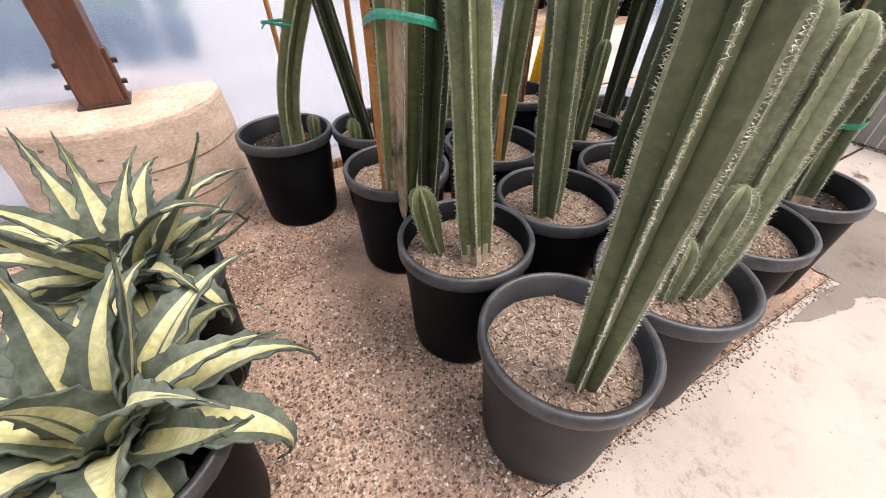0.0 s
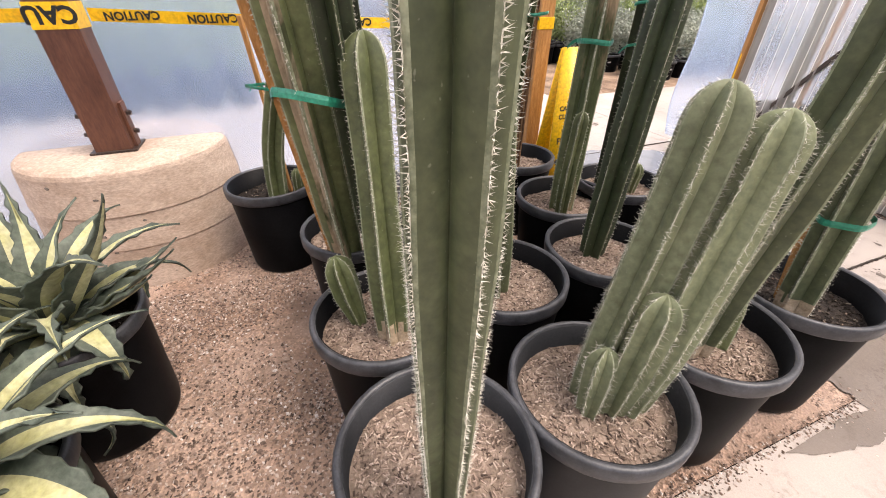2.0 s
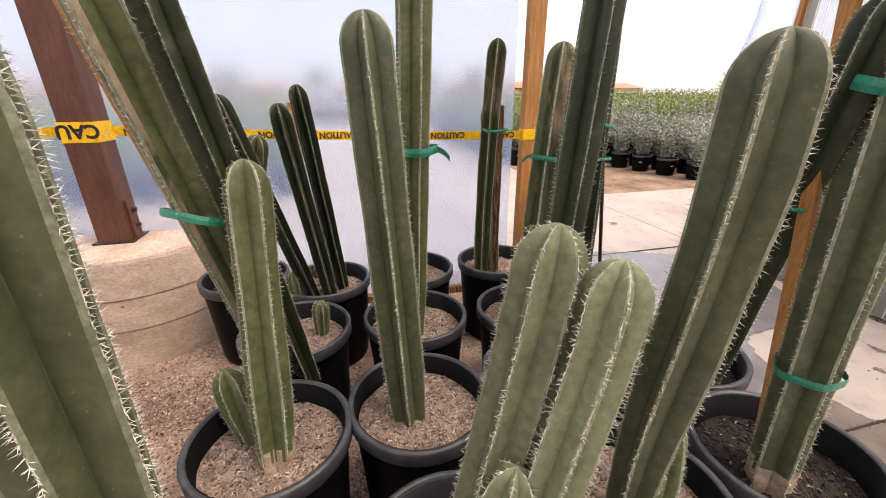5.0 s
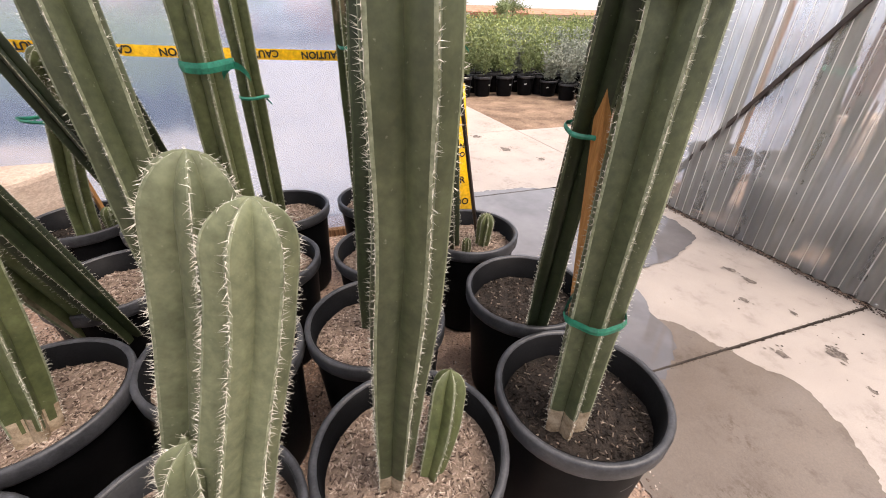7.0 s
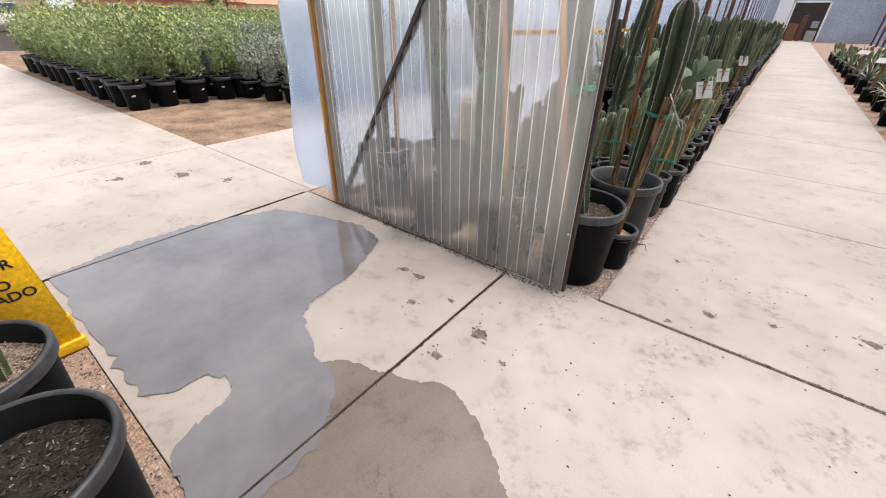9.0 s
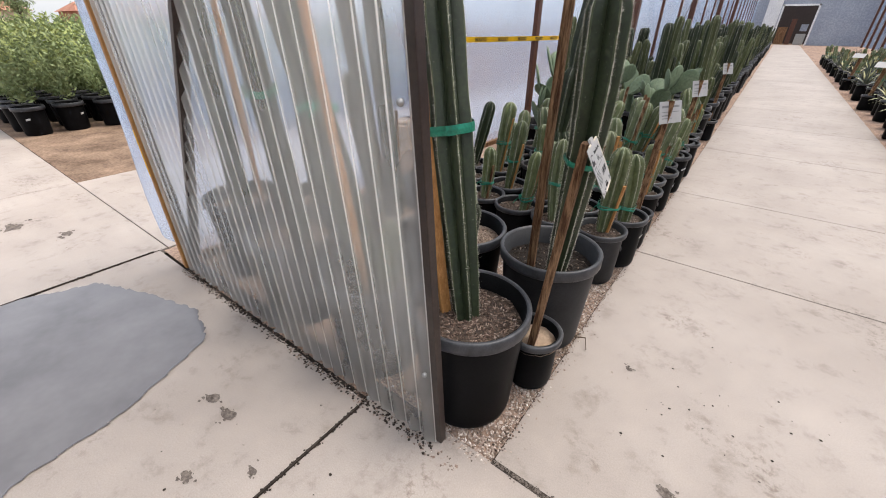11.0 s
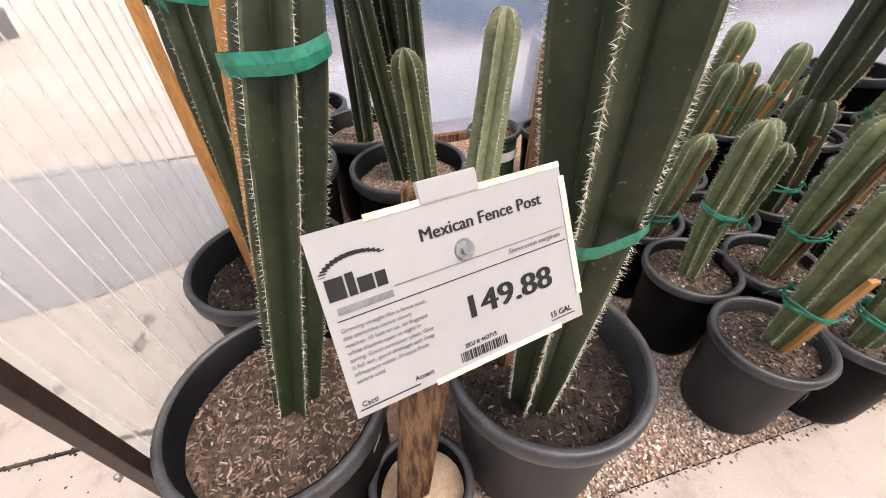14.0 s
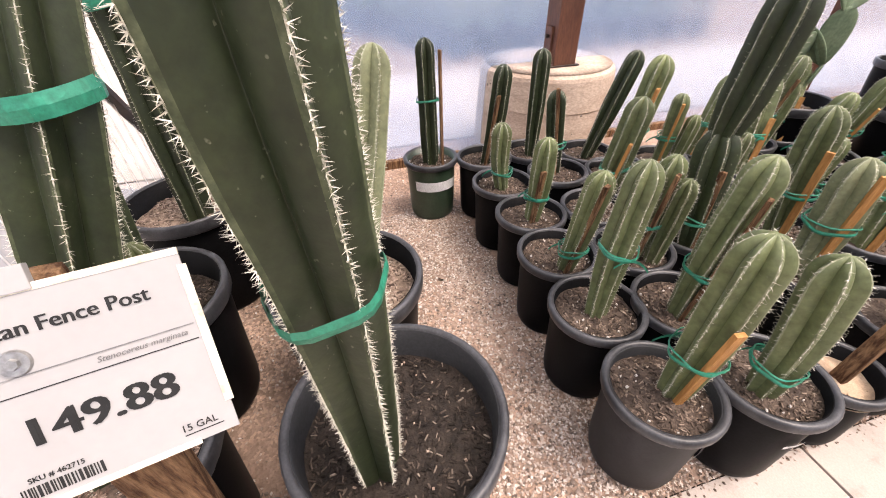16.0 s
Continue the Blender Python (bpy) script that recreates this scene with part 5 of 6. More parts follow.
# two thin leaning stems
o = (-1.36, -3.09)
c = potted("potted_cactus", *o, "two thin dark cactus stems leaning apart", k=13)
stem(c, lean_pts(o, (-1.312, -3.16, 0.37), (0.16, -0.235), 1.25), 0.038, 5, 0.3, M_STEM_DARK, 33, 0.5, 0.85)
stem(c, lean_pts(o, (-1.33, -3.08, 0.37), (0.30, -0.09), 1.22), 0.040, 6, 0.3, M_STEM_DARK, 34, 0.5, 0.85)
stem(c, lean_pts(o, (-1.38, -3.02, 0.37), (0.28, -0.08), 1.28), 0.036, 6, 0.3, M_STEM_DARK, 35, 0.5, 0.85)
stem(c, lean_pts(o, (-1.29, -3.22, 0.37), (0.05, -0.05), 0.50), 0.03, 7, 0.22, M_STEM, 36, 0.7, 0.85, name="pup")
wood_stake(c, rel((-1.44, -3.12, 0.33), o), rel((-1.40, -3.15, 1.22), o), 0.02, 0.02)
# back row by the film
o = (-1.39, -2.66)
c = potted("potted_cactus", *o, "green cactus leaning beside the film wall", k=14)
stem(c, lean_pts(o, (-1.335, -2.69, 0.36), (0.12, 0.02), 1.3), 0.046, 5, 0.28, M_STEM, 37, 0.5, 0.85)
tie(c, rel((-1.26, -2.675, 0.93), o), 0.05, 0.012, (0, 0.1), True, 11)
o = (-1.383, -2.21)
c = potted("potted_cactus", *o, "corky two-stemmed cactus tied to a brown stake", k=15)
stem(c, lean_pts(o, (-1.36, -2.30, 0.36), (0.16, -0.02), 1.45, (-0.03, 0)), 0.042, 5, 0.28, M_STEM, 38, 0.5, 0.85, scar=0.45, scar_way=(0.95, -0.3, 0.0), scar_cos=0.2)
stem(c, lean_pts(o, (-1.40, -2.22, 0.36), (0.10, -0.10), 1.2), 0.04, 5, 0.28, M_STEM, 39, 0.5, 0.85)
wood_stake(c, rel((-1.33, -2.24, 0.33), o), rel((-1.28, -2.26, 1.2), o), 0.03, 0.022, M_WEATHERED, "weathered brown stake")
tie(c, rel((-1.24, -2.29, 1.1), o), 0.06, 0.012, (0, 0), True, 12)


# ---- agaves in the first bed ----
def agave(x, y, n, seed, size, label, lift=0.40):
    rnd = random.Random(seed)
    ob = thing("potted_agave", (x, y, 0.002), label, "agave", "potted agaves")
    b, r = POT15[seed % 3]
    p = put("pot", b, ob)
    put("rim", r, p)
    put("soil", SOIL15_DARK[seed % 2], ob, "dark potting soil")
    for k in range(n):
        u = k / n
        a = k * 2.399 + rnd.uniform(-0.15, 0.15)
        rise = radians(78 - 74 * u ** 0.75 + rnd.uniform(-7, 7))
        l = size * (0.62 + 0.38 * math.sin(math.pi * min(1, 0.25 + u * 0.75))) * rnd.uniform(0.88, 1.1)
        w = size * 0.112 * rnd.uniform(0.85, 1.15)
        droop = rnd.uniform(0.6, 1.5) * (0.5 + u) if rnd.random() < 0.85 else -0.15
        twist = rnd.uniform(-0.45, 0.45)
        verts, faces, idx = [], [], []
        rows, cols = 20, (-1, -0.96, -0.60, -0.52, -0.06, 0.06, 0.48, 0.54, 0.96, 1)
        p0, ang = Vector((0.02, 0, lift)), rise
        d = l / rows
        for i in range(rows + 1):
            s = i / rows
            width = w * (0.62 + 0.62 * math.sin(math.pi * min(1, s * 1.25 + 0.05)) ** 1.2) * (1 - s ** 2.2)
            t = Vector((math.cos(ang), 0, math.sin(ang)))
            nn = Vector((-math.sin(ang), 0, math.cos(ang)))
            roll = twist * s * s
            sv = Vector((0, math.cos(roll), 0)) + nn * math.sin(roll)
            tooth = 0.0055 * (1 if i % 2 else -0.4) * (0.3 if s > 0.9 or s < 0.1 else 1)
            for q in cols:
                e = (abs(q) == 1) * tooth
                wave = 0.010 * math.sin(i * 1.7 + seed) * (abs(q) > 0.9) * (1 - s)
                verts.append(p0 + sv * (q * width + (1 if q > 0 else -1) * e) + nn * (0.48 * abs(q) ** 1.4 * width + wave))
            p0 = p0 + t * d
            ang -= droop * 2.4 / rows * (0.05 + 1.9 * s)
        c_n = len(cols)
        for i in range(rows):
            for q in range(c_n - 1):
                faces.append((i * c_n + q, i * c_n + q + 1, (i + 1) * c_n + q + 1, (i + 1) * c_n + q))
                mid = (cols[q] + cols[q + 1]) / 2
                idx.append(1 if abs(mid) < 0.5 and not (abs(mid) < 0.04 and k % 7 == 0) and i < rows - 1 else 0)
        me = mesh_of("leaf", verts, faces, [M_AG_GREEN, M_AG_CREAM], idx)
        lf = put("leaf", me, ob, at=Matrix.Rotation(a, 4, "Z"))
        sol = lf.modifiers.new("thickness", "SOLIDIFY")
        sol.thickness, sol.offset = 0.005, -1
    return ob


agave(-0.71, -4.05, 32, 4, 0.43, "variegated agave with cream-striped toothed leaves in a black pot")
agave(-0.25, -4.09, 34, 8, 0.44, "large variegated agave spilling over its black pot")
agave(2.42, 7.2, 26, 5, 0.62, "large cream-edged agave in a black pot across the aisle")
agave(2.26, 5.2, 22, 7, 0.30, "small variegated agave in a black pot across the aisle")

# ---- second bed: large cacti behind the clear panel ----
o = (-0.047, 0.247)
c = potted("potted_cactus", *o, "upright dark green cactus tied with wide green tape to a stake", k=16, brown=True)
stem(c, lean_pts(o, (-0.065, 0.261, 0.34), (-0.292, 0.221), 1.58), 0.068, 6, 0.24, M_STEM_DARK, 41, 1.2, 0.55, phase=0.4, grow=0.42)
wood_stake(c, rel((-0.128, 0.228, 0.33), o), rel((-0.128 - 0.267 * 1.2, 0.228 + 0.157 * 1.2, 1.53), o), 0.034, 0.020)
tie(c, rel((-0.240, 0.390, 0.945), o), 0.074, 0.030, (-0.1, -0.10), False, 13)
sticker(c, 0.186, 0.33, 1.1, 0.06)
o = (0.010, 0.762)
c = potted("potted_cactus", *o, "very broad tapering cactus with green tape in dark soil", dark=True, k=17, worn=True)
stem(c, [rel(p, o) for p in ((0.060, 0.714, 0.33), (0.070, 0.716, 0.50), (0.088, 0.714, 0.81), (0.094, 0.704, 1.05), (0.085, 0.70, 1.335))], 0.071, 5, 0.24, M_STEM_DARK, 43, 1.7, 0.54, phase=1.15, long=0.9, grow=0.8)
wood_stake(c, rel((-0.04, 0.70, 0.33), o), rel((-0.045, 0.745, 1.7), o), 0.030, 0.022, M_WEATHERED, "brown wooden stake")
tie(c, rel((0.089, 0.714, 0.82), o), 0.063, 0.019, (0.12, 0.0), False, 14)
o = (-0.465, 0.21)
c = potted("potted_cactus", *o, "leaning dark cactus with pups, tied to a long stake", k=18, dark=True)
stem(c, lean_pts(o, (-0.456, 0.205, 0.34), (-0.30, -0.02), 1.5), 0.056, 7, 0.2, M_STEM_DARK, 45, 0.7, 0.85)
stem(c, [rel(p, o) for p in ((-0.42, 0.27, 0.33), (-0.425, 0.27, 0.45), (-0.43, 0.28, 0.60))], 0.04, 9, 0.2, M_STEM, 46, 0.8, 0.85, name="pup")
stem(c, [rel(p, o) for p in ((-0.40, 0.225, 0.33), (-0.40, 0.225, 0.42), (-0.40, 0.23, 0.52))], 0.036, 9, 0.2, M_STEM, 47, 0.8, 0.85, name="pup")
wood_stake(c, rel((-0.455, 0.165, 0.33), o), rel((-0.60, 0.13, 1.6), o), 0.026, 0.020)
tie(c, rel((-0.635, 0.185, 0.98), o), 0.066, 0.024, (0, -0.28), True, 15)
o = (-0.40, 0.705)
c = potted("potted_cactus", *o, "cactus with several arms spreading from one pot", k=19)
stem(c, [rel(p, o) for p in ((-0.371, 0.738, 0.33), (-0.40, 0.76, 0.5), (-0.48, 0.82, 0.72), (-0.53, 0.865, 0.93))], 0.044, 6, 0.24, M_STEM_GREY, 48, 0.9, 0.7)
stem(c, [rel(p, o) for p in ((-0.40, 0.68, 0.33), (-0.45, 0.645, 0.5), (-0.475, 0.63, 0.7), (-0.48, 0.615, 0.88))], 0.036, 6, 0.26, M_STEM, 49, 0.9, 0.7)
stem(c, [rel(p, o) for p in ((-0.34, 0.69, 0.33), (-0.335, 0.69, 0.43), (-0.33, 0.69, 0.56))], 0.036, 7, 0.24, M_STEM_DARK, 50, 0.9, 0.7, name="pup")
stem(c, [rel(p, o) for p in ((-0.38, 0.665, 0.36), (-0.36, 0.60, 0.40), (-0.35, 0.545, 0.455))], 0.032, 5, 0.3, M_STEM, 51, 0.8, 0.7, name="pup")
sticker(c, 0.182, 0.30, -0.4, 0.05)
o = (-0.84, 0.66)
c = potted("potted_cactus", *o, "three slender dark cactus stems in one pot", k=20)
stem(c, lean_pts(o, (-0.86, 0.64, 0.36), (-0.06, -0.12), 1.05), 0.042, 6, 0.26, M_STEM_DARK, 52, 0.6, 0.85)
stem(c, lean_pts(o, (-0.82, 0.72, 0.36), (-0.05, -0.03), 1.45), 0.040, 6, 0.26, M_STEM_DARK, 53, 0.6, 0.85)
stem(c, lean_pts(o, (-0.90, 0.70, 0.36), (-0.06, -0.08), 1.5), 0.040, 6, 0.26, M_STEM_DARK, 54, 0.6, 0.85)
o = (-0.98, 0.215)
c = potted("potted_cactus", *o, "dark cactus bound with grey-green tape beside the panel", k=21)
stem(c, lean_pts(o, (-0.96, 0.24, 0.36), (-0.12, -0.02), 1.5), 0.056, 6, 0.24, M_STEM_DARK, 55, 0.6, 0.85)
tie(c, rel((-1.04, 0.226, 1.0), o), 0.066, 0.028, (0, -0.12), False, 16)
o = (-1.24, 0.56)
c = potted("potted_cactus", *o, "tall cactus beside an orange stake near the wall", k=22)
stem(c, lean_pts(o, (-1.24, 0.55, 0.36), (-0.05, 0.02), 1.4), 0.046, 6, 0.24, M_STEM_DARK, 56, 0.5, 0.85)
o = (-1.56, 0.30)
c = potted("potted_cactus", *o, "tall staked cactus in the corner by the film wall", k=23)
stem(c, lean_pts(o, (-1.56, 0.28, 0.36), (-0.02, 0.02), 1.5), 0.05, 6, 0.24, M_STEM_DARK, 57, 0.5, 0.85)
wood_stake(c, rel((-1.50, 0.36, 0.33), o), rel((-1.50, 0.36, 1.7), o), 0.03, 0.02)


# ---- price sign in its sand bucket ----
def price_sign(x, y, label):
    ob = thing("price_sign", (x, y, 0.002), label, "sign", "price signs")
    b, r = pot_meshes(0.104, 0.235, 77)
    p = put("bucket", b, ob, "small black pot used as a weight")
    put("rim", r, p)
    put("sand", soil_mesh(0.092, 0.185, 5, M_SAND, M_SAND, 10, name="sand"), ob, "hard tan sand")
    return ob


o = (0.105, 0.472)
sign = price_sign(0.105, 0.472, "white price card on a weathered wooden stake set in sand")
TL, TR, BL = Vector((0.190, 0.411, 0.933)), Vector((0.146, 0.620, 0.926)), Vector((0.255, 0.430, 0.812))
org = Vector((0.105, 0.472, 0.002))
ux = (TR - TL).normalized()
uy = (TL - BL)
uy = (uy - ux * uy.dot(ux)).normalized()
uz = ux.cross(uy)
CW, CH = (TR - TL).length, (TL - BL).length
frame_card = Matrix((( ux.x, uy.x, uz.x, BL.x - org.x), (ux.y, uy.y, uz.y, BL.y - org.y), (ux.z, uy.z, uz.z, BL.z - org.z), (0, 0, 0, 1)))
top_card = frame_card @ Vector((CW * 0.53, CH * 1.045, -0.014))
foot_pt = Vector((0.0, -0.028, 0.12))
zax = (top_card - foot_pt).normalized()
yax = zax.cross(ux).normalized()
xax = yax.cross(zax)
stake_m = Matrix(((xax.x, yax.x, zax.x, foot_pt.x), (xax.y, yax.y, zax.y, foot_pt.y), (xax.z, yax.z, zax.z, foot_pt.z), (0, 0, 0, 1)))
part("stake", box_bm(-0.031, -0.013, 0, 0.031, 0.013, (top_card - foot_pt).length, 0.004, stake_m), M_WEATHERED, sign, "weathered grooved wooden stake", smooth=False)
card = part("card", box_bm(0, 0, -0.001, CW, CH, 0.001, m=frame_card), M_CARD, sign, "white printed card in a plastic sleeve", smooth=False)
part("sleeve_edge", box_bm(CW * 0.20, CH * 0.985, -0.0016, CW, CH * 1.02, 0.0016, m=frame_card), M_CARDEDGE, card, smooth=False)
part("sleeve_edge", box_bm(CW * 0.985, CH * 0.16, 0.0012, CW * 1.012, CH * 0.93, 0.0022, m=frame_card), M_CARDEDGE, card, smooth=False)
part("sleeve_edge", box_bm(CW * 0.30, -CH * 0.015, 0.0012, CW * 0.88, CH * 0.018, 0.002, m=frame_card), M_CARDEDGE, card, smooth=False)
part("flap", box_bm(CW * 0.40, CH * 0.99, -0.004, CW * 0.63, CH * 1.11, 0.003, 0.001, m=frame_card), M_CARD, card, "folded white paper flap", smooth=False)
bm = bmesh.new()
bmesh.ops.create_cone(bm, cap_ends=True, segments=24, radius1=0.009, radius2=0.008, depth=0.0025, matrix=frame_card @ Matrix.Translation((CW * 0.525, CH * 0.685, 0.002)))
washer = part("washer", bm, M_METAL, card, "grey steel washer", smooth=False)
bm = bmesh.new()
bmesh.ops.create_cone(bm, cap_ends=True, segments=6, radius1=0.004, radius2=0.0035, depth=0.003, matrix=frame_card @ Matrix.Translation((CW * 0.525, CH * 0.685, 0.0045)))
part("screw", bm, M_METAL, washer, smooth=False)


def card_text(body, u, v, size, mat=None, shear=0.0, bold=0.0, wide=1.0):
    me = text_mesh(body, size, mat or M_BLACK, 0.0002, "LEFT", shear)
    put("lettering", me, card, at=frame_card @ Matrix.Translation((CW * u, CH * v, 0.0016)) @ Matrix.Diagonal((wide, 1, 1, 1)))
    if bold:
        put("lettering", me, card, at=frame_card @ Matrix.Translation((CW * u + bold, CH * v, 0.0015)) @ Matrix.Diagonal((wide, 1, 1, 1)))


def card_bar(u0, v0, u1, v1, mat=None, z=0.0013):
    part("print", box_bm(CW * u0, CH * v0, z, CW * u1, CH * v1, z + 0.0003, m=frame_card), mat or M_BLACK, card, smooth=False)


card_text("Mexican Fence Post", 0.367, 0.80, 0.0138, bold=0.0006)
card_text("149.88", 0.462, 0.285, 0.0268, bold=0.0020, wide=1.2)
card_text("15 GAL", 0.835, 0.075, 0.0075)
card_text("Stenocereus marginata", 0.70, 0.572, 0.0058, M_GREYINK, 0.25)
for i, line in enumerate(("Growing straight like a fence post,", "this attractive cactus slowly", "reaches 10 feet or so. Its fragrant", "white blooms open at night in", "spring. Good container plant. Give", "it full sun, good drainage and deep", "infrequent water. Protect from", "severe cold.")):
    card_text(line, 0.030, 0.475 - i * 0.041, 0.0047, M_GREYINK)
card_text("Cacti", 0.025, 0.055, 0.0060)
card_text("Accent", 0.225, 0.065, 0.0056)
card_text("SKU # 462715", 0.44, 0.125, 0.0050)
card_bar(0.015, 0.035, 0.24, 0.041)
card_bar(0.84, 0.052, 0.96, 0.057)
card_bar(0.24, 0.618, 0.975, 0.624, M_GREYINK)
card_bar(0.03, 0.536, 0.975, 0.541)
brnd = random.Random(4)
uu = 0.415
while uu < 0.615:
    w = brnd.choice((0.003, 0.005, 0.008))
    card_bar(uu, 0.045, uu + w, 0.105)
    uu += w + brnd.choice((0.003, 0.005))
# logo as plain shapes: a heavy wordmark block, a name bar and a swoosh arc
for u0, v0, u1, v1 in ((0.025, 0.645, 0.085, 0.760), (0.092, 0.645, 0.120, 0.765), (0.127, 0.645, 0.180, 0.725), (0.187, 0.645, 0.225, 0.725)):
    card_bar(u0, v0, u1, v1)
card_bar(0.04, 0.568, 0.232, 0.605, M_GREYINK)
for i in range(15):
    a = radians(172 - i * 9.5)
    cx, cy = 0.138 + 0.115 * math.cos(a), 0.765 + 0.088 * math.sin(a)
    card_bar(cx - 0.012, cy - 0.010 * math.sin(i * 0.21), cx + 0.012, cy + 0.010 * math.sin(i * 0.21) + 0.002)

# ---- second bed: rows of small potted cacti ----
def small_cactus(at, stems, stake=None, band=None, k=0, mat=None, pot=None, label="small ribbed green cactus tied to a stake in a black pot", coarse=False):
    """A nursery pot of soil with short ribbed stems (foot, tip, radius), an optional stake and a band of plant tape."""
    ob = thing("potted_cactus", at, label, "cactus", "small potted cacti")
    b, r = pot or (POT5_FAR if coarse else POT5)[k % 2]
    p = put("pot", b, ob, at=Matrix.Rotation(k * 0.9, 4, "Z"))
    put("rim", r, p)
    put("soil", (SOIL5_FAR if coarse else SOIL5)[k % 3], ob, at=Matrix.Rotation(k * 1.7, 4, "Z"))
    for j, (foot, tip, R) in enumerate(stems):
        f, e = Vector((*foot, 0.245)), Vector(tip)
        mid = f.lerp(e, 0.45) + Vector((0.008 * math.sin(k * 2.1 + j), 0.008 * math.cos(k * 1.3), 0))
        stem(ob, [f, mid, e], R, 6 + (k + j) % 2, 0.17, mat or M_STEM_YOUNG, 60 + k * 3 + j, 0.9, 0.62, name="stem" if j == 0 else "pup", grow=0.55, plump=0.6, coarse=coarse)
    foot, tip, R = stems[0]
    f, e = Vector((*foot, 0.245)), Vector(tip)
    if stake:
        top, wood = stake
        side = Vector((R * 0.75, -R * 0.35, 0))
        wood_stake(ob, f + side * 0.7, f.lerp(e, top) + side * 1.3 + Vector((0.004, 0.0, 0.0)), 0.021, 0.011, wood, "wooden stake")
    if band:
        c = f.lerp(e, band)
        tie(ob, c, R * 1.06, 0.011, (-(e.y - f.y) / (e.z - f.z), (e.x - f.x) / (e.z - f.z)), True, 20 + k)
        tie(ob, c + Vector((0, 0, 0.012)), R * 1.065, 0.006, (0.08, 0.06), False, 40 + k)
    sticker(ob, 0.120, 0.20 - 0.01 * (k % 2), (-0.1, 0.35)[k % 2], 0.05, 0.014)
    return ob


SMALL = []
for k in range(7):
    h = (0.37, 0.41, 0.31, 0.46, 0.33, 0.50, 0.38)[k]
    lx, ly = (-0.05, 0.04, 0.02, -0.06, 0.0, 0.03, 0.06)[k], (0.10, 0.07, 0.03, 0.12, 0.02, 0.16, 0.05)[k]
    R = (0.056, 0.048, 0.042, 0.050, 0.040, 0.054, 0.046)[k]
    stems = [((0.0, -0.01), (lx, ly, 0.26 + h), R)]
    if k in (1, 4):
        stems.append(((0.04, 0.04), (0.055, 0.075, 0.26 + h * 0.75), R * 0.8))
    SMALL.append(small_cactus((0, 0, -50), stems, None if k == 2 else ((0.62, 0.8, 0, 1.05, 0.9, 0.55, 0.7)[k], M_WEATHERED if k % 2 else M_WOOD), 0.42, k, coarse=True))
GREY_POT = pot_meshes(0.131, 0.30, 5, M_GREYPOT, M_RIM)
# the plants nearest the aisle's corner: place, stems, stake, band
NEAR = [
    ((0.054, 1.353), [((0.0, 0.035), (0.012, 0.045, 0.715), 0.052)], (0.62, M_WOOD), 0.34, GREY_POT, "plump young cactus leaning on an orange stake in a grey pot"),
    ((0.100, 1.606), [((0.01, -0.025), (-0.008, -0.03, 0.645), 0.047)], None, 0.26, None, "short plump cactus with a single band of green tape"),
    ((-0.208, 1.356), [((-0.005, 0.005), (-0.042, 0.068, 0.70), 0.046)], None, 0.48, None, "slender young cactus banded with green tape"),
    ((-0.154, 1.585), [((0.01, -0.01), (0.03, 0.03, 0.735), 0.047)], (0.85, M_WEATHERED), 0.36, None, "upright young cactus tied to a dark weathered stake"),
    ((-0.460, 1.376), [((0.045, 0.006), (0.078, 0.045, 0.61), 0.042)], (0.95, M_WEATHERED), 0.25, None, "small cactus leaning beside a brown stake"),
    ((-0.406, 1.621), [((0.008, 0.003), (0.02, 0.03, 0.62), 0.040), ((0.05, 0.04), (0.06, 0.06, 0.56), 0.036)], (0.9, M_WEATHERED), 0.4, None, "small two-stemmed cactus with a brown stake"),
    ((-0.702, 1.401), [((0.0, 0.005), (0.012, 0.022, 0.585), 0.041)], (0.7, M_WEATHERED), 0.35, None, "thin young cactus with yellowish soil specks"),
    ((-0.668, 1.655), [((0.0, 0.0), (0.03, 0.06, 0.70), 0.046)], (0.7, M_WOOD), 0.45, None, "young cactus tied to an orange stake"),
    ((-0.958, 1.397), [((-0.006, 0.0), (-0.012, -0.015, 0.545), 0.041)], None, 0.3, None, "short stubby cactus with green tape"),
    ((-0.977, 1.667), [((-0.04, 0.01), (-0.07, -0.02, 0.62), 0.043)], (1.05, M_WEATHERED), 0.4, None, "grey-green cactus beside a dark stick"),
    ((-1.225, 1.415), [((0.0, 0.01), (0.026, 0.062, 0.70), 0.043)], (0.75, M_WEATHERED), None, None, "slim dark cactus leaning towards the film wall"),
    ((-1.217, 1.65), [((-0.01, 0.01), (-0.01, 0.014, 0.74), 0.040)], None, None, None, "slim upright dark cactus near the footing"),
    ((-0.90, 1.91), [((0.0, 0.0), (0.04, 0.05, 0.76), 0.050)], (0.8, M_WOOD), 0.45, None, "stout pale-ribbed young cactus"),
    ((-1.12, 1.90), [((0.0, 0.0), (0.075, 0.10, 0.74), 0.043)], None, None, None, "dark leaning cactus in front of the footing"),
    ((-0.35, 2.17), [((0.0, 0.0), (-0.03, -0.01, 0.70), 0.056)], (0.75, M_WOOD), 0.4, None, "plump green cactus with a pale stake"),
    ((-0.17, 2.05), [((0.0, 0.0), (-0.01, 0.0, 0.64), 0.058)], (0.95, M_WOOD), 0.5, None, "plump grey-green cactus with an orange stake"),
]
for k, (at, stems, stake, band, pot, label) in enumerate(NEAR):
    small_cactus((*at, 0.002), stems, stake, band, k + 9, M_STEM_DARK if "dark" in label and "stake" not in label else (M_STEM_GREY if "grey-green" in label else None), pot, label)


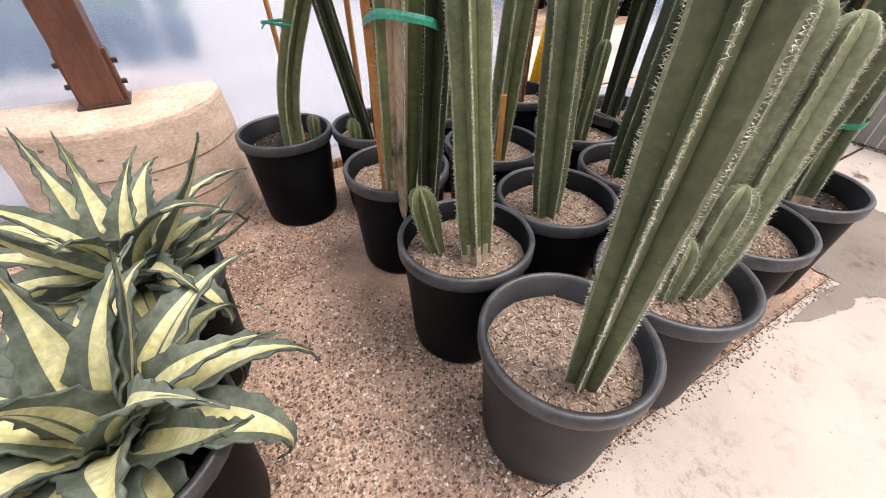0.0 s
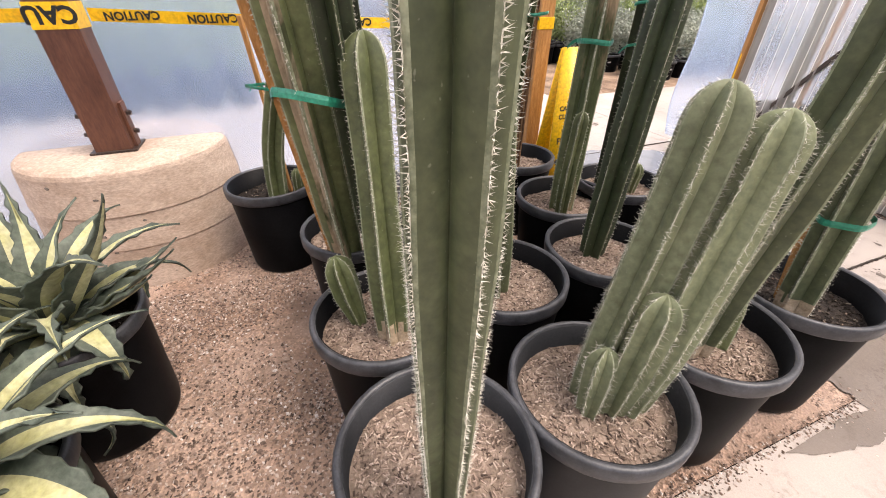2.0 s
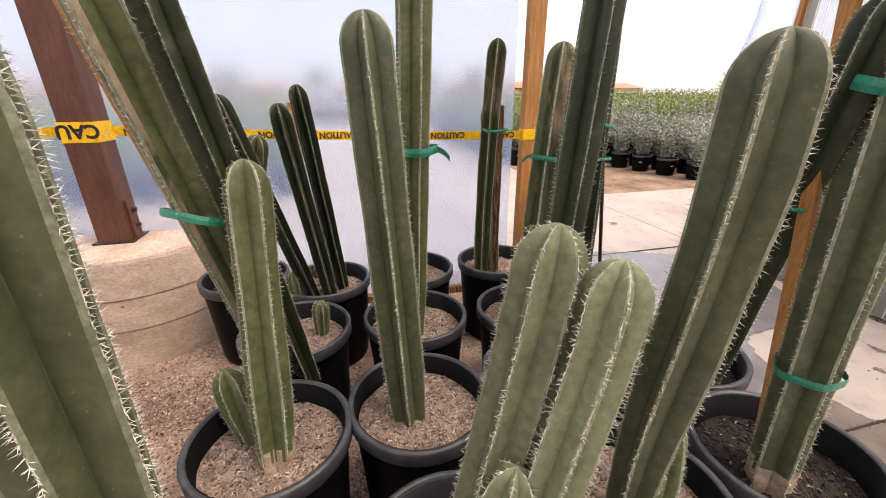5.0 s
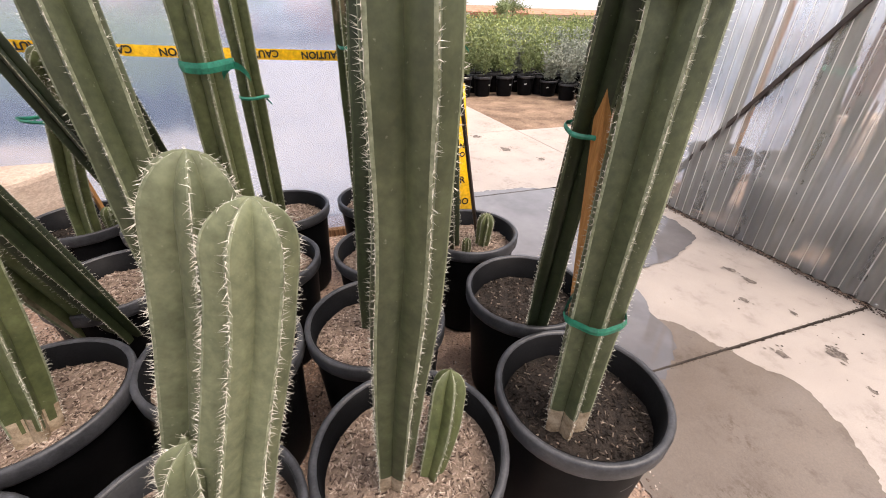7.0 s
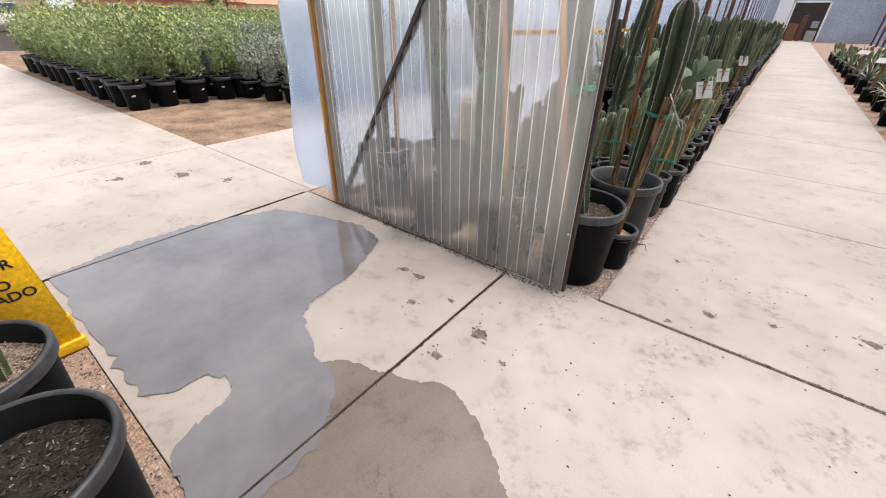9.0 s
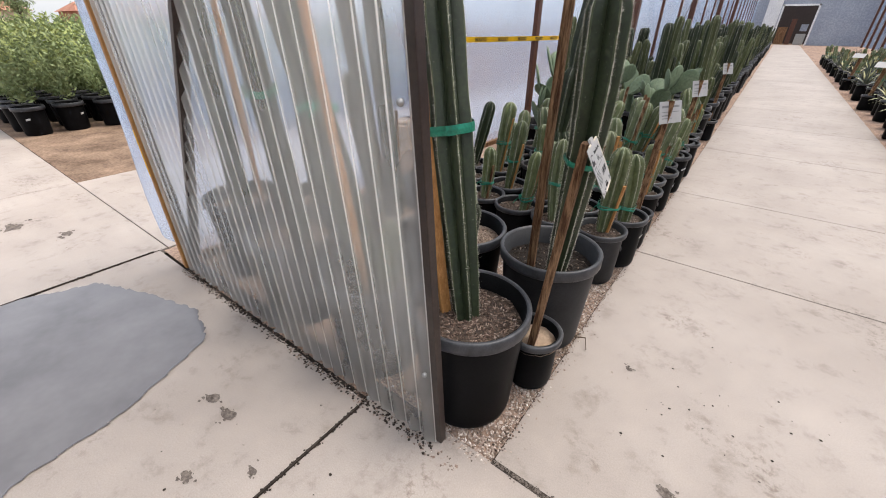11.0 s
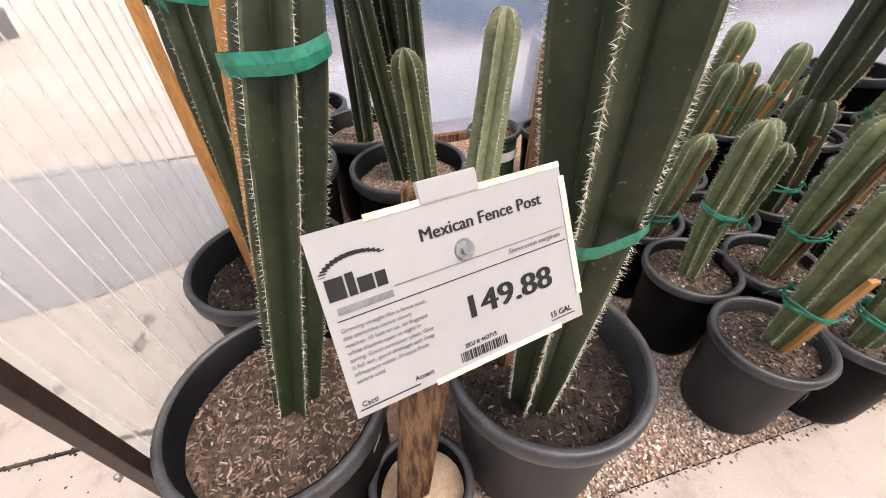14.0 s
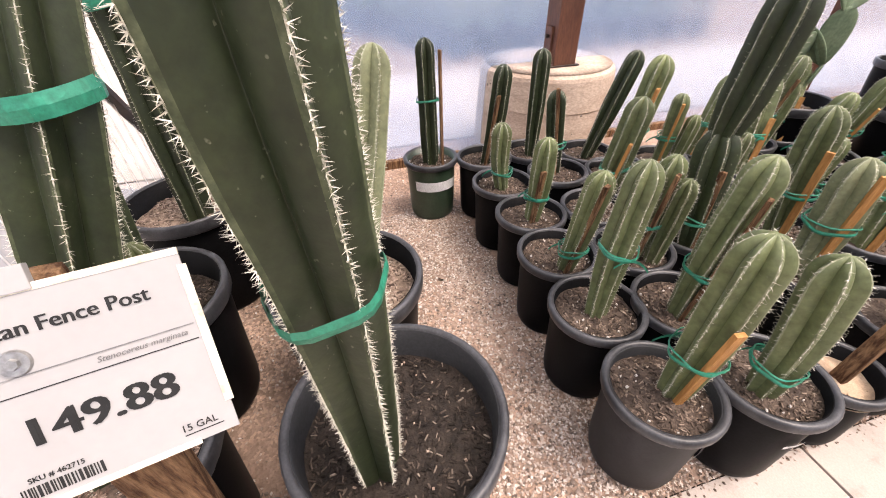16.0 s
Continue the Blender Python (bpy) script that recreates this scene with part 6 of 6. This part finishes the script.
def place_small(k, x, y, turn, s=1.0):
    m = Matrix.Translation((x, y, 0.002)) @ Matrix.Rotation(turn, 4, "Z") @ Matrix.Scale(s, 4)
    ob = copy_thing(SMALL[k], m)
    ob.scale = (s, s, s)
    return ob


prnd = random.Random(33)
TAKEN = [at for at, *_ in NEAR] + [(-0.42, 1.87), (0.115, 1.86)]
for row in range(2, 11):
    for col in range(5):
        x = 0.045 - 0.262 * col + (0.042 if row % 2 else 0.0)
        y = 1.375 + 0.245 * row + 0.02 * col
        if x < -1.28 and 1.6 < y < 2.6:
            continue
        if row >= 7 and col >= 2:
            continue
        if row == 2 and col == 0:
            continue
        if any((x - px) ** 2 + (y - py) ** 2 < 0.21 ** 2 for px, py in TAKEN):
            continue
        place_small(prnd.randrange(7), x + prnd.uniform(-0.012, 0.012), y + prnd.uniform(-0.012, 0.012), prnd.uniform(-0.6, 0.5), prnd.uniform(0.94, 1.05))
# pot with a printed band, standing apart, near the wall
ob = thing("potted_cactus", (-1.30, 1.17, 0.002), "small dark cactus in a green pot with a pale band", "cactus", "small potted cacti")
b, r = pot_meshes(0.131, 0.30, 9, M_GREENPOT, M_RIM)
p = put("pot", b, ob)
put("rim", r, p)
put("soil", SOIL5[0], ob)
stem(ob, [(0, 0, 0.24), (-0.01, 0.0, 0.5), (-0.02, 0.0, 0.80)], 0.042, 6, 0.24, M_STEM_DARK, 91, 0.5, 0.85)
wood_stake(ob, (0.03, 0.05, 0.22), (0.03, 0.05, 0.76), 0.018, 0.012, M_WEATHERED, "brown stake")
tie(ob, (-0.01, 0.0, 0.56), 0.05, 0.010, (0, 0), True, 44)
bv = []
for i in range(15):
    a = -0.9 + 1.8 * i / 14
    for zz, rr in ((0.165, 0.119), (0.215, 0.1225)):
        bv.append((rr * math.cos(a), rr * math.sin(a), zz))
put("band", mesh_of("band", bv, [(i * 2, i * 2 + 2, i * 2 + 3, i * 2 + 1) for i in range(14)], M_LABEL), p, "pale printed band")
# one tall joined stem in the middle of the small ones
ob = small_cactus((-0.42, 1.87, 0.002), [((0.02, -0.03), (-0.01, -0.035, 0.66), 0.062)], (0.75, M_WEATHERED), 0.3, 31, M_STEM_DARK, None, "tall jointed cactus rising above the small ones")
stem(ob, [(-0.01, -0.035, 0.62), (0.0, -0.02, 0.80), (0.01, 0.0, 1.02)], 0.060, 6, 0.2, M_STEM_DARK, 92, 0.6, 0.6, name="upper_joint", plump=0.6)
stem(ob, [(0.01, 0.0, 0.98), (0.02, 0.02, 1.15), (0.04, 0.06, 1.42)], 0.055, 6, 0.2, M_STEM_DARK, 93, 0.6, 0.6, name="upper_joint", plump=0.6)
for x, y in ((0.115, 1.86), (0.10, 3.1), (0.10, 5.3)):
    s2 = price_sign(x, y, "small price card on a brown wooden stake in sand")
    part("stake", beam_bm((0, 0, 0.1), (0.01, 0.14, 0.86), 0.034, 0.022, 0.002), M_WEATHERED, s2, smooth=False)
    m = Matrix.Translation((0.02, 0.135, 0.80)) @ pose(0, 0, 0, 74, 0, 62)
    cd = part("card", box_bm(-0.09, -0.06, -0.001, 0.09, 0.06, 0.001, m=m), M_CARD, s2, smooth=False)
    for v0, v1, u1 in ((0.025, 0.037, 0.07), (0.0, 0.004, 0.07), (-0.02, -0.014, 0.0), (-0.035, -0.03, 0.01)):
        part("print", box_bm(-0.07, v0, 0.0012, u1, v1, 0.0016, m=m), M_GREYINK, cd, smooth=False)


# prickly pears
def prickly_pear(x, y, seed, n, label):
    rnd = random.Random(seed)
    ob = thing("prickly_pear", (x, y, 0.002), label, "cactus", "prickly pears")
    b, r = POT15[seed % 3]
    p = put("pot", b, ob)
    put("rim", r, p)
    put("soil", SOIL15[seed % 3], ob)
    pads = [(Vector((0, 0, 0.36)), 0.0, rnd.uniform(0, 3))]
    for k in range(n):
        base, tilt, az = pads[0] if k < 3 else pads[rnd.randrange(1, min(len(pads), 6))]
        l, w = rnd.uniform(0.20, 0.28), rnd.uniform(0.075, 0.10)
        tl, a2 = tilt * 0.5 + rnd.uniform(0.15, 0.75), rnd.uniform(0, 6.28)
        bm = bmesh.new()
        bmesh.ops.create_uvsphere(bm, u_segments=18, v_segments=10, radius=1)
        for v in bm.verts:
            z = (v.co.z + 1) / 2
            v.co = Vector((v.co.x * w * (0.55 + 0.55 * z), v.co.y * 0.014, z * l))
        m = Matrix.Translation(base) @ Matrix.Rotation(a2, 4, "Z") @ Matrix.Rotation(tl, 4, "Y") @ Matrix.Rotation(rnd.uniform(0, 3.1), 4, "Z")
        tip = m @ Vector((0, 0, l * 0.93))
        bmesh.ops.transform(bm, matrix=m, verts=bm.verts)
        part("pad", bm, M_PEAR, ob)
        pads.append((tip, tl, a2))
    return ob


prickly_pear(-0.75, 3.45, 3, 15, "prickly pear with wide grey-green pads in a black pot")
prickly_pear(-0.25, 3.75, 5, 16, "prickly pear with rounded pads in a black pot")
prickly_pear(-1.10, 3.05, 6, 13, "prickly pear with upright oval pads")
prickly_pear(-0.55, 4.25, 9, 16, "large prickly pear crowded with pads")

# tall staked cacti further along, in rows
FAR = []
for k in range(4):
    ob = thing("potted_cactus", (0, 0, -50), "tall clustered green cactus in a black pot further down the aisle", "cactus", "far potted cacti")
    b, r = POT15_FAR[k % 3]
    p = put("pot", b, ob)
    put("rim", r, p)
    put("soil", SOIL15_FAR[k % 3], ob)
    for j in range(2 + k % 3):
        frn = random.Random(200 + k * 7 + j)
        z1 = frn.uniform(0.75, 1.35)
        bx, by = frn.uniform(-0.08, 0.08), frn.uniform(-0.08, 0.08)
        lx, ly = frn.uniform(-0.15, 0.15), frn.uniform(-0.1, 0.25)
        stem(ob, [(bx, by, 0.33), (bx + lx * 0.3, by + ly * 0.3, 0.33 + (z1 - 0.33) * 0.5), (bx + lx * 0.6, by + ly * 0.6, z1)], frn.uniform(0.04, 0.055), 6, 0.24, M_STEM if (k + j) % 2 else M_STEM_DARK, 210 + k * 5 + j, 0.0, 0.85, coarse=True)
    FAR.append(ob)
frnd = random.Random(77)
y = 4.55
while y < 34:
    for col in range(4):
        x = -0.06 - 0.43 * col + frnd.uniform(-0.04, 0.04)
        if any(abs(y - py) < 0.5 for py in (8.28, 14.47, 20.66, 26.85, 33.04)) and col == 3:
            continue
        copy_thing(FAR[frnd.randrange(4)], Matrix.Translation((x, y + frnd.uniform(-0.05, 0.05), 0.002)) @ Matrix.Rotation(frnd.uniform(0, 6.28), 4, "Z"))
    y += 0.45 if y < 14 else 0.9
for row in range(7, 12):
    for col in range(3):
        copy_thing(SMALL[(row + col) % 7], Matrix.Translation((0.04 - 0.27 * col, 3.1 + 0.27 * (row - 7), 0.002)) @ Matrix.Rotation(frnd.uniform(-0.4, 0.4), 4, "Z")) if not (col and row > 8) else None

# far bed across the aisle: agaves, small cacti, signs
def small_rosette(x, y, seed, label):
    rnd = random.Random(seed)
    ob = thing("potted_agave", (x, y, 0.002), label, "agave", "agaves across the aisle")
    b, r = POT5_FAR[seed % 2]
    p = put("pot", b, ob)
    put("rim", r, p)
    put("soil", SOIL5_FAR[1], ob)
    verts, faces = [], []
    for k in range(26):
        a, u = k * 2.399, k / 26
        rise, l = radians(80 - 72 * u), rnd.uniform(0.22, 0.34)
        o = len(verts)
        for i in range(6):
            s = i / 5
            rr, zz = math.cos(rise) * l * s, 0.26 + math.sin(rise) * l * s - 0.10 * s * s * u
            w = 0.022 * (1 - s ** 2) + 0.001
            for q in (-1, 1):
                verts.append((rr * math.cos(a) - q * w * math.sin(a), rr * math.sin(a) + q * w * math.cos(a), zz))
        for i in range(5):
            faces.append((o + i * 2, o + i * 2 + 1, o + i * 2 + 3, o + i * 2 + 2))
    put("leaves", mesh_of("leaves", verts, faces, M_AG_CREAM if seed % 2 else M_AG_GREEN), ob)
    return ob


ROS = [small_rosette(0, 0, 1, "pale striped agave in a black pot"), small_rosette(0, 0, 2, "grey-green agave in a black pot")]
for ob in ROS:
    ob.location = (0, 0, -50)
for row in range(34):
    for col in range(4):
        x, y = 2.12 + 0.46 * col + frnd.uniform(-0.06, 0.06), 2.0 + row * 0.62 + frnd.uniform(-0.08, 0.08)
        pick = frnd.random()
        src = ROS[frnd.randrange(2)] if pick < 0.5 else (SMALL[frnd.randrange(7)])
        copy_thing(src, Matrix.Translation((x, y, 0.002)) @ Matrix.Rotation(frnd.uniform(0, 6.28), 4, "Z"))
for y in (2.9, 4.5, 6.8, 9.4, 12.5):
    s2 = price_sign(2.0, y, "white price card leaning on a brown stake")
    part("stake", beam_bm((0, 0, 0.1), (0.05, 0.08, 0.70), 0.05, 0.03, 0.002), M_WEATHERED, s2, smooth=False)
    m = Matrix.Translation((0.0, 0.05, 0.70)) @ pose(0, 0, 0, 35, 0, -18)
    part("card", box_bm(-0.10, -0.07, -0.001, 0.10, 0.07, 0.001, m=m), M_CARD, s2, smooth=False)
for ob in SMALL + FAR + ROS:
    for q in (*ob.children_recursive, ob):
        bpy.data.objects.remove(q)


# ---- outside: shrubs in pots, mulch strip, distance ----
bark_strip = bed("mulch_strip", -20.0, 0.035, -4.075, 30.0, "brown shredded mulch ground beside the concrete")
bark_strip.data.materials[0] = M_MULCH


def shrub(seed, mats, h, label):
    rnd = random.Random(seed)
    ob = thing("potted_shrub", (0, 0, 0), label, "shrub", "potted shrubs outside")
    b, r = pot_meshes(0.165, 0.34, seed, n=16)
    p = put("pot", b, ob)
    put("rim", r, p)
    sticker(ob, 0.150, 0.20, 0.1, 0.045, 0.02)
    verts, faces, idx = [], [], []
    for _ in range(42):
        a, sp = rnd.uniform(0, 6.28), rnd.uniform(0.05, 0.30)
        top = Vector((math.cos(a) * sp, math.sin(a) * sp, 0.34 + h * rnd.uniform(0.5, 1.0)))
        foot = Vector((math.cos(a) * 0.05, math.sin(a) * 0.05, 0.28))
        for i in range(22):
            u = rnd.uniform(0.15, 1.0)
            c = foot.lerp(top, u) + Vector((rnd.gauss(0, 0.018), rnd.gauss(0, 0.018), rnd.gauss(0, 0.01)))
            way = Vector((rnd.uniform(-1, 1), rnd.uniform(-1, 1), rnd.uniform(0.1, 1.1))).normalized()
            side = way.cross(Vector((rnd.uniform(-1, 1), rnd.uniform(-1, 1), 0.3))).normalized()
            l, w = rnd.uniform(0.042, 0.076), rnd.uniform(0.0075, 0.015)
            o = len(verts)
            verts += [c, c + way * l * 0.5 + side * w, c + way * l, c + way * l * 0.5 - side * w]
            faces.append((o, o + 1, o + 2, o + 3))
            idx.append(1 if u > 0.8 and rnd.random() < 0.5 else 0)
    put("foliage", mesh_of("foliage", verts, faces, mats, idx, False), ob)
    return ob


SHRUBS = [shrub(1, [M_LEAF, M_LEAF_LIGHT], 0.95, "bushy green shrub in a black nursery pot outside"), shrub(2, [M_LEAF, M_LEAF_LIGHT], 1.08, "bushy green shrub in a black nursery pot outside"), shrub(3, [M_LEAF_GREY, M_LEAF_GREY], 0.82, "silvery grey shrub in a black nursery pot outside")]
urnd = random.Random(9)
for row in range(16):
    for col in range(17):
        x, y = -6.6 - 0.42 * row - urnd.uniform(0, 0.08), 0.30 + 0.40 * col + urnd.uniform(-0.05, 0.05)
        if col > 12 and row > 10:
            continue
        k = 2 if (row < 5 and 1 < col < 12 and urnd.random() < 0.5) else (urnd.randrange(2))
        copy_thing(SHRUBS[k], Matrix.Translation((x, y, 0.0)) @ Matrix.Rotation(urnd.uniform(-0.8, 0.6), 4, "Z"))
# block of low silver shrubs beside the concrete
for row in range(5):
    for col in range(9):
        x, y = -4.62 - 0.44 * row + urnd.uniform(-0.04, 0.04), 2.35 + 0.44 * col + urnd.uniform(-0.04, 0.04) - 0.12 * row
        bush = copy_thing(SHRUBS[2], Matrix.Translation((x, y, 0.0)) @ Matrix.Rotation(urnd.uniform(-0.9, 0.5), 4, "Z") @ Matrix.Scale(0.86, 4))
        bush.scale = (1.0, 1.0, 0.80)
for row in range(5):
    for col in range(16):
        copy_thing(SHRUBS[urnd.randrange(2)], Matrix.Translation((-5.2 - 0.45 * row, -9.9 + 0.41 * col, 0.0)) @ Matrix.Rotation(urnd.uniform(0, 6.28), 4, "Z"))
for ob in SHRUBS:
    for q in (*ob.children_recursive, ob):
        bpy.data.objects.remove(q)


def yucca(x, y, z, seed):
    rnd = random.Random(seed)
    ob = thing("yucca", (x, y, 0), "spiky yucca with a ball of stiff leaves on a trunk", "yucca", "yuccas outside")
    v, f = lathe([(0.16, 0), (0.12, z * 0.4), (0.10, z * 0.8), (0.06, z)], 12, 0.05, seed)
    put("trunk", mesh_of("trunk", v, f, M_TWIG), ob)
    verts, faces = [], []
    for k in range(420):
        d = Vector((rnd.gauss(0, 1), rnd.gauss(0, 1), rnd.gauss(0.25, 0.8))).normalized()
        s = d.cross(Vector((rnd.uniform(-1, 1), rnd.uniform(-1, 1), 1))).normalized() * 0.018
        l = rnd.uniform(0.55, 0.85)
        c = Vector((0, 0, z))
        o = len(verts)
        verts += [c + d * 0.08 + s, c + d * 0.08 - s, c + d * l]
        faces.append((o, o + 1, o + 2))
    put("crown", mesh_of("crown", verts, faces, M_LEAF_LIGHT, None, False), ob)


yucca(-16.5, 15.9, 1.55, 1)
yucca(-18.0, 20.4, 1.75, 2)


def far_tree(x, y, h, seed):
    rnd = random.Random(seed)
    ob = thing("tree", (x, y, 0), "distant broadleaf tree with an open uneven crown", "tree", "distant trees")
    v, f = lathe([(0.25, 0), (0.18, h * 0.3), (0.10, h * 0.6), (0.03, h * 0.85)], 8, 0.1, seed)
    put("trunk", mesh_of("trunk", v, f, M_TWIG), ob)
    verts, faces = [], []
    for _ in range(14):
        a, rr = rnd.uniform(0, 6.28), rnd.uniform(0.1, h * 0.36)
        cc = Vector((math.cos(a) * rr, math.sin(a) * rr, h * rnd.uniform(0.5, 0.95)))
        for _ in range(120):
            c = cc + Vector((rnd.gauss(0, h * 0.08), rnd.gauss(0, h * 0.08), rnd.gauss(0, h * 0.05)))
            d = Vector((rnd.uniform(-1, 1), rnd.uniform(-1, 1), rnd.uniform(-1, 1))).normalized() * h * 0.03
            s = d.cross(Vector((rnd.uniform(-1, 1), 0.3, rnd.uniform(-1, 1)))).normalized() * h * 0.012
            o = len(verts)
            verts += [c - d, c + s, c + d, c - s]
            faces.append((o, o + 1, o + 2, o + 3))
    put("crown", mesh_of("crown", verts, faces, M_LEAF, None, False), ob)


for k, (x, y, h) in enumerate(((-60, 10, 4.5), (-64, 18, 5.5), (-58, 26, 4.2), (-70, 34, 6), (-62, -6, 5), (-66, -18, 5.5), (-60, -30, 4.5), (-72, 4, 5))):
    far_tree(x, y, h, 40 + k)


def house(x, y, w, d, h, wall, seed):
    ob = thing("house", (x, y, 0), "low distant desert building with terracotta roof", "house", "distant houses")
    part("wall", box_bm(-d / 2, -w / 2, 0, d / 2, w / 2, h), wall, ob, smooth=False)
    bm = bmesh.new()
    vs = [bm.verts.new(v) for v in ((-d / 2 - 0.4, -w / 2 - 0.4, h), (d / 2 + 0.4, -w / 2 - 0.4, h), (d / 2 + 0.4, w / 2 + 0.4, h), (-d / 2 - 0.4, w / 2 + 0.4, h), (0, -w / 2 + 1, h + 1.2), (0, w / 2 - 1, h + 1.2))]
    for q in ((0, 1, 4), (1, 2, 5, 4), (2, 3, 5), (3, 0, 4, 5), (3, 2, 1, 0)):
        bm.faces.new([vs[i] for i in q])
    part("roof", bm, M_TERRA, ob, smooth=False)
    for k in range(int(w / 4)):
        yy = -w / 2 + 2 + k * 4
        win = part("window", box_bm(d / 2, yy - 0.6, 1.0, d / 2 + 0.06, yy + 0.6, 2.1), M_WHITE, ob, smooth=False)
        part("pane", box_bm(d / 2 + 0.06, yy - 0.5, 1.1, d / 2 + 0.08, yy + 0.5, 2.0), M_CARGLASS, win, smooth=False)


for k, (x, y, w) in enumerate(((-85, -22, 20), (-88, 6, 18), (-82, 30, 22), (-90, 55, 24), (-86, -50, 22))):
    house(x, y, w, 10, 2.8, M_TAN if k % 2 else M_TERRA, k)
fence = part("boundary_wall", box_bm(-52.2, -70, 0, -52, 80, 1.3), M_TERRA, None, smooth=False)
tagged(fence, "long low terracotta-coloured boundary wall", "wall", kind="structure")


def car(x, y, turn, body, seed):
    ob = thing("car", Matrix.Translation((x, y, 0)) @ Matrix.Rotation(turn, 4, "Z"), "parked car beyond the shrubs", "car", "parked cars")
    bm = box_bm(-2.2, -0.9, 0.35, 2.2, 0.9, 0.95, 0.12)
    part("body", bm, body, ob)
    bm = box_bm(-1.5, -0.82, 0.95, 1.3, 0.82, 1.5, 0.0)
    for v in bm.verts:
        if v.co.z > 1.3:
            v.co.x *= 0.75
            v.co.y *= 0.85
    part("cabin", bm, M_CARGLASS, ob, smooth=False)
    part("roof", box_bm(-1.1, -0.68, 1.5, 0.95, 0.68, 1.55, 0.02), body, ob)
    for wx in (-1.4, 1.4):
        for wy in (-0.88, 0.88):
            bm = bmesh.new()
            bmesh.ops.create_cone(bm, cap_ends=True, segments=18, radius1=0.33, radius2=0.33, depth=0.2, matrix=Matrix.Translation((wx, wy, 0.33)) @ Matrix.Rotation(math.pi / 2, 4, "X"))
            part("wheel", bm, M_POT, ob)


for k, (x, y, m) in enumerate(((-38, 3.5, M_WHITE), (-38.5, 18.5, M_RED), (-39, -3, M_WHITE), (-38, 26, M_WHITE), (-37, 12.6, M_YELLOW))):
    car(x, y, 1.57 + 0.1 * k, m, k)
